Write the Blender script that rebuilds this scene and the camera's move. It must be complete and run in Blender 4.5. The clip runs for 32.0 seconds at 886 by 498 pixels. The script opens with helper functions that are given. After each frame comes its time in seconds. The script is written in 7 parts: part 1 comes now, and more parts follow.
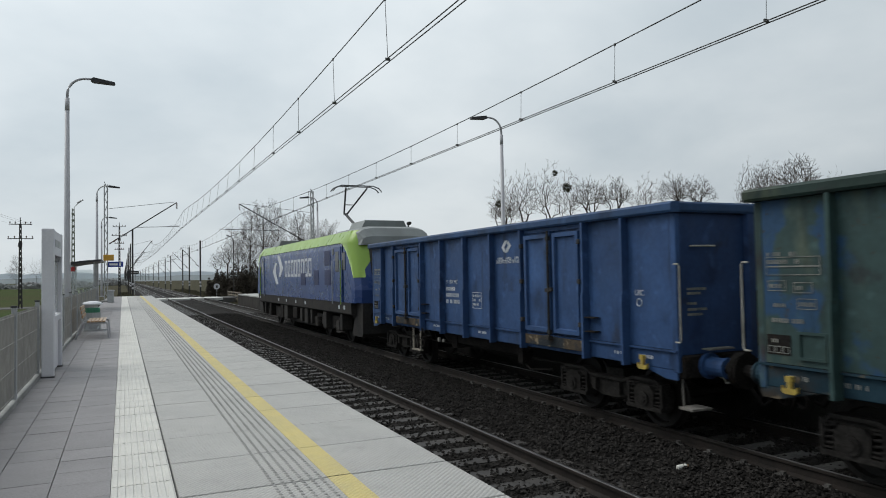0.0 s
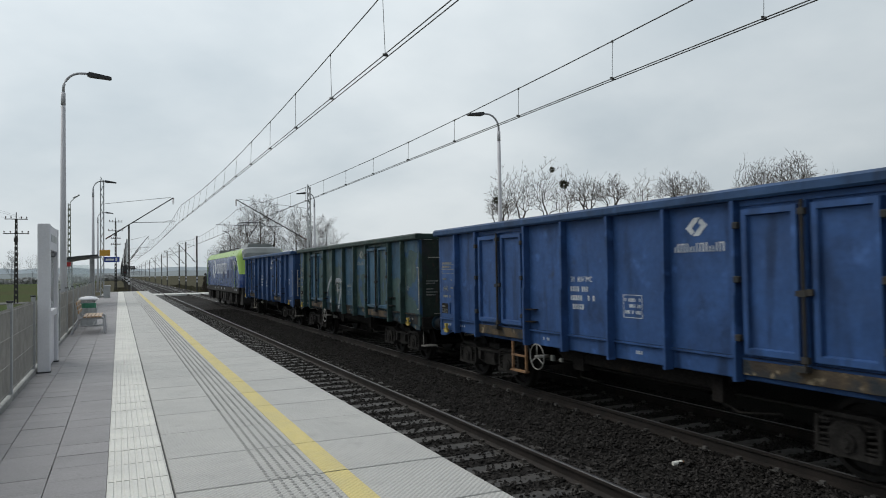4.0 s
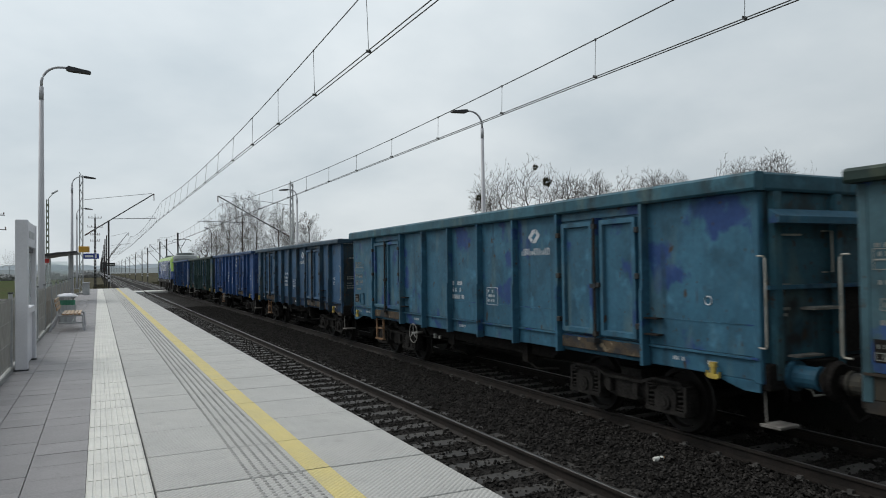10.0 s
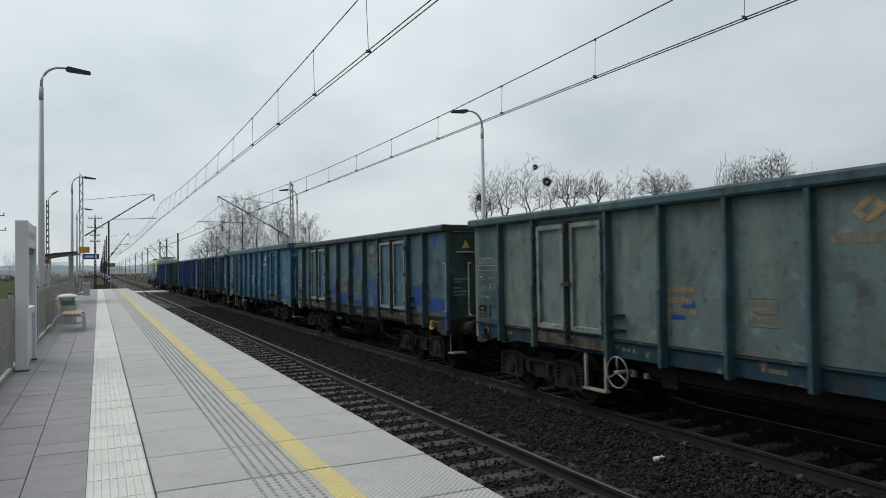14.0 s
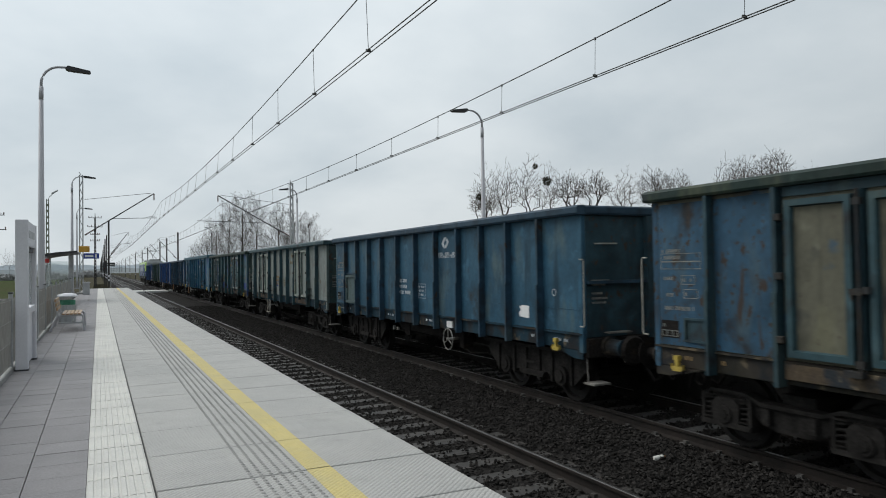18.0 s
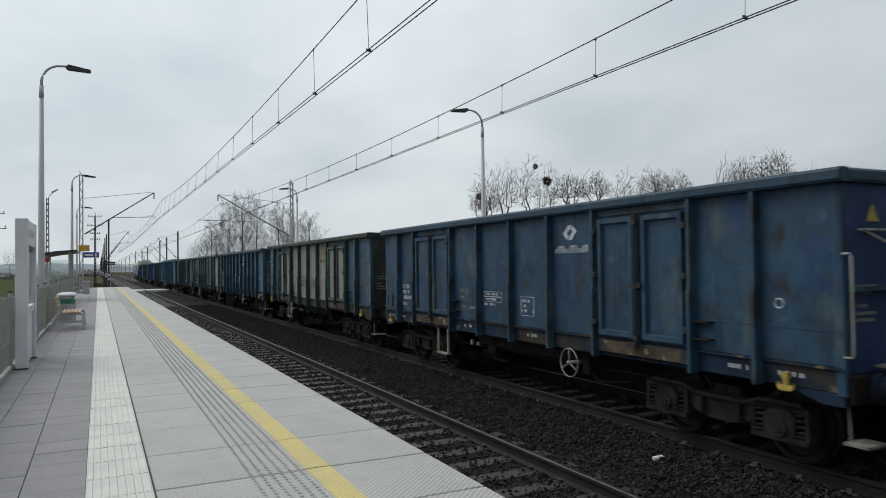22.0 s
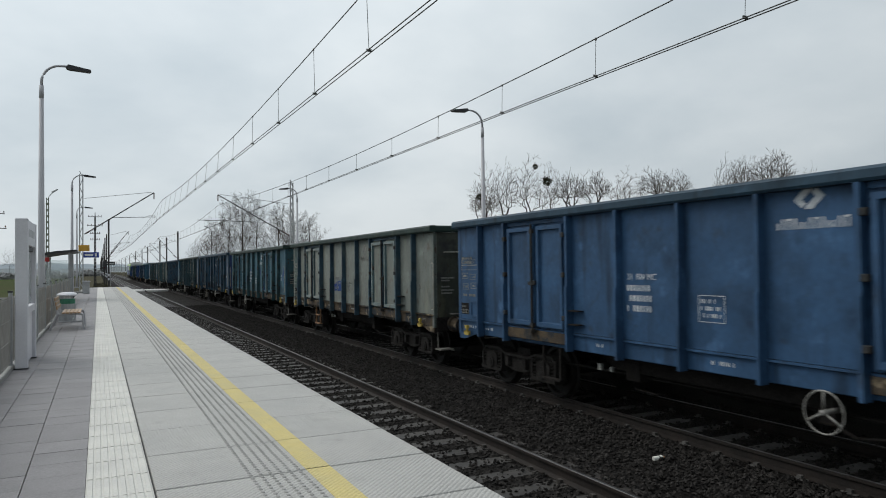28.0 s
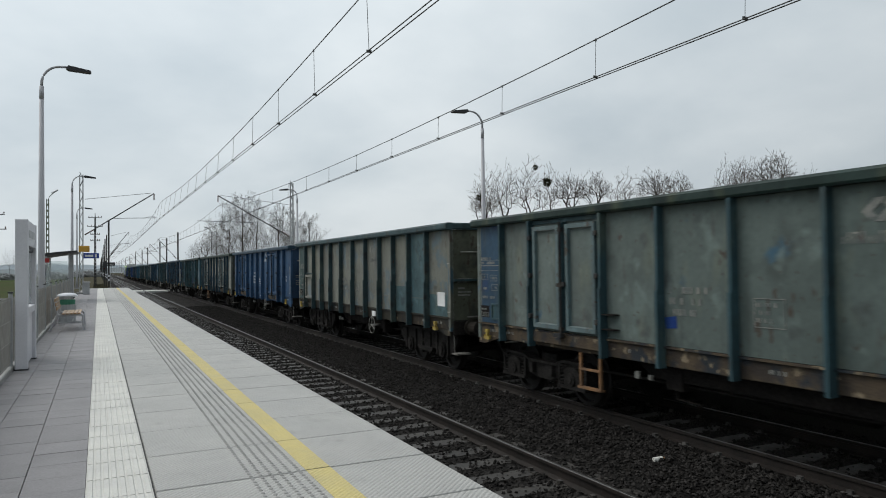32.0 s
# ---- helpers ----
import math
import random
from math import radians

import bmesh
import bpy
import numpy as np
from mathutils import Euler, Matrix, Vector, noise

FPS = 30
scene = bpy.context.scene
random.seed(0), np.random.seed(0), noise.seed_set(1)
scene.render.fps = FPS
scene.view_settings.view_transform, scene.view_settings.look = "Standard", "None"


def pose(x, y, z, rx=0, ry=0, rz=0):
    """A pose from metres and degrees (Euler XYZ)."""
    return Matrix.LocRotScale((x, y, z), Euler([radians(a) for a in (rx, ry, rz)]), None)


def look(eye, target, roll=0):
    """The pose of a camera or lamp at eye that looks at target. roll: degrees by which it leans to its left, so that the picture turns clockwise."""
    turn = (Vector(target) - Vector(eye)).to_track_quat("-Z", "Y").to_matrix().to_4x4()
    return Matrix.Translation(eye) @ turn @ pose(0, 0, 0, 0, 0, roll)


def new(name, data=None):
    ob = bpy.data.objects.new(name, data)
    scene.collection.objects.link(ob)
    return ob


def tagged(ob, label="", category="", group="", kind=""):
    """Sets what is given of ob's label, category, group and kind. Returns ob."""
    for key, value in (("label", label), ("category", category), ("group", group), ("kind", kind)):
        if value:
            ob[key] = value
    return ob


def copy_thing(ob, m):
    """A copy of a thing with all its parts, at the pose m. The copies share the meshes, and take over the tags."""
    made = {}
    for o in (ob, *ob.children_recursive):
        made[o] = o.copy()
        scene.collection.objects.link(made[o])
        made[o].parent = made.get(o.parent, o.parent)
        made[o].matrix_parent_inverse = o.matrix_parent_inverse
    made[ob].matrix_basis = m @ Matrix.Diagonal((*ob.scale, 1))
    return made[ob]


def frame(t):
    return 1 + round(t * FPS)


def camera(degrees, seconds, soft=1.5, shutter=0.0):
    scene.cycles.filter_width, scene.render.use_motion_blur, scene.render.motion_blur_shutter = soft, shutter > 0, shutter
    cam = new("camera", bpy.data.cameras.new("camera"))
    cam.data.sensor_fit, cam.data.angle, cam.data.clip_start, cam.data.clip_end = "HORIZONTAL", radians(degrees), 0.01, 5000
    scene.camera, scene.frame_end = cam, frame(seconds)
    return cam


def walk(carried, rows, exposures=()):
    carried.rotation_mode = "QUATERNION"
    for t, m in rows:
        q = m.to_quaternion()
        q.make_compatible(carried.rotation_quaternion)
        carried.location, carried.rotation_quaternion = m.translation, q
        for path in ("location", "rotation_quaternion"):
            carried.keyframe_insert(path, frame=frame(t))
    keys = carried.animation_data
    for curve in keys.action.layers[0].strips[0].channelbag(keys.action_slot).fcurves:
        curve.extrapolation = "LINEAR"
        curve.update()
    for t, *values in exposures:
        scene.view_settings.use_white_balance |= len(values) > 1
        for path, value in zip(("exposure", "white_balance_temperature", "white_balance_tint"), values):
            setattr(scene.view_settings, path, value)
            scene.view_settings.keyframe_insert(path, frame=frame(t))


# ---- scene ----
cam = camera(64.45, 32.0, soft=1.0, shutter=0.25)
EYE = (0.0, 0.0, 1.55)
# seconds, turn to the right of the track's line, tilt up, lean, in degrees
AIM = [
    (0, 24.513, 2.015, -1.068),
    (0.5, 24.295, 2.002, -1.000),
    (1, 23.948, 1.971, -0.943),
    (1.5, 23.649, 1.936, -0.873),
    (2, 23.880, 1.873, -0.899),
    (2.5, 24.168, 1.827, -0.870),
    (3, 24.429, 1.784, -0.841),
    (3.5, 24.611, 1.744, -0.883),
    (5.5, 25.132, 1.622, -0.792),
    (6, 25.245, 1.602, -0.767),
    (6.5, 25.342, 1.564, -0.763),
    (7, 25.440, 1.536, -0.705),
    (7.5, 25.519, 1.527, -0.738),
    (8, 25.579, 1.498, -0.742),
    (8.5, 25.623, 1.472, -0.729),
    (9, 25.759, 1.456, -0.757),
    (9.5, 25.979, 1.445, -0.772),
    (10, 26.118, 1.454, -0.825),
    (10.5, 26.117, 1.459, -0.868),
    (11, 26.116, 1.458, -0.872),
    (12, 26.115, 1.456, -0.899),
    (13, 26.111, 1.453, -0.889),
    (14, 26.113, 1.450, -0.894),
    (17, 26.110, 1.402, -0.943),
    (18, 26.112, 1.393, -0.908),
    (19, 26.118, 1.385, -0.831),
    (20, 26.121, 1.386, -0.770),
    (21, 26.119, 1.385, -0.758),
    (22, 26.117, 1.378, -0.769),
    (23, 26.113, 1.362, -0.791),
    (24, 26.111, 1.355, -0.821),
    (25, 26.116, 1.366, -0.817),
    (28, 26.117, 1.387, -0.747),
    (29, 26.114, 1.387, -0.744),
    (30, 26.115, 1.400, -0.744),
    (31, 26.115, 1.427, -0.746),
    (32, 26.115, 1.454, -0.747),
]


def aimed(turn, tilt, lean):
    a, b = radians(turn), radians(tilt)
    way = Vector((math.sin(a) * math.cos(b), math.cos(a) * math.cos(b), math.sin(b)))
    return look(EYE, Vector(EYE) + way * 10, lean)


walk(cam, [(t, aimed(a, b, c)) for t, a, b, c in AIM], exposures=[(0, 0.0), (32, 0.0)])

# where the front corner of the first wagon is, in metres along the track, second by second
RUN = [
    (0, 20.15), (1, 25.88), (2, 31.70), (3, 37.48), (4, 43.14), (5, 48.69), (6, 54.17), (7, 59.57), (8, 65.05), (9, 70.61), (10, 76.08), (11, 81.54), (12, 87.07), (13, 92.74), (14, 98.18), (15, 103.83), (16, 109.58), (17, 115.42), (18, 121.27), (19, 127.21), (20, 133.17), (21, 139.17), (22, 145.23), (23, 151.38), (24, 157.55), (25, 163.78), (26, 170.14), (27, 176.62), (28, 183.19), (29, 189.84), (30, 196.60), (31, 203.43), (32, 210.40),
]
RAIL = -0.82          # top of the rails; the platform's top is 0
NEAR, FAR = 4.153, 8.197   # the two tracks' centre lines
PITCH = 14.04

# ---- world and sun ----
world = bpy.data.worlds.new("overcast_sky")
scene.world = world
world.use_nodes = True
wn, wl = world.node_tree.nodes, world.node_tree.links
wn.clear()
w_out = wn.new("ShaderNodeOutputWorld")
w_bg = wn.new("ShaderNodeBackground")
w_sky = wn.new("ShaderNodeTexSky")
w_sky.sky_type, w_sky.sun_disc = "NISHITA", False
w_sky.sun_elevation, w_sky.sun_rotation = radians(49), radians(-43)
w_sky.air_density, w_sky.dust_density = 1.0, 3.0
w_tc = wn.new("ShaderNodeTexCoord")
w_sep = wn.new("ShaderNodeSeparateXYZ")
wl.new(w_tc.outputs["Generated"], w_sep.inputs[0])
# the cloud layer lies flat overhead: direction divided by its height
w_add = wn.new("ShaderNodeMath"); w_add.operation = "ADD"; w_add.inputs[1].default_value = 0.40
w_abs = wn.new("ShaderNodeMath"); w_abs.operation = "ABSOLUTE"
wl.new(w_sep.outputs[2], w_abs.inputs[0]); wl.new(w_abs.outputs[0], w_add.inputs[0])
w_div = wn.new("ShaderNodeVectorMath"); w_div.operation = "DIVIDE"
w_com = wn.new("ShaderNodeCombineXYZ")
for i in range(3):
    wl.new(w_add.outputs[0], w_com.inputs[i])
wl.new(w_tc.outputs["Generated"], w_div.inputs[0]); wl.new(w_com.outputs[0], w_div.inputs[1])
w_n1 = wn.new("ShaderNodeTexNoise"); w_n1.inputs["Scale"].default_value = 1.6; w_n1.inputs["Detail"].default_value = 6; w_n1.inputs["Roughness"].default_value = 0.5
w_n1.inputs["Distortion"].default_value = 0.1
wl.new(w_div.outputs[0], w_n1.inputs["Vector"])
w_r = wn.new("ShaderNodeValToRGB")
w_r.color_ramp.elements[0].position, w_r.color_ramp.elements[0].color = 0.34, (0.486, 0.550, 0.592, 1)
w_r.color_ramp.elements[1].position, w_r.color_ramp.elements[1].color = 0.64, (0.658, 0.710, 0.736, 1)
wl.new(w_n1.outputs[0], w_r.inputs[0])
w_mul = wn.new("ShaderNodeMixRGB"); w_mul.blend_type = "MULTIPLY"; w_mul.inputs[0].default_value = 1; w_mul.inputs[2].default_value = (0.06, 0.06, 0.06, 1)
wl.new(w_sky.outputs[0], w_mul.inputs[1])
w_mix = wn.new("ShaderNodeMixRGB"); w_mix.inputs[0].default_value = 0.93
wl.new(w_mul.outputs[0], w_mix.inputs[1]); wl.new(w_r.outputs[0], w_mix.inputs[2])
w_zen = wn.new("ShaderNodeMapRange")
w_zen.inputs[1].default_value, w_zen.inputs[2].default_value, w_zen.inputs[3].default_value, w_zen.inputs[4].default_value = 0.0, 1.0, 1.15, 1.95
wl.new(w_abs.outputs[0], w_zen.inputs[0])
w_z3 = wn.new("ShaderNodeCombineXYZ")
for i in range(3):
    wl.new(w_zen.outputs[0], w_z3.inputs[i])
w_all = wn.new("ShaderNodeMixRGB"); w_all.blend_type = "MULTIPLY"; w_all.inputs[0].default_value = 1
wl.new(w_mix.outputs[0], w_all.inputs[1]); wl.new(w_z3.outputs[0], w_all.inputs[2])
# the clouds are brighter towards the hidden sun, ahead and to the left
w_dot = wn.new("ShaderNodeVectorMath"); w_dot.operation = "DOT_PRODUCT"; w_dot.inputs[1].default_value = (-0.55, 0.83, 0.0)
wl.new(w_tc.outputs["Generated"], w_dot.inputs[0])
w_side = wn.new("ShaderNodeMapRange")
w_side.inputs[1].default_value, w_side.inputs[2].default_value, w_side.inputs[3].default_value, w_side.inputs[4].default_value = -1.0, 0.0, 0.42, 0.83
wl.new(w_dot.outputs["Value"], w_side.inputs[0])
w_glow = wn.new("ShaderNodeMapRange")
w_glow.inputs[1].default_value, w_glow.inputs[2].default_value, w_glow.inputs[3].default_value, w_glow.inputs[4].default_value = 0.0, 1.0, 1.0, 1.25
wl.new(w_dot.outputs["Value"], w_glow.inputs[0])
w_both = wn.new("ShaderNodeMath"); w_both.operation = "MULTIPLY"
wl.new(w_side.outputs[0], w_both.inputs[0]); wl.new(w_glow.outputs[0], w_both.inputs[1])
w_s3 = wn.new("ShaderNodeCombineXYZ")
for i in range(3):
    wl.new(w_both.outputs[0], w_s3.inputs[i])
w_lit = wn.new("ShaderNodeMixRGB"); w_lit.blend_type = "MULTIPLY"; w_lit.inputs[0].default_value = 1
wl.new(w_all.outputs[0], w_lit.inputs[1]); wl.new(w_s3.outputs[0], w_lit.inputs[2])
wl.new(w_lit.outputs[0], w_bg.inputs[0])
w_bg.inputs[1].default_value = 0.95
wl.new(w_bg.outputs[0], w_out.inputs[0])

sun = new("sun", bpy.data.lights.new("sun", "SUN"))
sun.data.energy, sun.data.angle, sun.data.color = 1.60, radians(35), (1.0, 0.97, 0.92)
sun.matrix_world = look((0, 0, 50), (30, -32, 0))

# ---- materials ----


def mat(name, c, c2=None, s=2.0, rough=0.6, metal=0.0, bump=0.15, bs=40.0, fine=0.25, spots=(), rnd=1.0, stretch=(1, 1, 1), dist=0.01, spec=0.35, dent=0.0, chalk=0.0):
    """Base colour c with large soft areas of c2, fine grain, relief, and spots: (colour, scale, from, to, seed)."""
    m = bpy.data.materials.new(name)
    m.use_nodes = True
    n, l = m.node_tree.nodes, m.node_tree.links
    b = n["Principled BSDF"]
    tc, info = n.new("ShaderNodeTexCoord"), n.new("ShaderNodeObjectInfo")
    mp = n.new("ShaderNodeMapping")
    mp.inputs["Scale"].default_value = stretch
    l.new(tc.outputs["Object"], mp.inputs[0])
    mu = n.new("ShaderNodeMath"); mu.operation = "MULTIPLY"; mu.inputs[1].default_value = 37.0 * rnd
    l.new(info.outputs["Random"], mu.inputs[0])
    ad = n.new("ShaderNodeVectorMath"); ad.operation = "ADD"
    l.new(mp.outputs[0], ad.inputs[0]); l.new(mu.outputs[0], ad.inputs[1])
    vec = ad.outputs[0]

    def nz(scale, detail=4, off=0.0, run=1.0):
        t = n.new("ShaderNodeTexNoise")
        t.inputs["Scale"].default_value, t.inputs["Detail"].default_value = scale, detail
        if off:
            o = n.new("ShaderNodeVectorMath"); o.operation = "ADD"; o.inputs[1].default_value = (off, off * 1.7, off * 0.6)
            l.new(vec, o.inputs[0])
            if run != 1.0:
                k = n.new("ShaderNodeVectorMath"); k.operation = "MULTIPLY"; k.inputs[1].default_value = (1, 1, run)
                l.new(o.outputs[0], k.inputs[0]); l.new(k.outputs[0], t.inputs["Vector"])
            else:
                l.new(o.outputs[0], t.inputs["Vector"])
        else:
            l.new(vec, t.inputs["Vector"])
        return t.outputs[0]

    def step(v, lo, hi):
        r = n.new("ShaderNodeMapRange"); r.inputs[1].default_value, r.inputs[2].default_value = lo, hi
        r.clamp = True
        l.new(v, r.inputs[0])
        return r.outputs[0]

    def mix(f, a, col, kind="MIX"):
        x = n.new("ShaderNodeMixRGB"); x.blend_type = kind
        if hasattr(f, "links"):
            l.new(f, x.inputs[0])
        else:
            x.inputs[0].default_value = f
        for i, v in ((1, a), (2, col)):
            if hasattr(v, "links"):
                l.new(v, x.inputs[i])
            else:
                x.inputs[i].default_value = (*v, 1)
        return x.outputs[0]

    col = mix(step(nz(s), 0.35, 0.65), c, c2 or tuple(v * 0.8 for v in c))
    for sc, scale, lo, hi, seed, *run in spots:
        col = mix(step(nz(scale, 5, seed, *run), lo, hi), col, sc)
    g = nz(bs, 3)
    gm = n.new("ShaderNodeMapRange")
    gm.inputs[1].default_value, gm.inputs[2].default_value, gm.inputs[3].default_value, gm.inputs[4].default_value = 0.3, 0.7, 1 - fine, 1 + fine
    l.new(g, gm.inputs[0])
    cc = n.new("ShaderNodeCombineXYZ")
    for i in range(3):
        l.new(gm.outputs[0], cc.inputs[i])
    col = mix(1.0, col, cc.outputs[0], "MULTIPLY")
    l.new(col, b.inputs["Base Color"])
    rr = n.new("ShaderNodeMapRange")
    rr.inputs[3].default_value, rr.inputs[4].default_value = max(rough - 0.12, 0.03), min(rough + 0.12, 1)
    l.new(nz(s * 3), rr.inputs[0]); l.new(rr.outputs[0], b.inputs["Roughness"])
    b.inputs["Metallic"].default_value = metal
    b.inputs["Specular IOR Level"].default_value = spec
    b.inputs["Sheen Weight"].default_value, b.inputs["Sheen Roughness"].default_value = chalk, 0.5
    b.inputs["Sheen Tint"].default_value = (1.0, 0.97, 0.88, 1)
    if bump:
        bp = n.new("ShaderNodeBump"); bp.inputs["Strength"].default_value, bp.inputs["Distance"].default_value = bump, dist
        l.new(g, bp.inputs["Height"]); l.new(bp.outputs[0], b.inputs["Normal"])
        if dent:
            dp = n.new("ShaderNodeBump"); dp.inputs["Strength"].default_value, dp.inputs["Distance"].default_value = 0.6, dent
            l.new(nz(1.7, 2, 5.0), dp.inputs["Height"]); l.new(dp.outputs[0], bp.inputs["Normal"])
    return m


def studded(m, period, strength, depth):
    """Adds a regular small-stud relief to a material."""
    n, l = m.node_tree.nodes, m.node_tree.links
    tc = n.new("ShaderNodeTexCoord")
    mp = n.new("ShaderNodeMapping")
    mp.inputs["Rotation"].default_value = (0, 0, radians(45))
    l.new(tc.outputs["Object"], mp.inputs[0])
    v = n.new("ShaderNodeTexVoronoi")
    v.inputs["Scale"].default_value, v.inputs["Randomness"].default_value = 1 / period, 0.0
    l.new(mp.outputs[0], v.inputs["Vector"])
    old = next(x for x in n if x.type == "BUMP")
    b = n.new("ShaderNodeBump")
    b.invert = True
    b.inputs["Strength"].default_value, b.inputs["Distance"].default_value = strength, depth
    l.new(v.outputs["Distance"], b.inputs["Height"]); l.new(b.outputs[0], old.inputs["Normal"])
    return m


def glassy(name, c=(0.8, 0.85, 0.85), rough=0.05, clear=0.85):
    m = bpy.data.materials.new(name)
    m.use_nodes = True
    b = m.node_tree.nodes["Principled BSDF"]
    b.inputs["Base Color"].default_value, b.inputs["Roughness"].default_value = (*c, 1), rough
    b.inputs["Transmission Weight"].default_value = clear
    return m


SLAB = mat("pale_concrete_slab", (0.365, 0.358, 0.340), (0.325, 0.320, 0.306), 1.5, 0.58, spec=0.5, bump=0.3, bs=70, fine=0.10, spots=(((0.29, 0.285, 0.27), 3, 0.60, 0.75, 3),))
studded(SLAB, 0.035, 0.8, 0.016)
SLABD = mat("grey_concrete_paver", (0.205, 0.195, 0.200), (0.165, 0.158, 0.162), 1.1, 0.6, spec=0.5, bump=0.3, bs=60, fine=0.12)
GUIDE = mat("white_concrete_guide_tile", (0.55, 0.54, 0.50), (0.47, 0.462, 0.435), 2, 0.6, spec=0.5, bump=0.2, bs=60, fine=0.08)
# stud colour greyed below the slab's, standing for the studs' shaded sides
STUDC = mat("shade_grey_tactile_stud", (0.2818, 0.2783, 0.2668), None, 3, 0.8, fine=0.1)
YELLOW = mat("yellow_line_paint", (0.53, 0.44, 0.18), (0.47, 0.40, 0.19), 3, 0.7, bump=0.15, bs=80, fine=0.12)
studded(YELLOW, 0.035, 0.8, 0.016)
JOINT = mat("dark_joint", (0.085, 0.085, 0.085), None, 5, 0.9)
CONC = mat("weathered_concrete", (0.30, 0.30, 0.29), (0.22, 0.22, 0.21), 1.2, 0.85, bump=0.4, bs=25, fine=0.2)
SLEEP = mat("dusty_concrete_sleeper", (0.043, 0.038, 0.033), (0.026, 0.0235, 0.021), 4, 0.55, spec=0.5, bump=0.2, bs=30, fine=0.25)
BALL = mat("crushed_stone_bed", (0.0255, 0.0236, 0.0222), (0.0172, 0.0160, 0.0152), 0.7, 0.95, spec=0.05, bump=0.8, bs=22, fine=0.6, dist=0.03)
STONE = mat("crushed_stone", (0.0400, 0.0368, 0.0345), (0.0108, 0.0099, 0.0093), 9.0, 0.9, spec=0.08, bump=0.4, bs=60, fine=0.3, rnd=0)
RUSTR = mat("rusty_rail_side", (0.024, 0.0185, 0.0155), (0.014, 0.0115, 0.010), 3, 0.8, 0.2, bs=50, fine=0.3)
SHINE = mat("worn_rail_head", (0.17, 0.165, 0.16), (0.12, 0.117, 0.113), 2, 0.35, 0.9, fine=0.1)
GALV = mat("galvanised_steel", (0.42, 0.43, 0.44), (0.34, 0.35, 0.36), 5, 0.5, 0.4, fine=0.1)
MESHG = mat("grey_mesh_wire", (0.3875, 0.375, 0.35), None, 5, 0.6, 0.3, fine=0.1)
LAMPP = mat("pale_grey_lamp_paint", (0.46, 0.46, 0.48), (0.40, 0.40, 0.43), 1, 0.55, fine=0.05)
WHITEP = mat("white_panel_paint", (0.66, 0.66, 0.69), (0.60, 0.60, 0.64), 1, 0.5, fine=0.04)
DARKS = mat("dark_grey_steel", (0.06, 0.06, 0.065), None, 4, 0.5, 0.4, fine=0.2)
WIRE = mat("tarnished_copper_wire", (0.06, 0.062, 0.06), None, 3, 0.6, 0.5)
INSU = mat("brown_glazed_insulator", (0.10, 0.05, 0.035), None, 4, 0.3)
GRASS = mat("spring_grass", (0.058, 0.078, 0.036), (0.066, 0.070, 0.040), 0.05, 0.95, spec=0.0, bump=0.5, bs=3, fine=0.3)
SOIL = mat("winter_grass_and_soil", (0.082, 0.077, 0.056), (0.060, 0.057, 0.043), 0.2, 0.95, spec=0.0, bump=0.6, bs=6, fine=0.3)
BARK = mat("grey_brown_bark", (0.062, 0.054, 0.047), (0.045, 0.039, 0.034), 3, 0.9, fine=0.25)
TWIG = mat("fine_winter_twigs", (0.120, 0.107, 0.097), (0.090, 0.080, 0.073), 2, 0.9, fine=0.2)
UNDER = mat("grimy_underframe", (0.021, 0.0185, 0.017), (0.014, 0.0128, 0.012), 3, 0.85, spec=0.08, bs=30, fine=0.4, spots=(((0.035, 0.026, 0.019), 4, 0.62, 0.78, 5),))
BOGIE = mat("brake_dust_bogie", (0.028, 0.0262, 0.0245), (0.015, 0.014, 0.0132), 5, 0.85, spec=0.08, bs=30, fine=0.4)
TREAD = mat("worn_wheel_steel", (0.022, 0.0195, 0.018), (0.013, 0.012, 0.011), 4, 0.6, 0.3)
WHITEM = mat("faded_white_lettering", (0.52, 0.54, 0.56), (0.34, 0.37, 0.40), 6, 0.7, fine=0.2)
HANDLE = mat("off_white_handle", (0.37, 0.36, 0.325), (0.24, 0.225, 0.19), 5, 0.6, fine=0.2)
YELP = mat("yellow_hook_paint", (0.44, 0.33, 0.06), (0.28, 0.20, 0.05), 6, 0.6, fine=0.2)
ORANGEP = mat("orange_step_paint", (0.24, 0.125, 0.055), (0.14, 0.085, 0.05), 5, 0.7, fine=0.25)

# ---- mesh helpers ----


def box(bm, x0, x1, y0, y1, z0, z1, bev=0.0):
    """A box; with bev its upright and level edges are cut."""
    v = [bm.verts.new(p) for p in ((x0, y0, z0), (x1, y0, z0), (x1, y1, z0), (x0, y1, z0), (x0, y0, z1), (x1, y0, z1), (x1, y1, z1), (x0, y1, z1))]
    fs = [bm.faces.new([v[i] for i in f]) for f in ((3, 2, 1, 0), (4, 5, 6, 7), (0, 1, 5, 4), (1, 2, 6, 5), (2, 3, 7, 6), (3, 0, 4, 7))]
    if bev:
        bmesh.ops.bevel(bm, geom=list({e for f in fs for e in f.edges}), offset=bev, segments=1, affect="EDGES", clamp_overlap=True)
    return bm


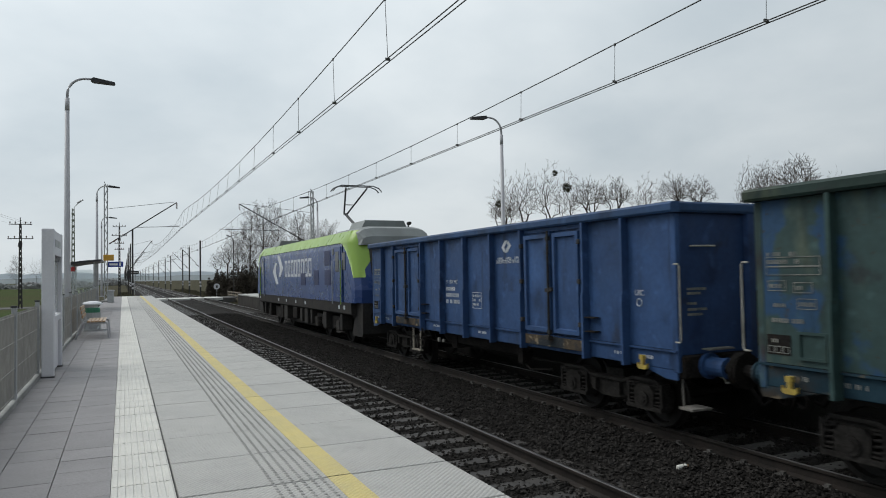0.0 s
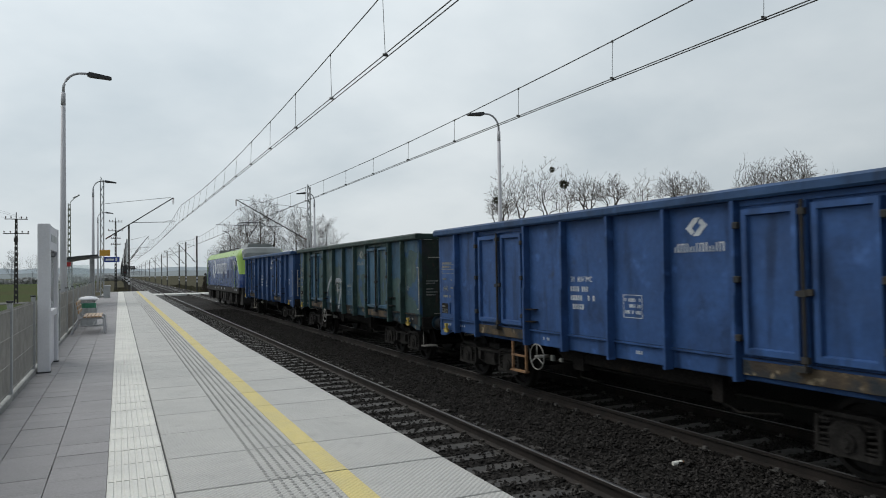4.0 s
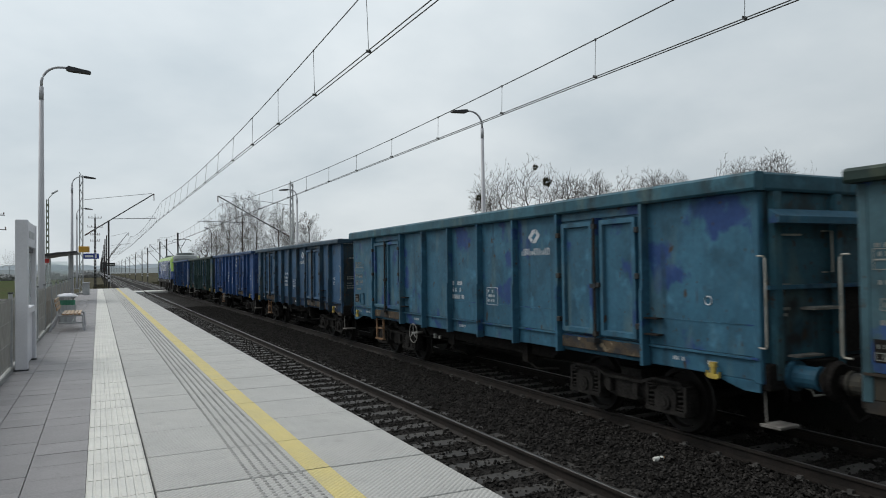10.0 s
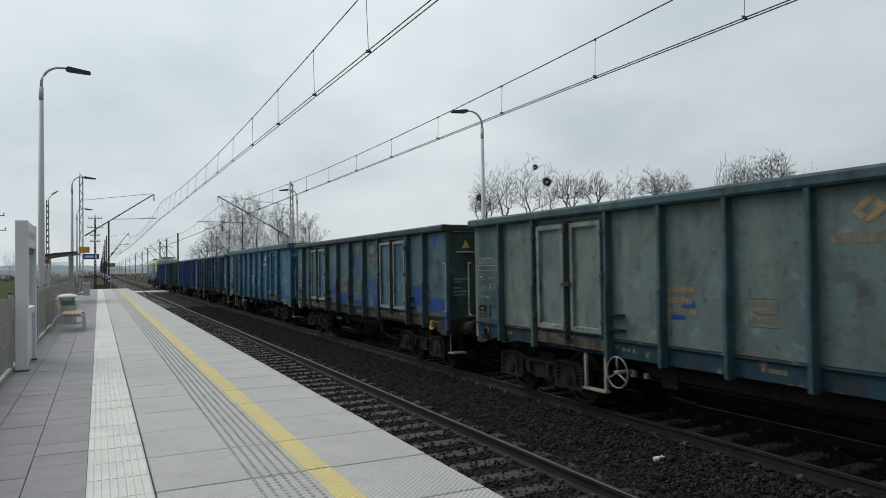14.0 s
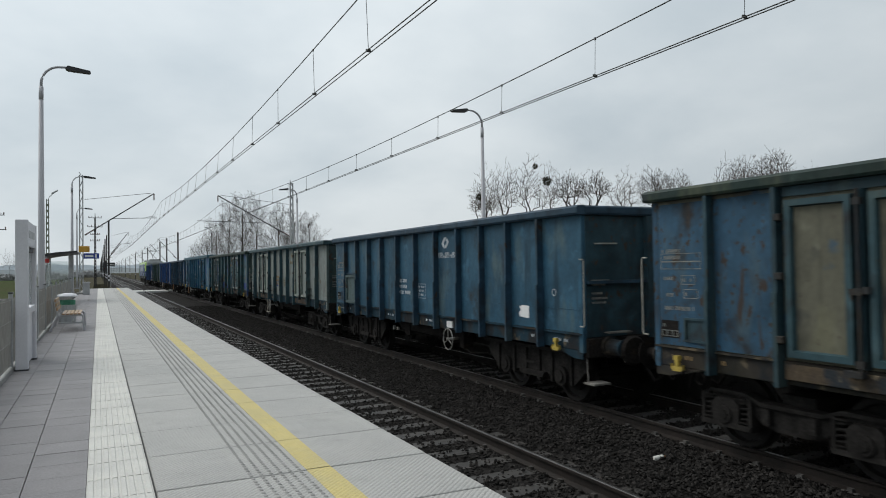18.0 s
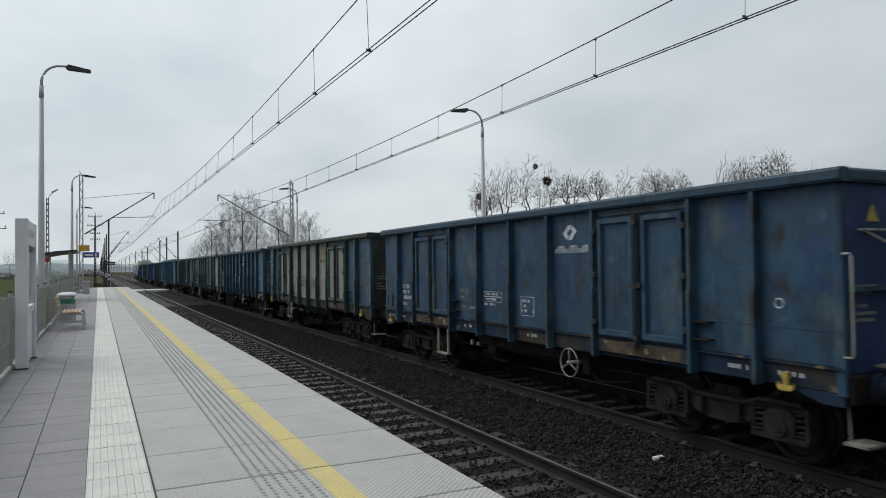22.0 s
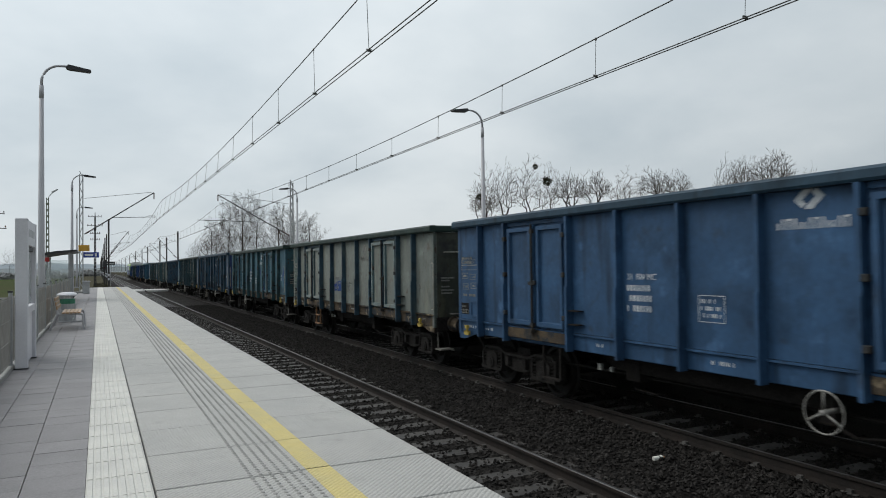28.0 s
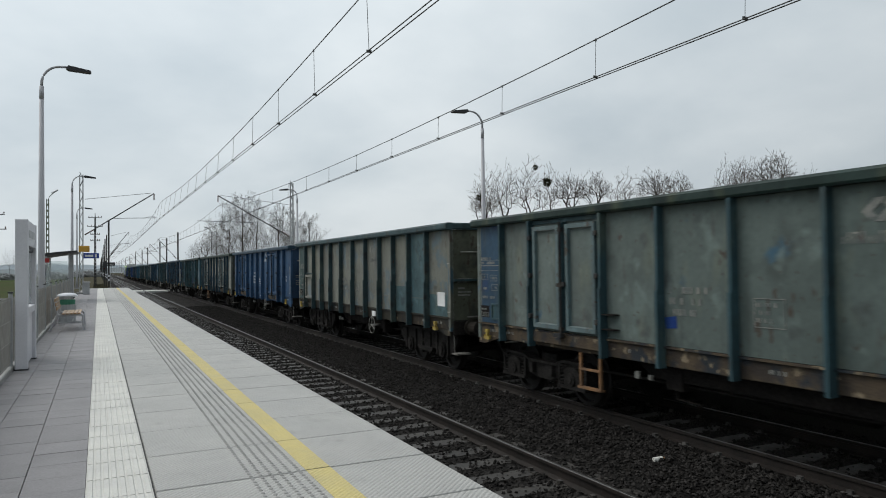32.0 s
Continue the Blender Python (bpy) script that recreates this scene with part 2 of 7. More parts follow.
def tube(bm, pts, r, n=8, r2=None, cap=True):
    """A round bar along the points; r may shrink to r2 at the end."""
    pts = [Vector(p) for p in pts]
    rings, k = [], len(pts)
    for i, p in enumerate(pts):
        d = (pts[min(i + 1, k - 1)] - pts[max(i - 1, 0)]).normalized()
        a = Vector((0, 0, 1)) if abs(d.z) < 0.9 else Vector((1, 0, 0))
        u = d.cross(a).normalized(); w = d.cross(u)
        rr = r if r2 is None else r + (r2 - r) * i / (k - 1)
        rings.append([bm.verts.new(p + rr * (math.cos(2 * math.pi * j / n) * u + math.sin(2 * math.pi * j / n) * w)) for j in range(n)])
    for a, b in zip(rings, rings[1:]):
        for j in range(n):
            bm.faces.new((a[j], a[(j + 1) % n], b[(j + 1) % n], b[j]))
    if cap and n > 2:
        bm.faces.new(rings[0][::-1]); bm.faces.new(rings[-1])
    return bm


def prism(bm, prof, axis, a, b):
    """The outline prof, pairs of the two other axes in order, drawn out along axis from a to b."""
    def at(q, w):
        return {"x": (w, q[0], q[1]), "y": (q[0], w, q[1]), "z": (q[0], q[1], w)}[axis]
    lo, hi = [bm.verts.new(at(q, a)) for q in prof], [bm.verts.new(at(q, b)) for q in prof]
    k = len(prof)
    for i in range(k):
        bm.faces.new((lo[i], lo[(i + 1) % k], hi[(i + 1) % k], hi[i]))
    bm.faces.new(lo[::-1]); bm.faces.new(hi)
    return bm


def ring(bm, c, r, t, n=24, m=6, axis="x"):
    """A hoop of radius r and bar t round c."""
    pts = []
    for i in range(n):
        a = 2 * math.pi * i / n
        row = []
        for j in range(m):
            b = 2 * math.pi * j / m
            q, w = (r + t * math.cos(b)), t * math.sin(b)
            p = {"x": (w, q * math.cos(a), q * math.sin(a)), "z": (q * math.cos(a), q * math.sin(a), w), "y": (q * math.cos(a), w, q * math.sin(a))}[axis]
            row.append(bm.verts.new(Vector(c) + Vector(p)))
        pts.append(row)
    for i in range(n):
        a, b = pts[i], pts[(i + 1) % n]
        for j in range(m):
            bm.faces.new((a[j], a[(j + 1) % m], b[(j + 1) % m], b[j]))
    return bm


def mesh(bm, name, material, smooth=False):
    bmesh.ops.recalc_face_normals(bm, faces=bm.faces)
    me = bpy.data.meshes.new(name)
    bm.to_mesh(me); bm.free()
    me.materials.append(material)
    if smooth:
        me.polygons.foreach_set("use_smooth", [True] * len(me.polygons))
    return me


def part(name, bm, material, parent=None, label="", smooth=False, at=None):
    """Links a bmesh, or a mesh made before, as one object under parent."""
    me = mesh(bm, name, material, smooth) if isinstance(bm, bmesh.types.BMesh) else bm
    ob = new(name, me)
    ob.parent = parent
    if at is not None:
        ob.matrix_basis = at if isinstance(at, Matrix) else Matrix.Translation(at)
    return tagged(ob, label)


def thing(name, label, category, group="", kind="", at=(0, 0, 0)):
    ob = new(name)
    ob.empty_display_size = 0.2
    ob.matrix_basis = at if isinstance(at, Matrix) else Matrix.Translation(at)
    return tagged(ob, label, category, group, kind)


def B():
    return bmesh.new()


def quick(name, verts, faces, material):
    me = bpy.data.meshes.new(name)
    me.from_pydata(verts, [], faces)
    me.materials.append(material)
    me.update()
    return me


# ---- ground, tracks, platforms ----
GROUND = -1.45


def ground():
    bm = B()
    xs = [-4000, -600, -120, -40, 0, 40, 120, 600, 4000]
    vs = {}
    for i, x in enumerate(xs):
        for j, y in enumerate([-1500, -200, -20, 60, 150, 400, 1200, 4500]):
            vs[i, j] = bm.verts.new((x, y, GROUND))
    for i in range(8):
        for j in range(7):
            bm.faces.new((vs[i, j], vs[i + 1, j], vs[i + 1, j + 1], vs[i, j + 1]))
    tagged(part("ground", bm, SOIL), "flat winter grass and soil beside the railway", "ground", kind="structure")
    bm = B()
    box(bm, -1500, -9, -100, 900, GROUND - 0.2, GROUND + 0.03)
    tagged(part("field", bm, GRASS), "green field of young crop beside the platform", "field", kind="structure")


def rail_profile(x):
    h = [(-0.075, -0.172), (0.075, -0.172), (0.075, -0.158), (0.012, -0.135), (0.009, -0.05), (0.036, -0.036), (0.036, -0.004), (-0.036, -0.004), (-0.036, -0.036), (-0.009, -0.05), (-0.012, -0.135), (-0.075, -0.158)]
    return [(x + a, RAIL + b) for a, b in h]


DARKC = mat("dark_edge_concrete", (0.060, 0.056, 0.052), (0.04, 0.038, 0.036), 1.2, 0.95, fine=0.25, spec=0.05)
SLEEPF = mat("pale_concrete_sleeper", (0.095, 0.091, 0.086), (0.055, 0.052, 0.049), 4, 0.9, bump=0.4, bs=30, fine=0.25)


def track(name, x, label, sm=SLEEP):
    tr = thing(name, label, "railway track", "two parallel tracks", at=(0, 0, 0))
    tagged(tr, kind="structure")
    for s in (-0.7535, 0.7535):
        r = part("rail", prism(B(), rail_profile(x + s), "y", -8, 1500), RUSTR, tr, "rust-brown steel rail")
        part("rail_head", prism(B(), [(x + s - 0.021, RAIL - 0.0038), (x + s + 0.021, RAIL - 0.0038), (x + s + 0.015, RAIL), (x + s - 0.015, RAIL)], "y", -8, 1500), SHINE, r, "worn shiny rail top")
    sl = B()
    if sm is SLEEP:
        box(sl, -1.3, 1.3, -0.14, 0.14, -0.2, 0.0)
    else:   # the ballast lies over the ends and the rail seats
        box(sl, -1.3, 1.3, -0.14, 0.14, -0.2, -0.06); box(sl, -0.5, 0.5, -0.13, 0.13, -0.06, 0.0, 0.01)
    for s in (-0.7535, 0.7535):
        box(sl, s - 0.13, s + 0.13, -0.1, 0.1, 0.0, 0.012)
        for k in (-0.1, 0.1):
            box(sl, s + k - 0.025, s + k + 0.025, -0.03, 0.03, 0.012, 0.05)
    me = mesh(sl, "sleeper", sm)
    for i in range(186):
        part("sleeper", me, SLEEP, tr, at=(x + random.uniform(-0.02, 0.02), -7.6 + 0.6 * i, RAIL - 0.172))
    far = B()
    for i in range(600):
        box(far, x - 1.3, x + 1.3, 104 + 0.6 * i, 104.28 + 0.6 * i, RAIL - 0.37, RAIL - 0.172)
    tagged(part("far_sleepers", far, SLEEP, tr), kind="stuff")


def ballast():
    z = RAIL - 0.185
    bm = B()
    prism(bm, [(2.0, GROUND - 0.2), (2.6, z), (9.9, z), (11.2, GROUND - 0.2)], "y", -20, 1500)
    tagged(part("ballast_bed", bm, BALL), "dark crushed-stone ballast under both tracks", "ballast", kind="structure")
    # single stones, thick near the platform's front part, thinner further off
    rng = np.random.default_rng(5)
    octa = np.array([(1, 0, 0), (-1, 0, 0), (0, 1, 0), (0, -1, 0), (0, 0, 1), (0, 0, -1)], float)
    fo = np.array([(0, 2, 4), (2, 1, 4), (1, 3, 4), (3, 0, 4), (2, 0, 5), (1, 2, 5), (3, 1, 5), (0, 3, 5)])
    n = 118000
    y = np.where(np.arange(n) < 12000, -8 + 9 * rng.random(n), 1.0 + 50 * rng.random(n) ** 1.8)
    x = 2.75 + 7.4 * rng.random(n)
    sleeper = np.abs((y + 7.6 + 0.3) % 0.6 - 0.3) < 0.13
    on = np.zeros(n, bool)
    for c in (NEAR, FAR):
        on |= (np.abs(x - c) < (1.3 if c == NEAR else 0.36)) & sleeper & (rng.random(n) < (0.62 if c == NEAR else 0.93))
        on |= np.abs(np.abs(x - c) - 0.7535) < 0.09
    x, y = x[~on], y[~on]
    n = len(x)
    between = np.exp(-((x - (NEAR + FAR) / 2) / 0.8) ** 2) * 0.06
    sz = rng.uniform(0.017, 0.038, n)
    v = octa[None] * sz[:, None, None] * rng.uniform(0.6, 1.25, (n, 6, 1)) * np.array([1, 1, 0.75])
    a = rng.uniform(0, 6.28, n)
    ca, sa = np.cos(a)[:, None], np.sin(a)[:, None]
    t = rng.uniform(-0.7, 0.7, n)[:, None]
    vx, vy, vz = v[..., 0], v[..., 1], v[..., 2]
    vx, vz = vx * np.cos(t) - vz * np.sin(t), vx * np.sin(t) + vz * np.cos(t)
    X = vx * ca - vy * sa + x[:, None]
    Y = vx * sa + vy * ca + y[:, None]
    Z = vz + (z + between + rng.uniform(-0.01, 0.035, n))[:, None]
    verts = np.stack([X, Y, Z], -1).reshape(-1, 3)
    faces = (fo[None] + 6 * np.arange(n)[:, None, None]).reshape(-1, 3)
    st = new("ballast_stones", quick("ballast_stones", verts.tolist(), faces.tolist(), STONE))
    tagged(st, "loose dark crushed stones between the rails", "ballast", kind="stuff")


SLABP = 1.005
EDGE, PEND = 2.44, 72.0
FENCE = -1.25


def platform():
    p = thing("platform", "concrete station platform with pale slabs and a yellow line", "platform", kind="structure")
    part("platform_core", box(B(), FENCE - 0.1, EDGE - 0.12, -8, PEND, GROUND - 0.1, -0.085), CONC, p)
    part("edge_wall", box(B(), EDGE - 0.12, EDGE - 0.02, -8, PEND - 0.01, GROUND - 0.1, -0.1), CONC, p, "weathered concrete platform edge wall")
    part("joint_bed", box(B(), FENCE, EDGE - 0.03, -8, PEND - 0.005, -0.085, -0.02), JOINT, p)
    sl = B()
    box(sl, 0.36, EDGE, -SLABP / 2 + 0.007, SLABP / 2 - 0.007, -0.08, 0.0, 0.006)
    slab = mesh(sl, "slab", SLAB)
    ye = mesh(box(B(), 1.43, 1.62, -SLABP / 2 + 0.006, SLABP / 2 - 0.006, 0.001, 0.004), "line_segment", YELLOW)
    st = B()
    for r in range(6):
        for k in range(14):
            cx, cy = 1.02 + 0.072 * r, -SLABP / 2 + 0.025 + k * (SLABP - 0.01) / 14
            a = [(cx - 0.014, cy), (cx, cy - 0.010), (cx + 0.014, cy), (cx + 0.014, cy + 0.030), (cx, cy + 0.042), (cx - 0.014, cy + 0.030)]
            lo = [st.verts.new((u, w, 0.0)) for u, w in a]
            hi = [st.verts.new((cx + (u - cx) * 0.7, cy + 0.011 + (w - cy - 0.011) * 0.75, 0.006)) for u, w in a]
            for i in range(6):
                st.faces.new((lo[i], lo[(i + 1) % 6], hi[(i + 1) % 6], hi[i]))
            st.faces.new(hi)
    studs = mesh(st, "tactile_studs", STUDC)
    gd = B()
    gw = 0.43
    box(gd, -gw / 2, gw / 2, -SLABP / 4 + 0.003, SLABP / 4 - 0.003, -0.08, -0.004)
    for i in range(8):
        c = -gw / 2 + gw * (i + 0.5) / 8
        prism(gd, [(c - 0.022, -0.004), (c + 0.022, -0.004), (c + 0.016, 0.002), (c - 0.016, 0.002)], "y", -SLABP / 4 + 0.008, SLABP / 4 - 0.008)
    guide = mesh(gd, "guide_tile", GUIDE)
    first = 5.36 - 12 * SLABP + SLABP / 2
    i = 0
    while first + i * SLABP + SLABP / 2 < PEND:
        y = first + i * SLABP
        s = part("slab", slab, SLAB, p, at=(0, y, random.uniform(-0.0015, 0.0015)))
        part("line_segment", ye, YELLOW, s, "faded yellow safety line")
        if y < 40:
            tagged(part("tactile_studs", studs, STUDC, s, "rows of raised warning studs"), kind="stuff")
        for k in (-SLABP / 4, SLABP / 4):
            part("guide_tile", guide, GUIDE, p, at=(0.130, y + k, random.uniform(-0.001, 0.001)))
        i += 1
    far = B()
    for r in range(6):
        box(far, 1.008 + 0.072 * r, 1.032 + 0.072 * r, 40, PEND - 0.3, 0.001, 0.004)
    tagged(part("far_tactile_rows", far, STUDC, p), kind="stuff")
    cols = ((FENCE, -0.907), (-0.902, -0.501), (-0.496, -0.0875))
    rest = B()
    for c, (a, b) in enumerate(cols):
        me = mesh(box(B(), a, b, -0.2025, 0.2025, -0.08, -0.001, 0.003), "paver", SLABD)
        for k in range(190):
            y = -6.03 + 0.409 * k + (0.20 if c == 1 else 0.03 * c)
            if y > PEND - 0.3:
                continue
            if y < 40:
                part("paver", me, SLABD, p, at=(0, y, random.uniform(-0.002, 0.002)))
            else:
                box(rest, a, b, y - 0.2025, y + 0.2025, -0.08, -0.001)
    tagged(part("far_pavers", rest, SLABD, p), kind="stuff")
    # the platform's end wall and ramp beyond
    part("end_kerb", box(B(), FENCE, EDGE - 0.02, PEND, PEND + 0.15, GROUND, -0.004), CONC, p)


def opposite_platform():
    p = thing("platform", "low concrete platform across the tracks with a raised edge", "platform", kind="structure")
    part("edge_wall", box(B(), 9.92, 10.05, -10, 68.7, GROUND - 0.1, -0.12), DARKC, p, "dark concrete edge wall")
    part("platform_core", box(B(), 10.05, 14.0, -10, 68.7, GROUND - 0.1, -0.1), CONC, p)
    sl = mesh(box(B(), 9.9, 12.0, -1.03, 1.03, -0.1, 0.0, 0.008), "slab", SLAB)
    pv = mesh(box(B(), 12.01, 14.0, -1.03, 1.03, -0.1, 0.0, 0.008), "paver", SLABD)
    for k in range(38):
        part("slab", sl, SLAB, p, at=(0, -9 + 2.07 * k, 0))
        part("paver", pv, SLABD, p, at=(0, -9 + 2.07 * k, 0))


ground()
ballast()
track("track_near", NEAR, "empty near railway track with shiny rails on concrete sleepers")
track("track_far", FAR, "railway track on dark ballast carrying the freight train", SLEEPF)
opposite_platform()
platform()
# ---- the train ----


def paint(name, c, c2, spots=(), rough=0.5, spec=0.10, chalk=0.0):
    return mat(name, c, c2, 1.1, rough, bump=0.12, bs=14, fine=0.10, spots=spots, rnd=1.0, dist=0.02, spec=spec, dent=0.05, chalk=chalk)


def bars(bm, y, z, rows, w, h, gap, rng, x=-1.346, dense=0.75):
    """Rows of small plates on the near side, read towards -y, in place of lettering."""
    for r in range(rows):
        yy = y
        zz = z - r * (h + gap)
        end = y - w * rng.uniform(0.6, 1.0)
        while yy > end:
            k = rng.uniform(0.25, 0.55) * h
            if rng.random() < dense:
                box(bm, x - 0.007, x - 0.001, yy - k, yy, zz, zz + h)
            yy -= k + 0.35 * h


def outline(bm, y, z, w, h, t=0.009, x=-1.346):
    box(bm, x - 0.006, x - 0.001, y - w, y, z, z + t); box(bm, x - 0.006, x - 0.001, y - w, y, z + h - t, z + h)
    box(bm, x - 0.006, x - 0.001, y - t, y, z + t, z + h - t); box(bm, x - 0.006, x - 0.001, y - w, y - w + t, z + t, z + h - t)


def swirl(bm, y, z, r, x=-1.346):
    """Two facing hooked shapes, a plain mark without letters."""
    hook = [(-1.05, -0.1), (-0.25, 0.8), (0.35, 0.8), (0.05, 0.42), (-0.45, -0.1), (-0.2, -0.42), (-0.5, -0.7)]
    for s in (1, -1):
        prism(bm, [(y - s * r * a, z + s * r * 0.85 * b) for a, b in hook], "x", x - 0.006, x - 0.001)


def wheelset_mesh(r):
    bm = B()
    prof = [(0.62, 0.10), (0.66, 0.12), (0.70, 0.30), (0.675, r - 0.07), (0.675, r + 0.028), (0.705, r + 0.028), (0.72, r), (0.81, r - 0.008), (0.81, r - 0.07), (0.745, r - 0.09), (0.735, 0.28), (0.80, 0.12), (0.84, 0.10), (1.12, 0.065), (1.12, 0.0)]
    n = 28
    for s in (1, -1):
        rows = [[bm.verts.new((s * x, q * math.cos(2 * math.pi * j / n), q * math.sin(2 * math.pi * j / n))) for j in range(n)] for x, q in prof[:-1]]
        for a, b in zip(rows, rows[1:]):
            for j in range(n):
                bm.faces.new((a[j], a[(j + 1) % n], b[(j + 1) % n], b[j]))
        bm.faces.new(rows[-1])
    tube(bm, [(-0.64, 0, 0), (0.64, 0, 0)], 0.085, 12)
    for s in (1, -1):   # balance marks on the wheel's disc
        for k in range(3):
            a = 2.1 * k
            box(bm, s * 0.74, s * 0.765, 0.24 * math.cos(a) - 0.03, 0.24 * math.cos(a) + 0.03, 0.24 * math.sin(a) - 0.03, 0.24 * math.sin(a) + 0.03)
    return mesh(bm, "wheelset", TREAD)


FADED = mat("worn_pale_lettering", (0.24, 0.235, 0.21), (0.13, 0.14, 0.135), 6, 0.7, fine=0.25)
WHEEL = wheelset_mesh(0.46)


def spring_mesh(r, z0, z1, turns):
    bm = B()
    pts = [(r * math.cos(2 * math.pi * i / 10), r * math.sin(2 * math.pi * i / 10), z0 + (z1 - z0) * i / (10 * turns)) for i in range(10 * turns + 1)]
    tube(bm, pts, 0.018, 6)
    tube(bm, [(0, 0, z0 - 0.02), (0, 0, z0)], r + 0.03, 12); tube(bm, [(0, 0, z1), (0, 0, z1 + 0.02)], r + 0.03, 12)
    return mesh(bm, "spring", BOGIE)


SPRING = spring_mesh(0.085, 0.40, 0.66, 4)


def bogie_meshes():
    side = B()
    # a swan-necked side frame, deep in the middle, arched over the two axle boxes
    top = [(-1.28, 0.62), (-1.15, 0.74), (-0.62, 0.74), (-0.40, 0.66), (0.40, 0.66), (0.62, 0.74), (1.15, 0.74), (1.28, 0.62)]
    low = [(1.28, 0.56), (1.12, 0.64), (0.66, 0.62), (0.42, 0.42), (0.2, 0.36), (-0.2, 0.36), (-0.42, 0.42), (-0.66, 0.62), (-1.12, 0.64), (-1.28, 0.56)]
    prism(side, top + low, "x", -0.05, 0.05)
    prism(side, [(a, b + 0.02) for a, b in top] + [(a, b - 0.025) for a, b in reversed(top)], "x", -0.10, 0.10)
    for s in (-1, 1):
        box(side, -0.13, 0.02, s * 0.30 - 0.05, s * 0.30 + 0.05, 0.44, 0.62)
        box(side, -0.04, 0.10, s * 1.24 - 0.06, s * 1.24 + 0.06, 0.34, 0.60)
    ab = B()
    prism(ab, [(-0.20, 0.30), (0.20, 0.30), (0.21, 0.58), (0.13, 0.66), (-0.13, 0.66), (-0.21, 0.58)], "x", -0.12, 0.09)
    box(ab, -0.13, 0.08, -0.38, 0.38, 0.30, 0.36)
    for q in (-0.36, 0.36):
        box(ab, -0.11, 0.06, q - 0.025, q + 0.025, 0.36, 0.70)
    tube(ab, [(-0.15, 0, 0.46), (-0.12, 0, 0.46)], 0.11, 14)
    tube(ab, [(-0.165, 0, 0.46), (-0.15, 0, 0.46)], 0.06, 10)
    bol = B()
    box(bol, -0.95, 0.95, -0.22, 0.22, 0.56, 0.80)
    for s in (-1, 1):
        box(bol, -0.8, 0.8, s * 0.42 - 0.05, s * 0.42 + 0.05, 0.40, 0.46)
        for q in (-0.75, 0.75):
            box(bol, q - 0.06, q + 0.06, s * 0.44 - 0.04, s * 0.40 + 0.06, 0.28, 0.62)
    return mesh(side, "side_frame", BOGIE), mesh(ab, "axle_box", BOGIE), mesh(bol, "bolster", BOGIE)


SIDEF, AXLEB, BOLST = bogie_meshes()


def plate_frame_mesh():
    """A deep plate side frame, with window openings set in and round axle ends."""
    bm = B()
    prism(bm, [(-1.62, 0.86), (1.62, 0.86), (1.62, 0.66), (1.24, 0.34), (0.66, 0.36), (0.42, 0.46), (-0.42, 0.46), (-0.66, 0.36), (-1.24, 0.34), (-1.62, 0.66)], "x", -0.03, 0.05)
    prism(bm, [(-1.66, 0.92), (1.66, 0.92), (1.66, 0.855), (-1.66, 0.855)], "x", -0.11, 0.08)
    prism(bm, [(-0.42, 0.46), (0.42, 0.46), (0.36, 0.36), (-0.36, 0.36)], "x", -0.09, 0.05)
    for q in (-0.9, 0.9):
        tube(bm, [(-0.03, q, 0.46), (-0.09, q, 0.46)], 0.17, 16); tube(bm, [(-0.09, q, 0.46), (-0.12, q, 0.46)], 0.10, 12)
        for k in (-0.28, 0.28):
            box(bm, -0.075, -0.03, q + k - 0.03, q + k + 0.03, 0.33, 0.85)
    for q in (-0.22, 0.22):
        box(bm, -0.07, -0.03, q - 0.035, q + 0.035, 0.30, 0.85)
    box(bm, -0.06, -0.03, -0.2, 0.2, 0.56, 0.62)
    return mesh(bm, "side_frame", BOGIE)


PLATEF = plate_frame_mesh()
ROLLING = []      # every wheelset with its radius


def bogie(parent, y, plated=False):
    b = part("bogie", BOLST, BOGIE, parent, "grimy two-axle steel bogie", at=(0, y, 0))
    for s in (-1, 1):
        m = Matrix.Translation((s * 1.02, 0, 0)) @ (Matrix.Identity(4) if s < 0 else pose(0, 0, 0, 0, 0, 180))
        part("side_frame", PLATEF if plated else SIDEF, BOGIE, b, at=m)
        for q in () if plated else (-0.9, 0.9):
            mm = Matrix.Translation((s * 1.02, q, 0)) @ (Matrix.Identity(4) if s < 0 else pose(0, 0, 0, 0, 0, 180))
            part("axle_box", AXLEB, BOGIE, b, at=mm)
            for k in (-0.275, 0.275):
                part("spring", SPRING, BOGIE, b, at=(s * 1.03, q + k, 0))
    for q in (-0.9, 0.9):
        w = part("wheelset", WHEEL, TREAD, b, "dark worn steel wheels on an axle", smooth=False, at=(0, q, 0.46))
        ROLLING.append((w, Matrix.Translation((0, q, 0.46)), 0.46))


def buffer_mesh():
    bm = B()
    tube(bm, [(0, 0, 0), (0, 0.06, 0)], 0.17, 12)
    tube(bm, [(0, 0.06, 0), (0, 0.36, 0)], 0.115, 14, 0.10)
    tube(bm, [(0, 0.36, 0), (0, 0.55, 0)], 0.075, 12)
    tube(bm, [(0, 0.55, 0), (0, 0.575, 0), (0, 0.60, 0)], 0.225, 18, 0.19)
    return mesh(bm, "buffer", UNDER)


BUFF = buffer_mesh()


def sleeve_mesh(mt):
    bm = B()
    tube(bm, [(0, 0, 0), (0, 0.06, 0)], 0.18, 14)
    tube(bm, [(0, 0.06, 0), (0, 0.34, 0)], 0.135, 16, 0.125)
    tube(bm, [(0, 0.34, 0), (0, 0.37, 0)], 0.145, 16)
    return mesh(bm, "buffer", mt)


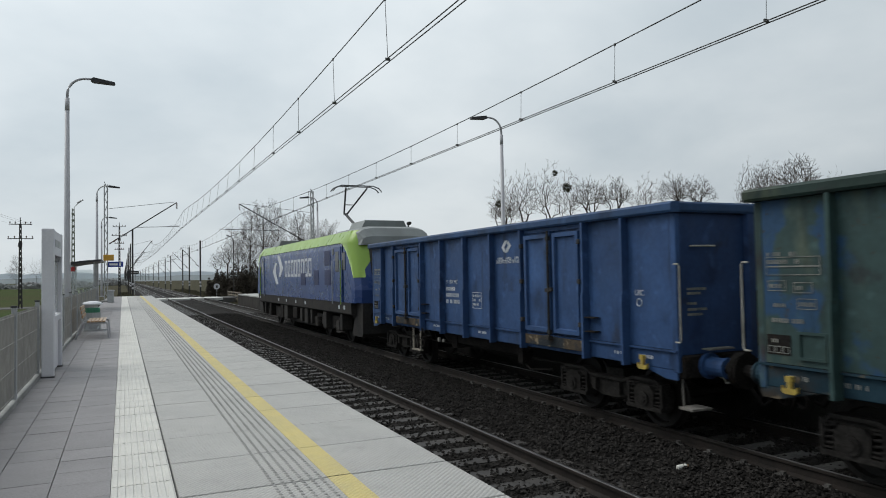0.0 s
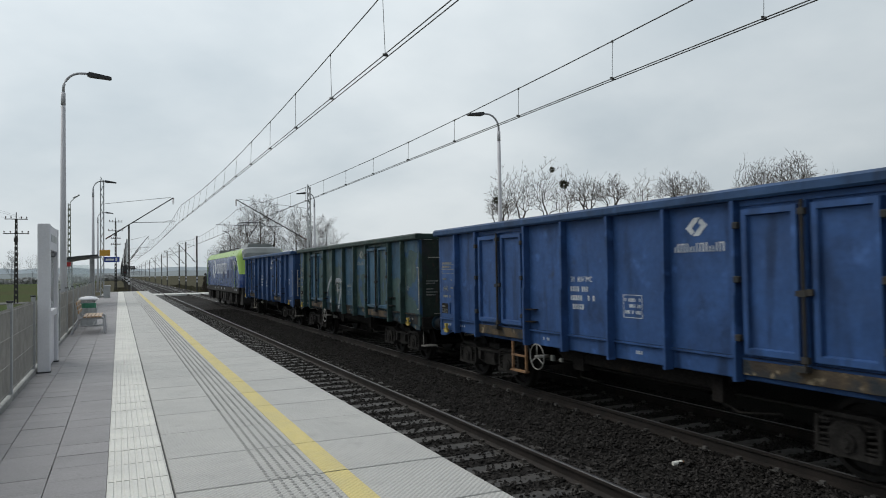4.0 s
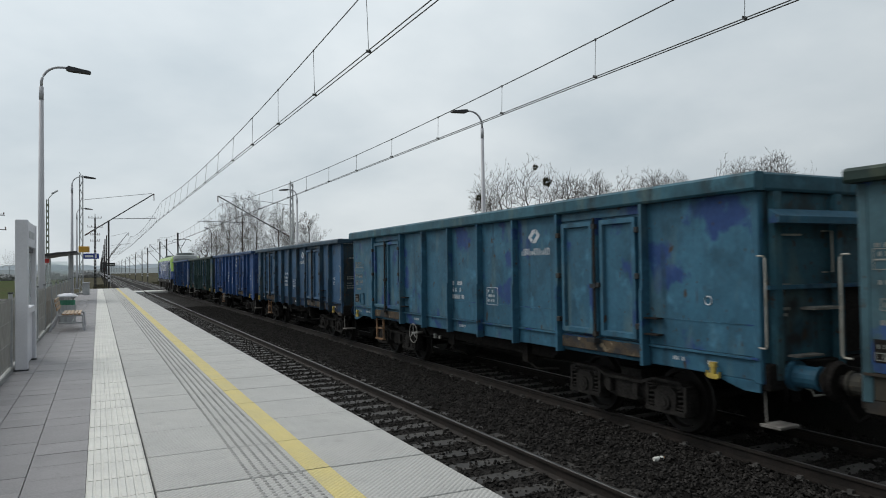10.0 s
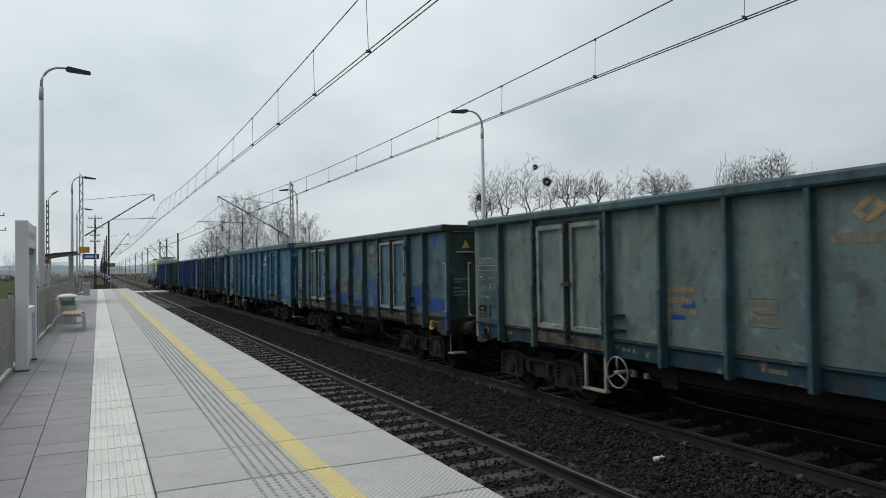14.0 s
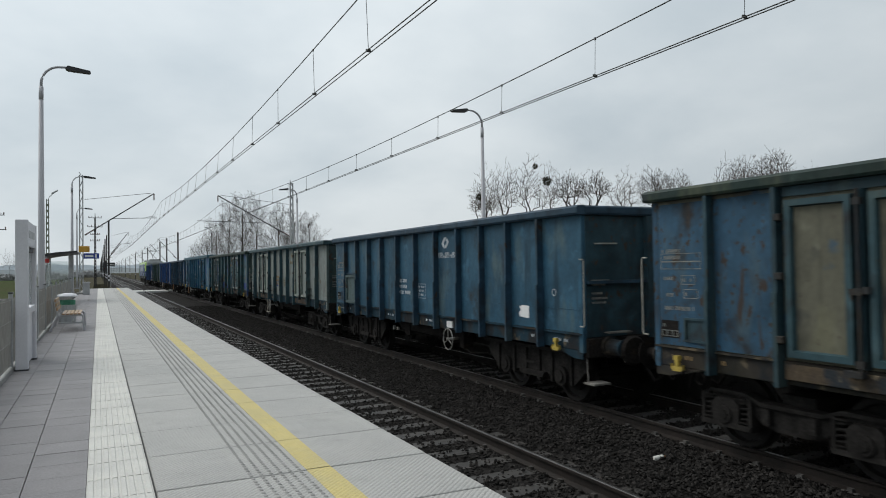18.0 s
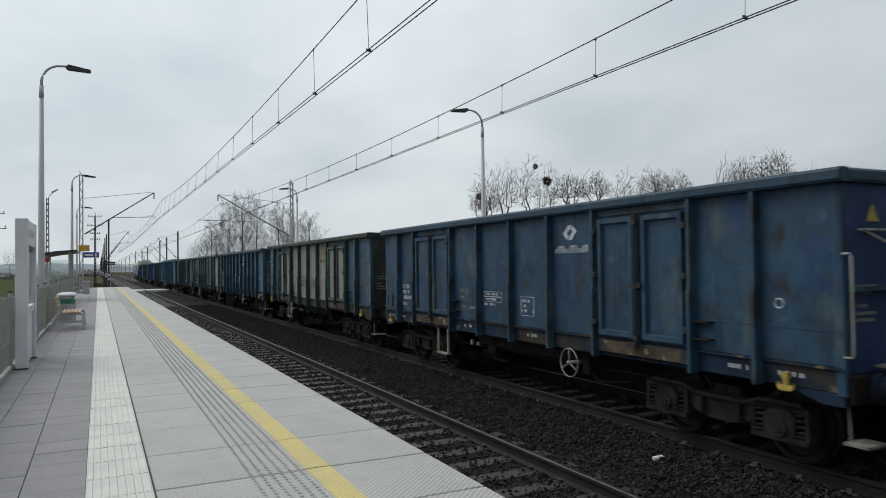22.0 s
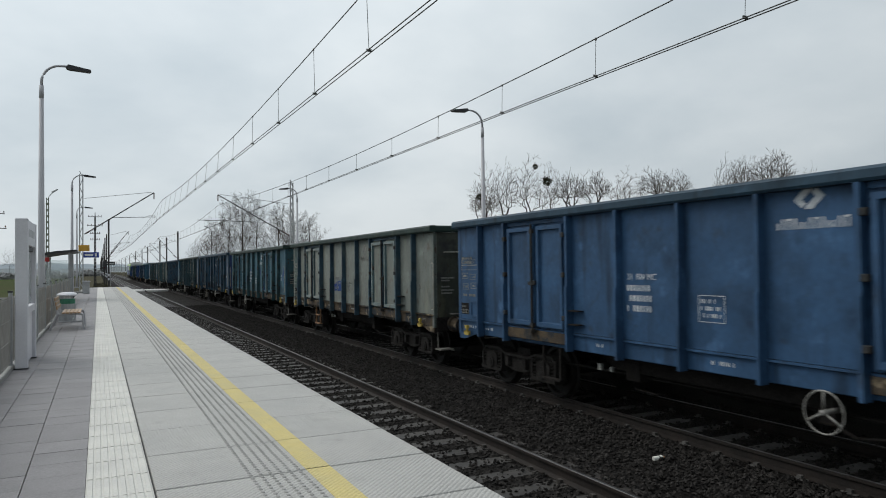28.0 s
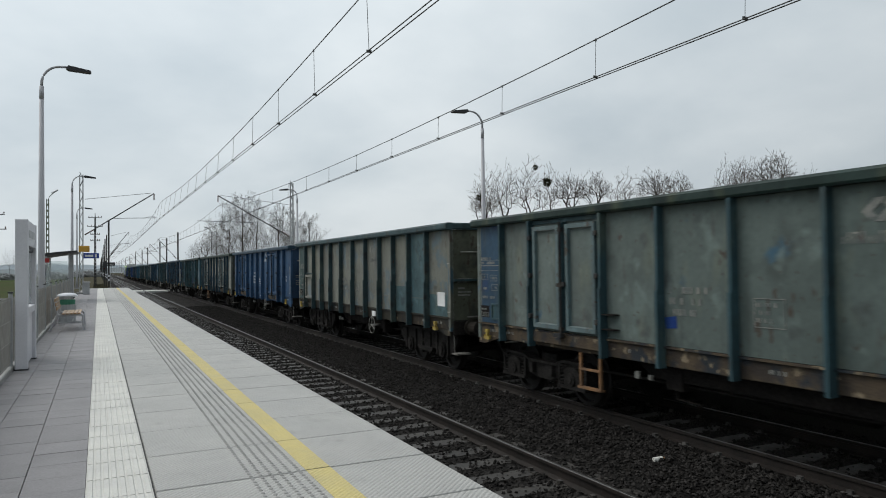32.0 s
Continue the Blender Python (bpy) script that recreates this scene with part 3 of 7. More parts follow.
SLEEVES = {}
bm = B()
tube(bm, [(0, 0.37, 0), (0, 0.55, 0)], 0.085, 12)
tube(bm, [(0, 0.55, 0), (0, 0.575, 0), (0, 0.60, 0)], 0.235, 20, 0.20)
BHEAD = mesh(bm, "buffer_head", UNDER)


def couple_mesh():
    bm = B()
    box(bm, -0.06, 0.06, -0.1, 0.30, -0.07, 0.07, 0.02)
    tube(bm, [(0, 0.24, 0.02), (0, 0.40, -0.06), (0, 0.46, -0.2), (0, 0.44, -0.36)], 0.03, 8)
    ring(bm, (0, 0.45, -0.44), 0.08, 0.022, 14, 6)
    tube(bm, [(0.35, 0.05, -0.05), (0.36, 0.25, -0.3), (0.30, 0.38, -0.52), (0.2, 0.45, -0.45)], 0.028, 8)
    tube(bm, [(-0.35, 0.05, -0.05), (-0.36, 0.25, -0.3), (-0.30, 0.38, -0.5), (-0.2, 0.43, -0.45)], 0.028, 8)
    return mesh(bm, "coupling", UNDER)


COUP = couple_mesh()


def hook_mesh():
    bm = B()
    box(bm, -0.03, 0.03, -0.04, 0.04, -0.02, 0.04)
    prism(bm, [(-0.028, 0.0), (0.028, 0.0), (0.024, -0.10), (0.085, -0.10), (0.10, -0.07), (0.10, -0.135), (0.06, -0.16), (-0.06, -0.16), (-0.10, -0.135), (-0.10, -0.07), (-0.085, -0.10), (-0.024, -0.10)], "x", -0.022, 0.022)
    return bm


HOOKY, HOOKD = mesh(hook_mesh(), "tow_hook", YELP), mesh(hook_mesh(), "tow_hook", UNDER)


def handwheel_mesh():
    bm = B()
    ring(bm, (0, 0, 0), 0.225, 0.0100, 28, 6)
    tube(bm, [(-0.03, 0, 0), (0.25, 0, 0)], 0.03, 8)
    for k in range(3):
        a = radians(90 + 120 * k)
        tube(bm, [(0, 0.02 * math.cos(a), 0.02 * math.sin(a)), (0, 0.22 * math.cos(a), 0.22 * math.sin(a))], 0.011, 6)
    return bm


STEPG = mat("worn_grey_step", (0.22, 0.21, 0.19), (0.12, 0.11, 0.10), 5, 0.7, fine=0.2)
WHEELP = mat("dulled_white_wheel_paint", (0.29, 0.285, 0.265), (0.17, 0.162, 0.145), 5, 0.6, fine=0.2)
HWHEEL, HWHEELD = mesh(handwheel_mesh(), "handbrake_wheel", WHEELP, True), mesh(handwheel_mesh(), "handbrake_wheel", UNDER, True)
STEPS = {}
STEPW = mat("dirty_white_step_paint", (0.27, 0.25, 0.21), (0.16, 0.145, 0.12), 5, 0.7, fine=0.25)
for nm, mt in (("white", STEPW), ("orange", ORANGEP), ("dark", UNDER)):
    bm = B()
    for q in (-0.24, 0.24):
        box(bm, -0.02, 0.02, q - 0.02, q + 0.02, -0.52, 0.0)
    box(bm, -0.05, 0.05, -0.27, 0.27, -0.55, -0.52)
    if nm == "orange":
        box(bm, -0.04, 0.04, -0.24, 0.24, -0.26, -0.235)
    STEPS[nm] = mesh(bm, "step", mt)
bm = B()
tube(bm, [(0.05, 0, 0), (-0.03, 0, 0), (-0.05, 0, 0.03), (-0.05, 0, 1.02), (-0.03, 0, 1.05), (0.05, 0, 1.05)], 0.012, 6)
GRAB = mesh(bm, "grab_rail", HANDLE)
bm = B()
tube(bm, [(0, 0, 0), (0, -0.05, 0), (0.4, -0.05, 0), (0.4, 0, 0)], 0.014, 6)
RUNG = mesh(bm, "rung", HANDLE)
bm = B()
box(bm, -0.17, 0.17, -0.13, 0.13, -0.015, 0.015)
for q in (-0.12,):
    tube(bm, [(q, 0.08, 0), (q, 0.10, 0.42)], 0.012, 6)
FOOT = mesh(bm, "shunter_step", STEPG)
bm = B()
tube(bm, [(0, 0, 0), (0, -0.06, 0), (0.0, -0.1, -0.07), (0.36, -0.1, -0.07), (0.36, -0.06, 0), (0.36, 0, 0)], 0.014, 6)
LOOP = mesh(bm, "shunter_handle", HANDLE)


def rib_mesh(w, z1, mt):
    bm = B()
    for z0, zz, d in ((0.97, 1.26, 0.132), (1.26, 2.02, 0.136), (2.02, z1, 0.116)):
        prism(bm, [(0.0, -w / 2), (0.0, w / 2), (-d, w / 2 - 0.008), (-d, -w / 2 + 0.008)], "z", zz, z0)
    return mesh(bm, "rib", mt)


def door_meshes(w, z0, z1, mt, frame=None):
    """One leaf, from y = 0 to -w, with a raised frame and a pressed panel."""
    bm = B()
    t = 0.075
    loops = []
    for x, g in ((0.0, 0.0), (-0.098, 0.006), (-0.098, t), (-0.045, t + 0.014)):
        loops.append([bm.verts.new((x, y, z)) for y, z in ((-0.012 - g, z0 + g), (-w + 0.012 + g, z0 + g), (-w + 0.012 + g, z1 - g), (-0.012 - g, z1 - g))])
    for p, q in zip(loops, loops[1:]):
        for i in range(4):
            bm.faces.new((p[i], p[(i + 1) % 4], q[(i + 1) % 4], q[i]))
    bm.faces.new(loops[0])
    g = t + 0.012
    pan = box(B(), -0.046, -0.041, -w + 0.012 + g, -0.012 - g, z0 + g, z1 - g)
    return mesh(bm, "door_leaf", frame or mt), mesh(pan, "door_panel", mt)


IRON = mat("dusty_dark_fittings", (0.030, 0.034, 0.038), (0.045, 0.040, 0.034), 5, 0.8, fine=0.25, spec=0.1)


def lock_mesh():
    bm = B()
    tube(bm, [(-0.13, 0, 1.22), (-0.13, 0, 3.08)], 0.02, 6)
    for z in (1.33, 2.05, 2.95):
        box(bm, -0.15, -0.09, -0.04, 0.04, z - 0.035, z + 0.035)
    box(bm, -0.14, -0.09, -0.11, -0.04, 2.03, 2.10); box(bm, -0.14, -0.1, 0.04, 0.10, 2.02, 2.08)
    box(bm, -0.17, -0.08, -0.03, 0.16, 1.20, 1.26)
    return mesh(bm, "lock_bar", IRON)


LOCK = lock_mesh()
HINGE = mesh(box(B(), -0.07, 0.0, -0.04, 0.04, -0.04, 0.04, 0.008), "hinge", IRON)
KINDS = {   # body length, ribs, double doors, small doors; all from the leading corner
    "A": (12.75, (1.02, 5.15, 6.375, 7.60, 11.73), ((2.0, 3.95), (8.80, 10.75)), ()),
    "B": (12.75, (1.11, 2.15, 3.15, 4.15, 5.25, 6.375, 7.50, 8.60, 9.60, 10.60, 11.64), (), ((1.16, 2.10),)),
    "C": (14.35, (5.14, 6.48, 7.80, 9.13), ((1.84, 3.82), (10.50, 12.50)), ()),
    "D": (12.75, (1.08, 5.29, 6.40, 7.51, 11.70), ((2.22, 4.18), (8.62, 10.58)), ()),
}
RAILED = (2, 6, 7, 9, 11)   # wagons with a grab rail at the leading corner too


def wagon(kind, label, panel, ribm, doorm, sill, rimm, endm, seed, step="white", wheel=True, hooks=True, mark=WHITEM, wheel_at=4.05, step_at=3.3, end="plain", corner=None, seam=False, frame=None, emblem=(0.0, 0.0), top=3.30, rim=0.15, second=None, mid=False, extra=None):
    L, ribs, doors, small = KINDS[kind]
    h = L / 2
    rng = random.Random(seed)
    w = thing("freight_wagon", label, "freight wagon", "open wagons of the train")
    xs = 1.345
    zt = top - rim
    for s in (-1, 1):
        part("side_wall", box(B(), min(s * 1.32, s * xs), max(s * 1.32, s * xs), -h, h, 1.27, zt), panel, w)
        part("side_sill", box(B(), min(s * 1.28, s * (xs - 0.012)), max(s * 1.28, s * (xs - 0.012)), -h + 0.02, h - 0.02, 0.99, 1.235, 0.01), sill, w)
        part("sill_lip", box(B(), min(s * 1.30, s * (xs + 0.03)), max(s * 1.30, s * (xs + 0.03)), -h + 0.02, h - 0.02, 1.236, 1.262), sill, w)
    # top rail, a hollow bar all round
    for s in (-1, 1):
        part("top_rail", prism(B(), [(s * 1.31, zt), (s * 1.455, zt), (s * 1.475, zt + 0.03), (s * 1.475, top - 0.035), (s * 1.44, top), (s * 1.31, top)], "y", -h - 0.07, h + 0.07), rimm, w)
        part("end_rail", prism(B(), [(s * (h - 0.03), zt), (s * (h + 0.06), zt), (s * (h + 0.075), zt + 0.03), (s * (h + 0.075), top - 0.03), (s * (h + 0.05), top - 0.004), (s * (h - 0.03), top - 0.004)], "x", -1.308, 1.308), rimm, w)
    part("floor", box(B(), -1.318, 1.318, -h + 0.05, h - 0.05, 1.20, 1.268), UNDER, w)
    ends = []
    for s in (-1, 1):
        e = part("end_wall", box(B(), -1.315, 1.315, min(s * (h - 0.045), s * (h - 0.002)), max(s * (h - 0.045), s * (h - 0.002)), 1.20, zt - 0.002), endm, w, "end wall in shade-darkened paint")
        ends.append(e)
        for x in ((-1.10, 0.0, 1.10) if end == "frame" else (0.0,)):
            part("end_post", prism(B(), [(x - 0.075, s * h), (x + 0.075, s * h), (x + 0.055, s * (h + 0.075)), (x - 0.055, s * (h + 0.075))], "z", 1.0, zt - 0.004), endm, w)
        part("headstock", box(B(), -1.30, 1.30, min(s * (h - 0.1), s * (h + 0.06)), max(s * (h - 0.1), s * (h + 0.06)), 0.88, 1.19, 0.015), UNDER, w)
        for x in (-0.875, 0.875):
            bf = part("buffer", SLEEVES.setdefault(sill.name, sleeve_mesh(sill)), UNDER, w, "grimy buffer with dark steel head", at=Matrix.Translation((x, s * (h + 0.06), 1.04)) @ pose(0, 0, 0, 0, 0, 0 if s > 0 else 180))
            part("buffer_head", BHEAD, UNDER, bf)
        part("coupling", COUP, UNDER, w, at=Matrix.Translation((0, s * (h + 0.06), 1.02)) @ pose(0, 0, 0, 0, 0, 0 if s > 0 else 180))
        for q in (-1, 1):
            part("corner_post", box(B(), min(q * 1.27, q * 1.353), max(q * 1.27, q * 1.353), min(s * (h - 0.10), s * (h + 0.012)), max(s * (h - 0.10), s * (h + 0.012)), 0.96, zt - 0.003, 0.012), corner or panel, w)
        # near corner's gusset under the body
        part("corner_plate", prism(B(), [(s * (h - 0.02), 0.99), (s * (h - 0.02), 0.86), (s * (h - 0.25), 0.86), (s * (h - 0.75), 0.99)], "x", -1.345, -1.32), sill, w)
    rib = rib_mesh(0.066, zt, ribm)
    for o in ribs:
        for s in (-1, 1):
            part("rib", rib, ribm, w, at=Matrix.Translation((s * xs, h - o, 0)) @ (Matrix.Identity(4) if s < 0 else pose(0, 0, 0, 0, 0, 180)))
    post = rib_mesh(0.07, zt, ribm)
    for a, b in doors:
        lw = (b - a - 0.37) / 2
        leaf, pan = door_meshes(lw, 1.31, 3.04, doorm, frame)
        pans = (pan, door_meshes(lw, 1.31, 3.04, second, frame)[1]) if second else (pan, pan)
        head = box(B(), -xs - 0.03, -xs, h - b + 0.05, h - a - 0.05, 3.08, zt - 0.002)
        part("door_header", head, ribm, w)
        for o in (a, b):
            for s in (-1, 1):
                part("door_post", post, ribm, w, at=Matrix.Translation((s * xs, h - o, 0)) @ (Matrix.Identity(4) if s < 0 else pose(0, 0, 0, 0, 0, 180)))
            for z in (1.5, 2.2, 2.85):
                part("hinge", HINGE, UNDER, w, at=(-xs - 0.075, h - o - (0.065 if o == a else -0.065), z))
        for z in (1.40, 1.62):
            part("door_stop", box(B(), -xs - 0.12, -xs, h - b - 0.30, h - b - 0.046, z, z + 0.018), UNDER, w)
        part("centre_bar", box(B(), -xs - 0.105, -xs, h - (a + b) / 2 - 0.035, h - (a + b) / 2 + 0.035, 1.28, 3.075), ribm, w)
        for s in (-1, 1):
            turn = Matrix.Identity(4) if s < 0 else pose(0, 0, 0, 0, 0, 180)
            for k in (0, 1):
                yy = h - a - 0.11 - k * (lw + 0.15) if s < 0 else h - a - 0.11 - (k + 1) * lw - k * 0.15
                dl = part("door", leaf, doorm, w, at=Matrix.Translation((s * xs, yy, 0)) @ turn)
                part("door_panel", pans[k], doorm, dl)
            part("lock_bar", LOCK, UNDER, w, at=Matrix.Translation((s * xs, h - (a + b) / 2, 0)) @ turn)
        part("door_sill", box(B(), -xs - 0.06, -xs + 0.014, h - b + 0.06, h - a - 0.06, 1.06, 1.235, 0.006), SILLR, w)
    for a, b in small:
        leaf, pan = door_meshes(b - a, 1.31, 2.15, doorm, frame)
        d = part("small_door", leaf, doorm, w, at=(-xs, h - a, 0))
        part("door_panel", pan, doorm, d)
        part("door_header", box(B(), -xs - 0.05, -xs, h - b, h - a, 2.17, 2.22), ribm, w)
    # underframe
    part("centre_sill", box(B(), -0.35, 0.35, -h + 0.1, h - 0.1, 0.82, 1.19), UNDER, w)
    for s in (-1, 1):
        part("trussing", prism(B(), [(-h + 4.2, 0.985), (h - 4.2, 0.985), (h - 4.6, 0.74), (-h + 4.6, 0.74)], "x", s * 1.0 - 0.03, s * 1.0 + 0.03), UNDER, w)
    gear = B()
    tube(gear, [(-0.6, -1.2, 0.72), (-0.6, 0.3, 0.72)], 0.17, 14)
    box(gear, -1.05, -0.75, 1.2, 1.5, 0.62, 0.9); box(gear, -1.12, -0.9, -1.9, -1.72, 0.6, 0.98)
    tube(gear, [(-0.9, -3.3, 0.7), (-0.9, 3.3, 0.66)], 0.022, 6)
    tube(gear, [(-1.0, 1.35, 0.95), (-1.0, 1.35, 0.5), (-0.9, 1.0, 0.45)], 0.02, 6)
    tube(gear, [(-1.05, -1.8, 0.6), (-1.05, -2.1, 0.5), (-0.9, -2.6, 0.55)], 0.02, 6)
    part("brake_gear", gear, UNDER, w)
    for y0, y1, z0, z1 in ((1.9, 1.98, 0.72, 0.82), (1.64, 1.70, 0.73, 0.80)):
        part("brake_plate", box(B(), -1.2, -1.15, y0, y1, z0, z1), FADED, w, "small pale brake lever plate")
    for y in (4.5, -4.5):
        bogie(w, y, kind == "B")
    if wheel:
        part("handbrake_wheel", HWHEEL if wheel is True else HWHEELD, HANDLE, w, "pale spoked handbrake wheel", at=(-1.45, h - wheel_at, 0.80))
    if kind == "B":
        part("brake_label", box(B(), -xs - 0.012, -xs + 0.011, h - wheel_at - 0.02, h - wheel_at + 0.24, 1.03, 1.17), PAPER, w, "white brake label plate")
    part("step", STEPS[step], HANDLE, w, at=(-1.36, h - step_at, 0.99))
    for o in (0.46, L - 0.65):
        part("tow_hook", HOOKY if hooks else HOOKD, YELP, w, "yellow towing hook", at=(-1.41, h - o, 1.11))
    for s in (-1, 1):
        if s < 0 or seed in RAILED:
            part("grab_rail", GRAB, HANDLE, w, "off-white vertical grab rail", at=Matrix.Translation((-1.43, s * (h + 0.10), 1.39)) @ pose(0, 0, 0, 0, 0, 90 if s < 0 else -90))
        if seed != 9:
            part("rung", RUNG, HANDLE, w, at=Matrix.Translation((-1.08 if s < 0 else -0.68, s * h, 2.69)) @ pose(0, 0, 0, 0, 0, 0 if s < 0 else 180))
        if s < 0:
            part("shunter_step", FOOT, HANDLE, w, "pale footstep below the corner", at=(-1.12, s * (h + 0.05), 0.48))
        part("shunter_handle", LOOP, HANDLE, w, at=Matrix.Translation((-0.65 if s < 0 else -0.29, s * (h + 0.05), 0.86)) @ pose(0, 0, 0, 0, 0, 0 if s < 0 else 180))
    # lettering as plain bars
    m = B()
    if kind in "AD":
        pl = (h - 5.28, h - 7.72, h - 6.62)
    elif kind == "B":
        pl = (h - 5.28, h - 7.5, h - 6.4)
    else:
        pl = (h - 6.4, h - 9.3, h - 8.0)
    if mid:
        for q in (0.0, 0.1):
            outline(m, pl[0], 1.66 + q, 0.66, 0.1, 0.008)
        bars(m, pl[0] - 0.06, 1.79, 2, 0.6, 0.045, 0.055, rng, dense=0.8); bars(m, pl[0], 1.59, 1, 0.5, 0.045, 0, rng, dense=0.6)
    else:
        bars(m, pl[0], 1.98, 3, 0.66, 0.085, 0.06, rng, dense=0.85)
    low = 0.16 if mid else 0.0
    outline(m, pl[2], 1.62 - low, 0.42, 0.34)
    bars(m, pl[2] - 0.04, 1.86 - low, 3, 0.36, 0.05, 0.04, rng, dense=0.6)
    dp = B()
    if mid:   # small panels past the door, one plate behind the corner holder
        for o, z, q, r in ((4.27, 1.79, 0.29, 0.10), (4.27, 1.66, 0.29, 0.10), (4.28, 1.46, 0.28, 0.09)):
            outline(dp, h - o, z, q, r, 0.008); bars(dp, h - o - 0.03, z + 0.03, 1, q - 0.05, 0.045, 0, rng)
        bars(dp, h - 4.63, 1.48, 1, 0.3, 0.06, 0, rng)
    else:
        bars(dp, h - 0.16, 2.50, 1, 0.62, 0.045, 0, rng); bars(dp, h - 0.16, 2.41, 1, 0.66, 0.05, 0, rng)
        outline(dp, h - 0.14, 2.38, 0.70, 0.11, 0.008); outline(dp, h - 0.14, 2.28, 0.70, 0.10, 0.008)
        for k in range(4):
            o = (0.16, 0.50, 0.20, 0.54)[k]
            z = (2.10, 2.08, 1.88, 1.90)[k]
            if rng.random() < 0.8:
                outline(dp, h - o, z, 0.24, 0.12, 0.008)
            bars(dp, h - o - 0.03, z + 0.035, 1, 0.18, 0.045, 0, rng)
        bars(dp, h - 0.2, 1.74, 1, 0.5, 0.05, 0, rng)
    lp, lh = (0.58, 0.14) if mid else (0.12, 0.55)
    part("label_plate", box(B(), -xs - 0.006, -xs - 0.001, h - lp - 0.32, h - lp, 1.37, 1.60), UNDER, w, "black data plate")
    for k in range(3):
        outline(dp, h - lp - 0.02 - 0.1 * k, 1.39, 0.085, 0.08, 0.008, -xs - 0.007)
    bars(dp, h - lp - 0.04, 1.51, 1, 0.2, 0.04, 0, rng, x=-xs - 0.007)
    holder = B()
    box(holder, -xs - 0.03, -xs, h - lh - 0.35, h - lh, 1.62, 1.65); box(holder, -xs - 0.03, -xs, h - lh - 0.35, h - lh, 1.34, 1.37)
    box(holder, -xs - 0.03, -xs, h - lh - 0.03, h - lh, 1.37, 1.62); box(holder, -xs - 0.03, -xs, h - lh - 0.35, h - lh - 0.32, 1.37, 1.62)
    box(holder, -xs - 0.008, -xs, h - lh - 0.32, h - lh - 0.03, 1.37, 1.62)
    part("label_holder", holder, ribm, w, "framed label holder")
    tagged(part("data_panel", dp, FADED, w, "small faded data panels by the corner"), kind="stuff")
    ring(m, (-1.350, h - L + 0.76, 1.90), 0.055, 0.008, 14, 4)
    tagged(part("lettering", m, mark, w, "faded lettering bars and panels"), kind="stuff")
    lg = B()
    ez = emblem[1] + 0.09
    swirl(lg, pl[1] - 0.40 - emblem[0], 2.79 + ez, 0.175)
    yy = pl[1] - emblem[0]
    for k in range(8):
        for q in (0.0, 0.058):
            box(lg, -1.3525, -1.347, yy - q - 0.019, yy - q, 2.46 + ez, (2.58 if (k + int(q > 0)) % 3 else 2.535) + ez)
        if k % 3 == 1:
            box(lg, -1.3525, -1.347, yy - 0.058, yy - 0.019, 2.56 + ez, 2.58 + ez)
        yy -= 0.112
    tagged(part("emblem", lg, mark, w, "plain pale emblem over a row of blocks"), kind="stuff")
    sm = B()
    for o in (0.5, 1.2, 4.6, 7.0, L - 1.3, L - 0.6):
        bars(sm, h - o + 0.2, 1.1, 1, 0.4, 0.05, 0, rng, x=-xs + 0.013, dense=0.55)
    tagged(part("sill_lettering", sm, mark, w), kind="stuff")
    eb = B()
    for r, (z, q) in enumerate(((2.08, 0.33), (2.02, 0.22), (1.88, 0.16), (1.80, 0.3), (1.73, 0.26))):
        x = -1.16
        while x < -1.16 + q:
            k = rng.uniform(0.02, 0.06)
            box(eb, x, x + k, -h - 0.008, -h - 0.003, z, z + 0.035)
            x += k + 0.012
    tagged(part("end_lettering", eb, FADED, w), kind="stuff")
    if seam:
        part("plate_seam", box(B(), -xs - 0.004, -xs + 0.001, -h + 0.1, h - 0.1, 1.628, 1.642), panel, w)
    for s in (-1, 1):   # flat dark panel painting the recess's shade above the buffers, under a narrow shelf
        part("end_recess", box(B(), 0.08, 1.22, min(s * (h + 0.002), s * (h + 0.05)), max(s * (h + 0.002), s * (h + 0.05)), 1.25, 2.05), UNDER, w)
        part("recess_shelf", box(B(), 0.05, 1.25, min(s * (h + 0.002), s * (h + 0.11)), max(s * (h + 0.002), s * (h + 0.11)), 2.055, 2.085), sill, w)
    for s in (-1, 1):   # pale tread plate over the near buffer
        part("buffer_step", box(B(), -0.98, -0.52, min(s * (h + 0.062), s * (h + 0.20)), max(s * (h + 0.062), s * (h + 0.20)), 1.265, 1.285), STEPG, w)
    if end in ("shelf", "bent", "frame"):
        for x0, x1 in ((-1.27, -0.08), (0.08, 1.27)):
            part("end_shelf", box(B(), x0, x1, -h - 0.075, -h - 0.004, 2.05, 2.10), ribm, w)
    if end == "bent":
        for x in (-1.0, 0.0):
            part("bent_rung", tube(B(), [(x + 0.02, -h - 0.002, 2.68), (x + 0.17, -h - 0.13, 2.56), (x + 0.68, -h - 0.13, 2.56), (x + 0.56, -h - 0.002, 2.67)], 0.014, 6), HANDLE, w, "bent off-white rung")
    if end == "frame":
        part("end_beam", prism(B(), [(-h - 0.077, 2.82), (-h - 0.22, 2.82), (-h - 0.22, 2.90), (-h - 0.077, 2.99)], "x", -1.26, 1.26), ribm, w)
        part("end_grab", tube(B(), [(-0.24, -h - 0.004, 2.24), (-0.16, -h - 0.08, 2.24), (-0.16, -h - 0.08, 2.74), (-0.24, -h - 0.004, 2.74)], 0.013, 6), HANDLE, w, "pale vertical grab bar")
        part("end_bracket", box(B(), -0.66, -0.14, -h - 0.20, -h - 0.004, 1.80, 1.83), STEPG, w)
    if extra:
        extra(w, h, L, rng)
    return w


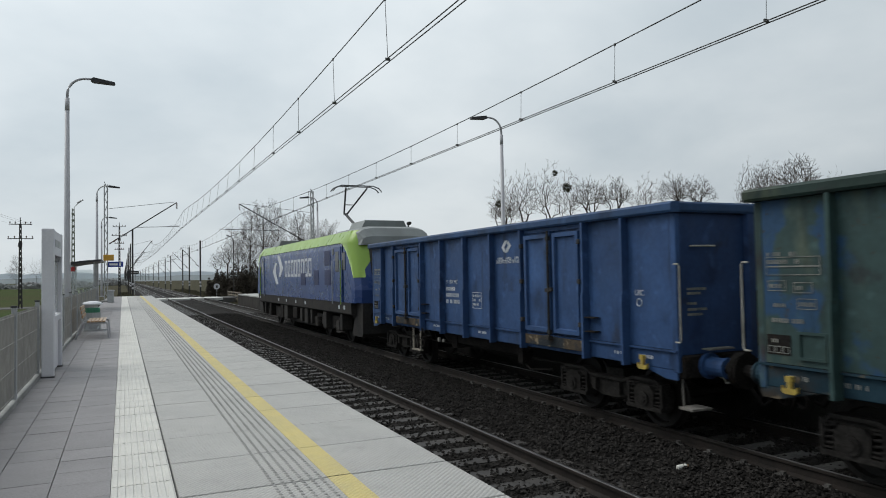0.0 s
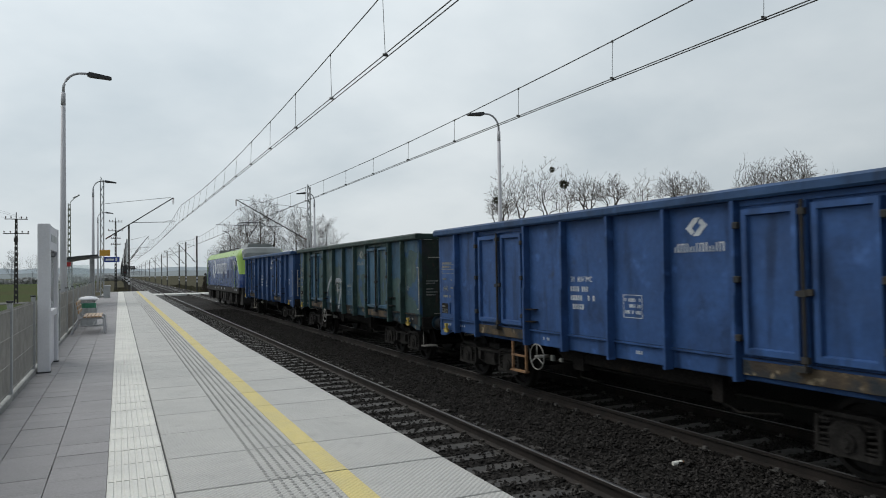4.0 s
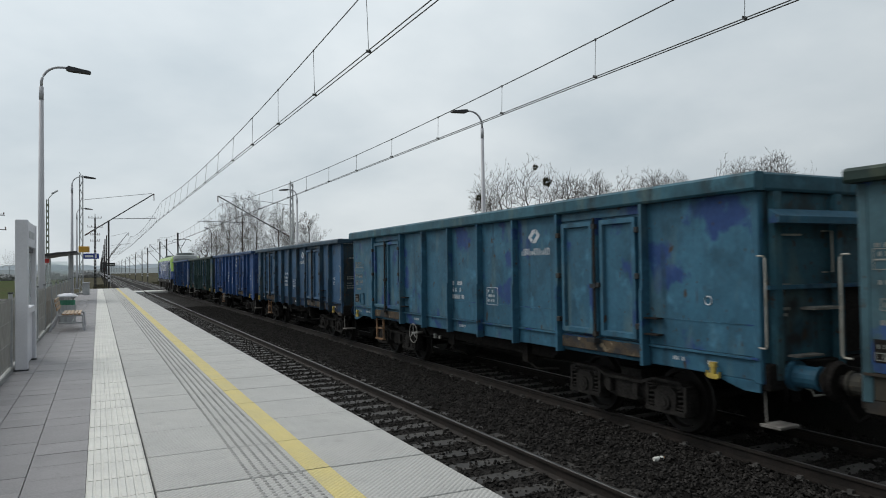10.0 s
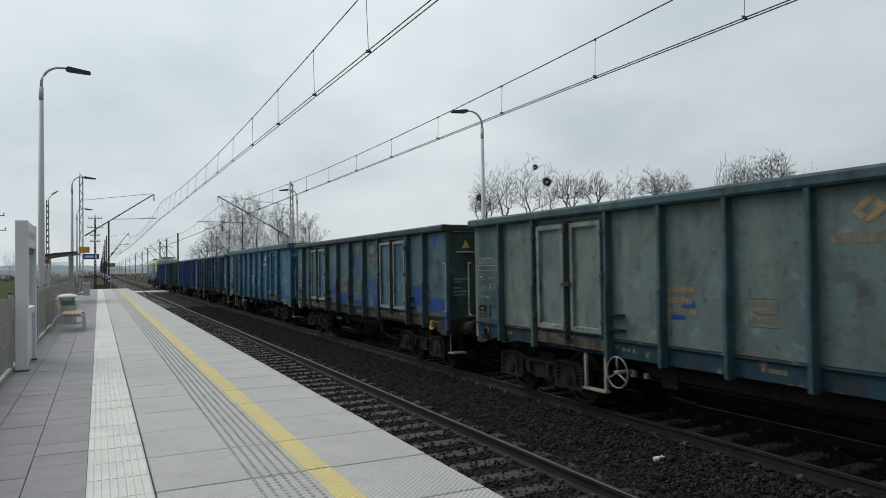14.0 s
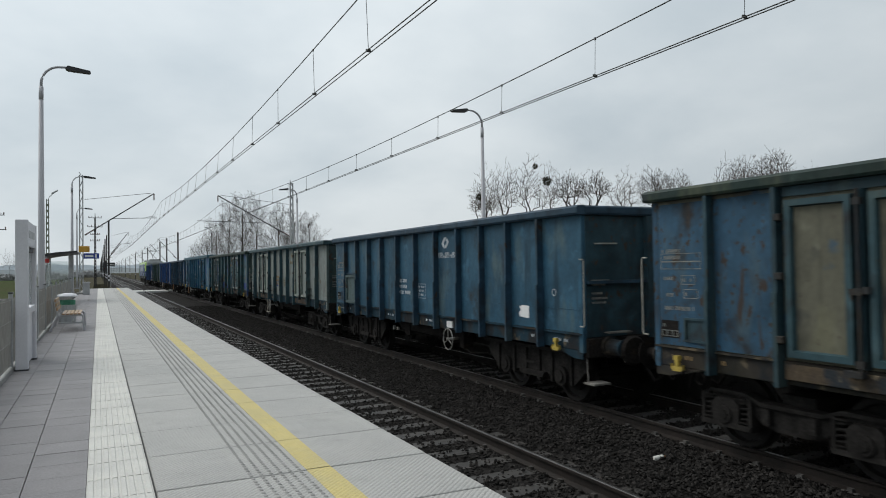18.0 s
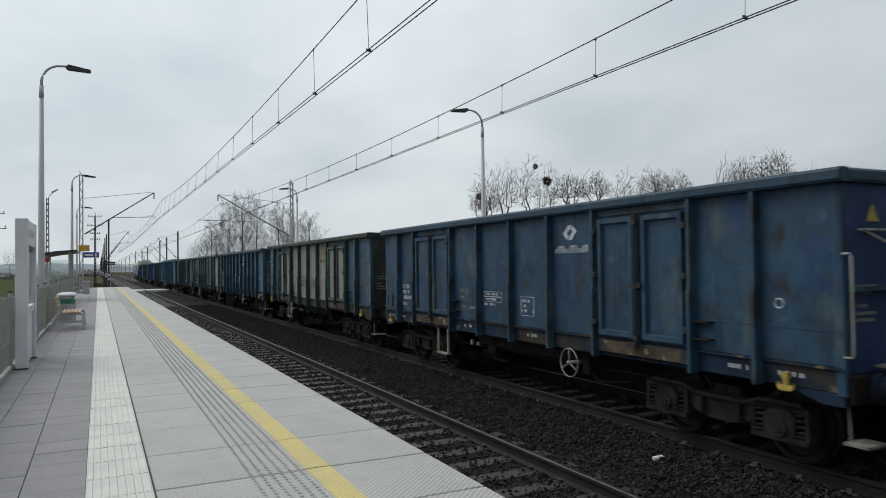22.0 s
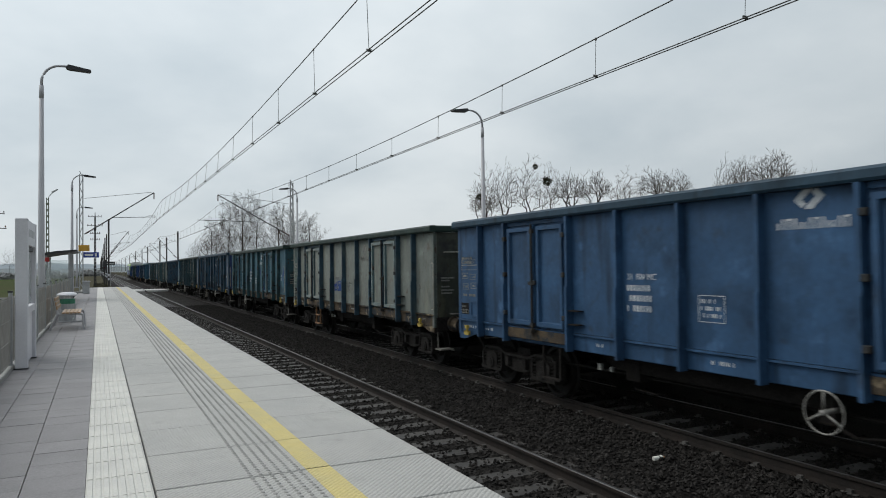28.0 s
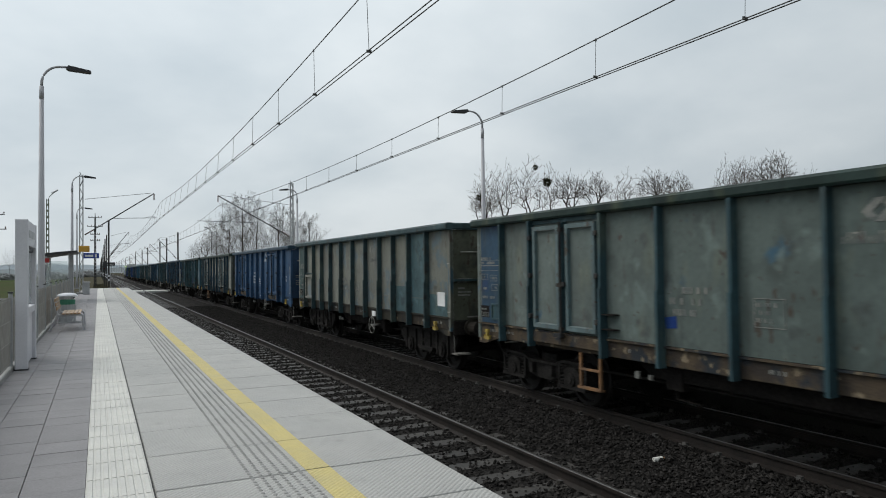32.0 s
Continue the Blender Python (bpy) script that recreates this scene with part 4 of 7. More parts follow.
SILLR = mat("rusty_brown_sill", (0.095, 0.072, 0.048), (0.045, 0.038, 0.033), 2.5, 0.85, fine=0.25, spec=0.1, spots=(((0.03, 0.035, 0.04), 3, 0.50, 0.60, 2), ((0.21, 0.17, 0.115), 5, 0.60, 0.66, 6)))


def letters(text, size, material, parent, at):
    """Readable lettering in the built-in font, standing on the near side and read towards -y."""
    cu = bpy.data.curves.new("lettering", "FONT")
    cu.body, cu.size, cu.extrude = text, size, 0.002
    tmp = bpy.data.objects.new("lettering", cu)
    me = bpy.data.meshes.new_from_object(tmp)
    bpy.data.objects.remove(tmp)
    me.materials.clear(); me.materials.append(material)
    return tagged(part("lettering", me, material, parent, at=Matrix.Translation(at) @ pose(0, 0, 0, 90, 0, -90)), kind="stuff")


def paper(w, h, L, rng):
    torn = L - 12 < 1 and w.get("label", "").startswith("sea")
    o = h - 11.06 if torn else h - 12.3
    bm = B()
    prism(bm, [(o + 0.13, 1.44), (o - 0.15, 1.42), (o - 0.16, 1.64), (o + 0.08, 1.65), (o + 0.10, 1.62), (o + 0.16, 1.63), (o + 0.11, 1.56), (o + 0.18, 1.50)] if torn else [(o + 0.19, 1.50), (o - 0.19, 1.49), (o - 0.19, 1.80), (o + 0.19, 1.81)], "x", -1.3535, -1.347)
    part("notice", bm, PAPER, w, "white paper notice glued to the side")


def graffiti(w, h, L, rng):
    def stroke(ps, t):
        """One sprayed stroke: a ribbon along the points."""
        bm = B()
        ps = [Vector(p) for p in ps]
        rows = []
        for i, p in enumerate(ps):
            d = (ps[min(i + 1, len(ps) - 1)] - ps[max(i - 1, 0)]).normalized() * (t / 2)
            rows.append([bm.verts.new((x, p.x + q * d.y, p.y - q * d.x)) for x, q in ((-1.3465, -1), (-1.3525, -1), (-1.3525, 1), (-1.3465, 1))])
        for p, q in zip(rows, rows[1:]):
            for k in range(4):
                bm.faces.new((p[k], p[(k + 1) % 4], q[(k + 1) % 4], q[k]))
        bm.faces.new(rows[0]); bm.faces.new(rows[-1])
        part("graffiti_stroke", bm, GRAF, w, "sprayed white graffiti stroke")

    arc = [(h - 4.15 - 0.95 * (1 - math.cos(a)) , 1.42 + 0.80 * math.sin(a)) for a in [0.1 + 0.14 * k for k in range(11)]]
    stroke(arc, 0.13)
    stroke([(h - 4.55, 1.3), (h - 4.75, 1.5), (h - 4.93, 1.62), (h - 5.0, 1.32)], 0.12)
    stroke([(h - 5.12, 1.95), (h - 5.35, 2.08), (h - 5.75, 2.08), (h - 5.95, 1.98), (h - 5.85, 1.7), (h - 5.7, 1.45), (h - 5.55, 1.1)], 0.14)
    stroke([(h - 5.42, 1.95), (h - 5.45, 1.75), (h - 5.5, 1.62)], 0.08)


def patches(colour_mat, spots_list):
    def f(w, h, L, rng):
        for o, z, ww, hh in spots_list:
            bm = B()
            prism(bm, [(h - o, z), (h - o - ww, z + 0.02), (h - o - ww + 0.01, z + hh), (h - o + 0.015, z + hh - 0.03)], "x", -1.3515, -1.3462)
            part("paint_patch", bm, colour_mat, w, "repainted rectangular patch")
    return f


def cover(material, *spans):
    """Side panels between ribs in another paint: metres from the leading corner."""
    def f(w, h, L, rng):
        for a, b in spans:
            part("painted_panel", box(B(), -1.3485, -1.346, h - b, h - a, 1.275, 3.145), material, w)
    return f


def band(material, *fields):
    """Fields of another paint on the side: from and to along the wagon, from and to in height."""
    def f(w, h, L, rng):
        for a, b, z0, z1 in fields:
            bm = B()
            n = 7
            edge = [(h - a - (b - a) * k / n, z0 + (rng.uniform(-0.07, 0.07) if z0 > 1.3 else 0)) for k in range(n + 1)]
            prism(bm, edge + [(h - b, z1), (h - a, z1)], "x", -1.3505, -1.346)
            part("painted_panel", bm, material, w)
    return f


def both(*fs):
    def f(w, h, L, rng):
        for g in fs:
            g(w, h, L, rng)
    return f


def text_set(w, h, L, rng):
    letters("31  RIV MC", 0.125, WHITEM, w, (-1.3485, h - 5.28, 2.14))
    letters("UIC", 0.12, WHITEM, w, (-1.3485, h - L + 0.85, 2.00))


def corner_text(w, h, L, rng):
    letters("31 TEN", 0.13, WHITEM, w, (-1.3485, h - 1.15, 1.83))
    letters("Eaos", 0.12, WHITEM, w, (-1.3485, h - 1.15, 1.42))
    m = B()
    bars(m, h - 1.15, 1.70, 2, 0.58, 0.085, 0.05, rng, dense=0.9)
    tagged(part("lettering", m, WHITEM, w), kind="stuff")


def warning(w, h, L, rng):
    bm = B()
    prism(bm, [(-0.95, 2.78), (-0.75, 2.78), (-0.85, 2.96)], "y", -h - 0.012, -h - 0.002)
    part("warning_triangle", bm, YELP, w, "yellow warning triangle on the end wall")


PAPER = mat("white_paper", (0.75, 0.75, 0.74), None, 3, 0.8, fine=0.05)
GRAF = mat("white_spray_paint", (0.27, 0.28, 0.30), (0.17, 0.19, 0.21), 6, 0.7, fine=0.2)
OCHRE = mat("faded_ochre_lettering", (0.26, 0.17, 0.075), (0.16, 0.12, 0.07), 6, 0.7, fine=0.25)
BLUEP = mat("fresh_blue_patch_paint", (0.018, 0.045, 0.19), (0.022, 0.055, 0.16), 3, 0.6, fine=0.1, spec=0.1)
RUST2 = (0.046, 0.034, 0.027)
GRIME = (0.022, 0.024, 0.026)


def livery(name, c, rust=0.66, grime=0.60, other=None, amount=0.6, spec=0.24, chalk=0.0):
    c = (c[0] * 1.14, c[1] * 1.09, c[2] * 0.92)
    sp = [(tuple(v * 1.30 for v in c), 0.9, 0.55, 0.75, 11.0), (tuple(v * 0.55 for v in c), 1.6, 0.55, 0.70, 4.0)]
    if other:
        sp.append((other, 1.5, amount - 0.01, amount + 0.04, 7.0))
    sp.append((tuple(v * 1.5 + 0.012 for v in c), 3.2, 0.60, 0.78, 15.0))
    sp.append((tuple(v * 0.45 for v in c), 3.5, 0.57, 0.72, 21.0, 0.12))
    if rust < 0.75:
        sp.append((tuple(v * 0.75 + q for v, q in zip(c, (0.042, 0.040, 0.020))), 2.4, 0.56, 0.70, 27.0, 0.35))
    if grime < 1:
        sp.append((GRIME, 2.2, grime, grime + 0.18, 2.0))
    if rust < 1:
        sp.append((RUST2, 6.5, rust + 0.01, rust + 0.05, 9.0, 0.55)); sp.append((RUST2, 15.0, rust + 0.01, rust + 0.05, 17.0, 0.7)); sp.append((RUST2, 2.6, rust + 0.05, rust + 0.14, 31.0)); sp.append((RUST2, 6.0, rust + 0.02, rust + 0.12, 13.0, 0.15))
    return paint(name, c, tuple(v * 0.78 for v in c), sp, 0.58, spec, chalk)




def muddy(name, c, mud=0.50):
    """Sill paint half hidden under brown brake dust and dried mud."""
    sp = ((tuple(v * 0.5 for v in c), 1.5, 0.5, 0.68, 3.0), ((0.040, 0.034, 0.028), 1.1, mud, mud + 0.12, 6.0), ((0.13, 0.105, 0.072), 4.0, 0.60, 0.68, 8.0), (GRIME, 2.6, 0.52, 0.66, 12.0))
    return paint(name, tuple(v * 0.8 for v in c), tuple(v * 0.6 for v in c), sp, 0.7)


TRAIN = []
# kind, label, panel, rib, door, sill, rim, arguments
P1 = livery("clean_blue_paint", (0.026, 0.064, 0.185), 0.80, 0.68)
P2 = livery("dull_green_paint", (0.032, 0.064, 0.074), 0.66, 0.60, (0.020, 0.058, 0.12), 0.55)
P2D = livery("dull_blue_door_paint", (0.022, 0.064, 0.125), 0.68, 0.62)
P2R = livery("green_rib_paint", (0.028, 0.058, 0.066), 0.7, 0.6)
P3 = livery("bright_blue_paint", (0.024, 0.066, 0.21), 0.82, 0.70)
P4 = livery("faded_blue_paint", (0.024, 0.068, 0.155), 0.72, 0.58)
P5 = livery("teal_blue_paint", (0.028, 0.098, 0.180), 0.67, 0.64, (0.016, 0.046, 0.145), 0.585)
P6 = livery("weathered_teal_paint", (0.040, 0.090, 0.130), 0.655, 0.56, (0.020, 0.055, 0.17), 0.585)
P7 = livery("grey_green_paint", (0.065, 0.100, 0.120), 0.66, 0.58, (0.060, 0.085, 0.088), 0.56, chalk=0.30)
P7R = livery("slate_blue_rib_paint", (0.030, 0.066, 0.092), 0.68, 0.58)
P8 = livery("sea_blue_paint", (0.024, 0.078, 0.145), 0.72, 0.60)
P8D = livery("pale_grey_hatch_paint", (0.060, 0.095, 0.115), 0.66, 0.60)
P14B = livery("pale_blue_panel_paint", (0.052, 0.100, 0.130), 0.66, 0.62)
P9 = livery("khaki_grey_paint", (0.090, 0.092, 0.077), 0.66, 0.58, (0.028, 0.072, 0.12), 0.62, chalk=0.30)
P9B = livery("chipped_blue_panel_paint", (0.026, 0.072, 0.14), 0.60, 0.56)
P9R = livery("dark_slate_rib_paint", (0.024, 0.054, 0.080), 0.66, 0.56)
P10 = livery("dusky_blue_paint", (0.020, 0.052, 0.104), 0.72, 0.58, (0.016, 0.042, 0.098), 0.6)
P11 = livery("teal_paint", (0.034, 0.094, 0.150), 0.68, 0.58, (0.024, 0.06, 0.15), 0.62)
P12 = livery("pale_grey_green_paint", (0.073, 0.097, 0.104), 0.63, 0.62, chalk=0.30)
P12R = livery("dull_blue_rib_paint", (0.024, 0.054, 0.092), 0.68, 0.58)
P13 = livery("steel_blue_paint", (0.025, 0.067, 0.160), 0.78, 0.64)
P14 = livery("olive_grey_paint", (0.071, 0.082, 0.078), 0.645, 0.60, (0.034, 0.072, 0.092), 0.57, chalk=0.30)
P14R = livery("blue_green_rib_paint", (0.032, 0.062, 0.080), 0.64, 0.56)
P15 = livery("grey_teal_paint", (0.071, 0.100, 0.110), 0.65, 0.60, (0.030, 0.085, 0.13), 0.66, chalk=0.30)
M4 = muddy("dusty_blue_sill", (0.028, 0.060, 0.12))
M6 = muddy("muddy_brown_sill", (0.060, 0.056, 0.045), 0.46)
M8 = muddy("dusty_teal_sill", (0.026, 0.060, 0.085), 0.52)
M10 = muddy("dusty_navy_sill", (0.022, 0.040, 0.075), 0.5)
# two rib paints, darkened for the ribs' shaded sides and given extra grime
P4R = livery("shaded_grimy_blue_rib_paint", (0.022, 0.056, 0.105), 0.66, 0.50)
P6R = livery("shaded_grimy_teal_rib_paint", (0.028, 0.066, 0.088), 0.62, 0.50)
FR1 = livery("pale_teal_door_frame_paint", (0.085, 0.125, 0.140), 0.62, 0.58, chalk=0.30)
FR2 = livery("blue_grey_door_frame_paint", (0.060, 0.105, 0.135), 0.62, 0.58, chalk=0.30)
RIMG = livery("dark_green_rim_paint", (0.017, 0.034, 0.035), 0.72, 0.6, spec=0.2)
RIMB = livery("dark_blue_rim_paint", (0.019, 0.046, 0.085), 0.76, 0.62, spec=0.25)
RIMC = livery("clean_blue_rim_paint", (0.019, 0.052, 0.145), 0.8, 0.68, spec=0.25)
RIMT = livery("teal_blue_rim_paint", (0.022, 0.080, 0.13), 0.7, 0.62, spec=0.25)
FLEET = [
    ("A", "clean blue steel open freight wagon behind the locomotive", P1, P1, P1, P1, RIMC, dict(wheel="dark", wheel_at=4.0, step_at=3.48, extra=text_set)),
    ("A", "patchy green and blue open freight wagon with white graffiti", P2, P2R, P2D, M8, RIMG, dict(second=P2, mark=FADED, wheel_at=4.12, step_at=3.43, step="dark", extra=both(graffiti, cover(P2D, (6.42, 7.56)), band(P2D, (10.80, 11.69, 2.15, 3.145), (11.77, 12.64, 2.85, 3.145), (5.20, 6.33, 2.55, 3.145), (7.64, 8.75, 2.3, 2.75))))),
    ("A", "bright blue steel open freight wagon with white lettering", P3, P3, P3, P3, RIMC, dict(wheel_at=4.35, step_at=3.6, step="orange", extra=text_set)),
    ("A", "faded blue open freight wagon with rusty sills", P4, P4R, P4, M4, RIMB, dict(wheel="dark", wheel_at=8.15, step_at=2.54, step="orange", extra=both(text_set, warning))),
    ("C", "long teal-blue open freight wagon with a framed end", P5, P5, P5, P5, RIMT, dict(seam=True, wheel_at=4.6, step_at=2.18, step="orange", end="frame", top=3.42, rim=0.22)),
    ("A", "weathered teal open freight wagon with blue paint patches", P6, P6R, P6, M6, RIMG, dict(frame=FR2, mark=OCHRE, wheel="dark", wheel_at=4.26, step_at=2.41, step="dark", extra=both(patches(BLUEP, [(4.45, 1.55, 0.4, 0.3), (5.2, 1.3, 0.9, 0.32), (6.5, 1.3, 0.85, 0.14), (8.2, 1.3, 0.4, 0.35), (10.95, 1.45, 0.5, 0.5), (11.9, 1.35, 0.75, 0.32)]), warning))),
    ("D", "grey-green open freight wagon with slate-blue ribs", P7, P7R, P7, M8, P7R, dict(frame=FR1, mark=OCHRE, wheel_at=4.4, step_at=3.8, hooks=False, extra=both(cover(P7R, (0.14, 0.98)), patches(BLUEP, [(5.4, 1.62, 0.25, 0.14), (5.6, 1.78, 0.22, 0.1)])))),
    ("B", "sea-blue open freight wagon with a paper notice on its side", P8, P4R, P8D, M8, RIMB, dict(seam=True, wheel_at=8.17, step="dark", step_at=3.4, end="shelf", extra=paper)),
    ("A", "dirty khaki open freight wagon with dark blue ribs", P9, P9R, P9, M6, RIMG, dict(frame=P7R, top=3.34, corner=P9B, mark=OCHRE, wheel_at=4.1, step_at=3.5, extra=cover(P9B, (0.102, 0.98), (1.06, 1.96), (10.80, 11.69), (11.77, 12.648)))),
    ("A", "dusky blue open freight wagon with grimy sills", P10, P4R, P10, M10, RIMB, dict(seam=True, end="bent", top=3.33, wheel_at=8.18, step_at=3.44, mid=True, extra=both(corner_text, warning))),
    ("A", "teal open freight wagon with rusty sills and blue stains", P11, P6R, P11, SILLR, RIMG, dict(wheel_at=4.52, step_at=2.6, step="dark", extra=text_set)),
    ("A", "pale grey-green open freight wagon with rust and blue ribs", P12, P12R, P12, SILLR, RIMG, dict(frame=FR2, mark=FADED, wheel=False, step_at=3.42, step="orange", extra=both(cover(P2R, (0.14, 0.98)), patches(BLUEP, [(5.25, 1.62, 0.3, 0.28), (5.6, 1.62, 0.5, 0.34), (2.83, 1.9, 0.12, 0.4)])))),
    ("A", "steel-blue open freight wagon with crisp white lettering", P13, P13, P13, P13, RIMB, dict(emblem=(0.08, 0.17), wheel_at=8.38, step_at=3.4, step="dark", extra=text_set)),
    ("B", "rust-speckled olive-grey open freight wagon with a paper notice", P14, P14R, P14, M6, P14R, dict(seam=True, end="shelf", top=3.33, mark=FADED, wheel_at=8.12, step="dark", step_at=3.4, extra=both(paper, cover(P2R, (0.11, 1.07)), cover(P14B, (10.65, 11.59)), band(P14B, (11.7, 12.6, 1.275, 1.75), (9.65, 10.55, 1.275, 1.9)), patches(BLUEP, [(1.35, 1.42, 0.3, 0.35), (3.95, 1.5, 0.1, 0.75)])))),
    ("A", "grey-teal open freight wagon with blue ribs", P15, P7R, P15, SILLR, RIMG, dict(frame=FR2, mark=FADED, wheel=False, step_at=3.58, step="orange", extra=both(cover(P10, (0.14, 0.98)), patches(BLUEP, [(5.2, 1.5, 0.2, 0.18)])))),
]
# end-wall paints, darkened by hand for shade between wagons; livery adds rust and grime
END_DARK = [(0.013, 0.032, 0.098), (0.014, 0.022, 0.020), (0.012, 0.028, 0.095), (0.014, 0.026, 0.040), (0.018, 0.060, 0.095), (0.018, 0.034, 0.038), (0.020, 0.036, 0.044),
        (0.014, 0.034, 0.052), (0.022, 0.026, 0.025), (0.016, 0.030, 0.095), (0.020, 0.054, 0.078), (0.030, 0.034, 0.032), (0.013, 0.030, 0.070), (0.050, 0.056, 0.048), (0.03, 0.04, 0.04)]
END_PAINTS = [livery("shade_darkened_end_paint", tuple(v * 1.5 for v in c), *((0.78, 0.64) if k in (0, 2, 9, 12) else (0.62, 0.52))) for k, c in enumerate(END_DARK)]
# how much further back than the even spacing each coupling has stretched, in metres
SLACK = {1: 0.05, 3: -0.05, 4: -0.12, 5: -0.06, 7: -0.22, 8: 0.10, 11: 0.08, 12: 0.03, 13: 0.04}
for k, (kind, label, a, b, c, d, e, kw) in enumerate(FLEET):
    TRAIN.append((wagon(kind, label, a, b, c, d, e, END_PAINTS[k], k + 1, **kw), PITCH * k + (1.45 if k > 4 else 0) + SLACK.get(k, 0.0) + KINDS[kind][0] / 2))

# ---- the locomotive ----
LBLUE = mat("glossy_blue_locomotive_paint", (0.022, 0.052, 0.165), (0.020, 0.046, 0.148), 0.5, 0.28, fine=0.03, bump=0.02)
LGREEN = mat("lime_green_locomotive_paint", (0.25, 0.39, 0.065), (0.22, 0.35, 0.06), 0.5, 0.3, fine=0.03, bump=0.02)
LGREY = mat("roof_grey_paint", (0.21, 0.231, 0.231), (0.168, 0.182, 0.182), 1.2, 0.5, fine=0.08)
LDARK = mat("black_skirt_paint", (0.028, 0.027, 0.027), (0.040, 0.037, 0.034), 2, 0.7, fine=0.3, spec=0.1)
LBOG = mat("dusty_locomotive_bogie", (0.050, 0.047, 0.044), (0.028, 0.026, 0.025), 4, 0.85, fine=0.3, spec=0.1)
LGLASS = mat("dark_window_glass", (0.01, 0.011, 0.013), None, 1, 0.08, fine=0.02, bump=0)
LNAVY = mat("navy_grille_paint", (0.012, 0.020, 0.085), None, 2, 0.45, fine=0.1)


def locomotive():
    lo = thing("locomotive", "blue and lime-green electric locomotive with raised pantograph", "locomotive")
    H = 9.15
    body = B()
    sec = [(-1.50, 1.48), (-1.50, 3.30), (-1.46, 3.50), (1.46, 3.50), (1.50, 3.30), (1.50, 1.48)]
    prism(body, sec, "y", -7.55, 7.55)
    part("body", body, LBLUE, lo)
    # cabs: rounded in plan, the nose leans back above the waist
    plan = [(-1.5, -1.4), (-1.5, -0.55), (-1.46, -0.32), (-1.30, -0.10), (-0.9, 0.0), (0.9, 0.0), (1.30, -0.10), (1.46, -0.32), (1.5, -0.55), (1.5, -1.4)]
    lean = ((1.48, 0.015), (1.9, 0.04), (2.25, -0.04), (2.9, -0.26), (3.5, -0.50))

    def setback(z):
        for (a, p), (b, q) in zip(lean, lean[1:]):
            if z <= b:
                return p + (q - p) * (z - a) / (b - a)
        return -0.50 - 1.1 * (z - 3.5)

    for s in (-1, 1):
        bm = B()
        rows = [[bm.verts.new((x, s * (H + y + (setback(z) if y > -1.3 else 0)), z)) for x, y in plan] for z, _ in lean]
        for p, q in zip(rows, rows[1:]):
            for k in range(len(plan)):
                bm.faces.new((p[k], p[(k + 1) % len(plan)], q[(k + 1) % len(plan)], q[k]))
        bm.faces.new(rows[0]); bm.faces.new(rows[-1])
        cab = part("cab", bm, LBLUE, lo, "blue driver's cab with rounded corners")
        gr = B()
        for m in (-1, 1):
            grid = []
            for z, y0, out in ((2.30, -0.36, 0.012), (2.55, -0.42, 0.012), (2.85, -0.52, 0.012), (3.10, -0.66, 0.012), (3.30, -0.85, 0.012), (3.42, -1.05, 0.012), (3.50, -1.32, 0.010), (3.86, -1.32, -0.235)):
                row = []
                for y in (y0, -1.0, -0.55, -0.32, -0.21, -0.10, -0.05, -0.004):
                    y = min(max(y, y0), -0.06 if z < 2.8 else -0.004)
                    w = 0.8
                    for (xa, ya), (xb, yb) in zip(plan[5:], plan[6:]):
                        if yb <= y <= ya:
                            w = xb + (xa - xb) * (y - yb) / (ya - yb)
                    row.append(gr.verts.new((m * (w + out), s * (H + y + setback(min(z, 3.6)) + 0.012), z)))
                grid.append(row)
            for p, q in zip(grid, grid[1:]):
                for k in range(7):
                    gr.faces.new((p[k], p[k + 1], q[k + 1], q[k]))
        part("cab_arch", gr, LGREEN, cab, "lime-green arch round the cab corner", smooth=True)
        ws = B()
        prism(ws, [(s * (H - 0.10), 2.33), (s * (H - 0.03), 2.33), (s * (H - 0.42), 3.44), (s * (H - 0.48), 3.44)], "x", -0.95, 0.95)
        part("windscreen", ws, LGLASS, cab)
        for x in (-0.85, 0.85):
            hl = B()
            tube(hl, [(x, s * (H + 0.0), 1.72), (x, s * (H + 0.07), 1.72)], 0.13, 14)
            part("headlight", hl, LGLASS, cab)
        for x in (-0.875, 0.875):
            part("buffer", BUFF, UNDER, lo, at=Matrix.Translation((x, s * (H - 0.04), 1.05)) @ pose(0, 0, 0, 0, 0, 0 if s > 0 else 180))
        part("front_skirt", prism(B(), [(s * 8.0, 0.40), (s * (H - 0.1), 0.40), (s * (H - 0.02), 0.5), (s * (H - 0.02), 1.475), (s * 8.5, 1.475)], "x", -1.30, 1.30), LDARK, lo)
        rf = B()
        prof = [(-1.35, 3.35), (-1.25, 3.80), (-1.10, 3.93), (-0.8, 3.99), (0.8, 3.99), (1.10, 3.93), (1.25, 3.80), (1.35, 3.35)]
        rings = [[rf.verts.new((x * g, s * y, 3.35 + (z - 3.35) * k)) for x, z in prof] for y, g, k in ((5.6, 1, 1), (H - 0.95, 1, 1), (H - 0.62, 0.97, 0.88), (H - 0.40, 0.90, 0.45), (H - 0.36, 0.88, 0.1))]
        for p, q in zip(rings, rings[1:]):
            for k in range(8):
                rf.faces.new((p[k], p[(k + 1) % 8], q[(k + 1) % 8], q[k]))
        rf.faces.new(rings[0]); rf.faces.new(rings[-1])
        part("cab_roof", rf, LGREY, lo, "grey rounded roof over the cab", smooth=False)
        ac = B()
        prism(ac, [(-0.85, 3.93), (-0.70, 4.24), (0.70, 4.24), (0.85, 3.93)], "y", min(s * 6.2, s * 7.7), max(s * 6.2, s * 7.7))
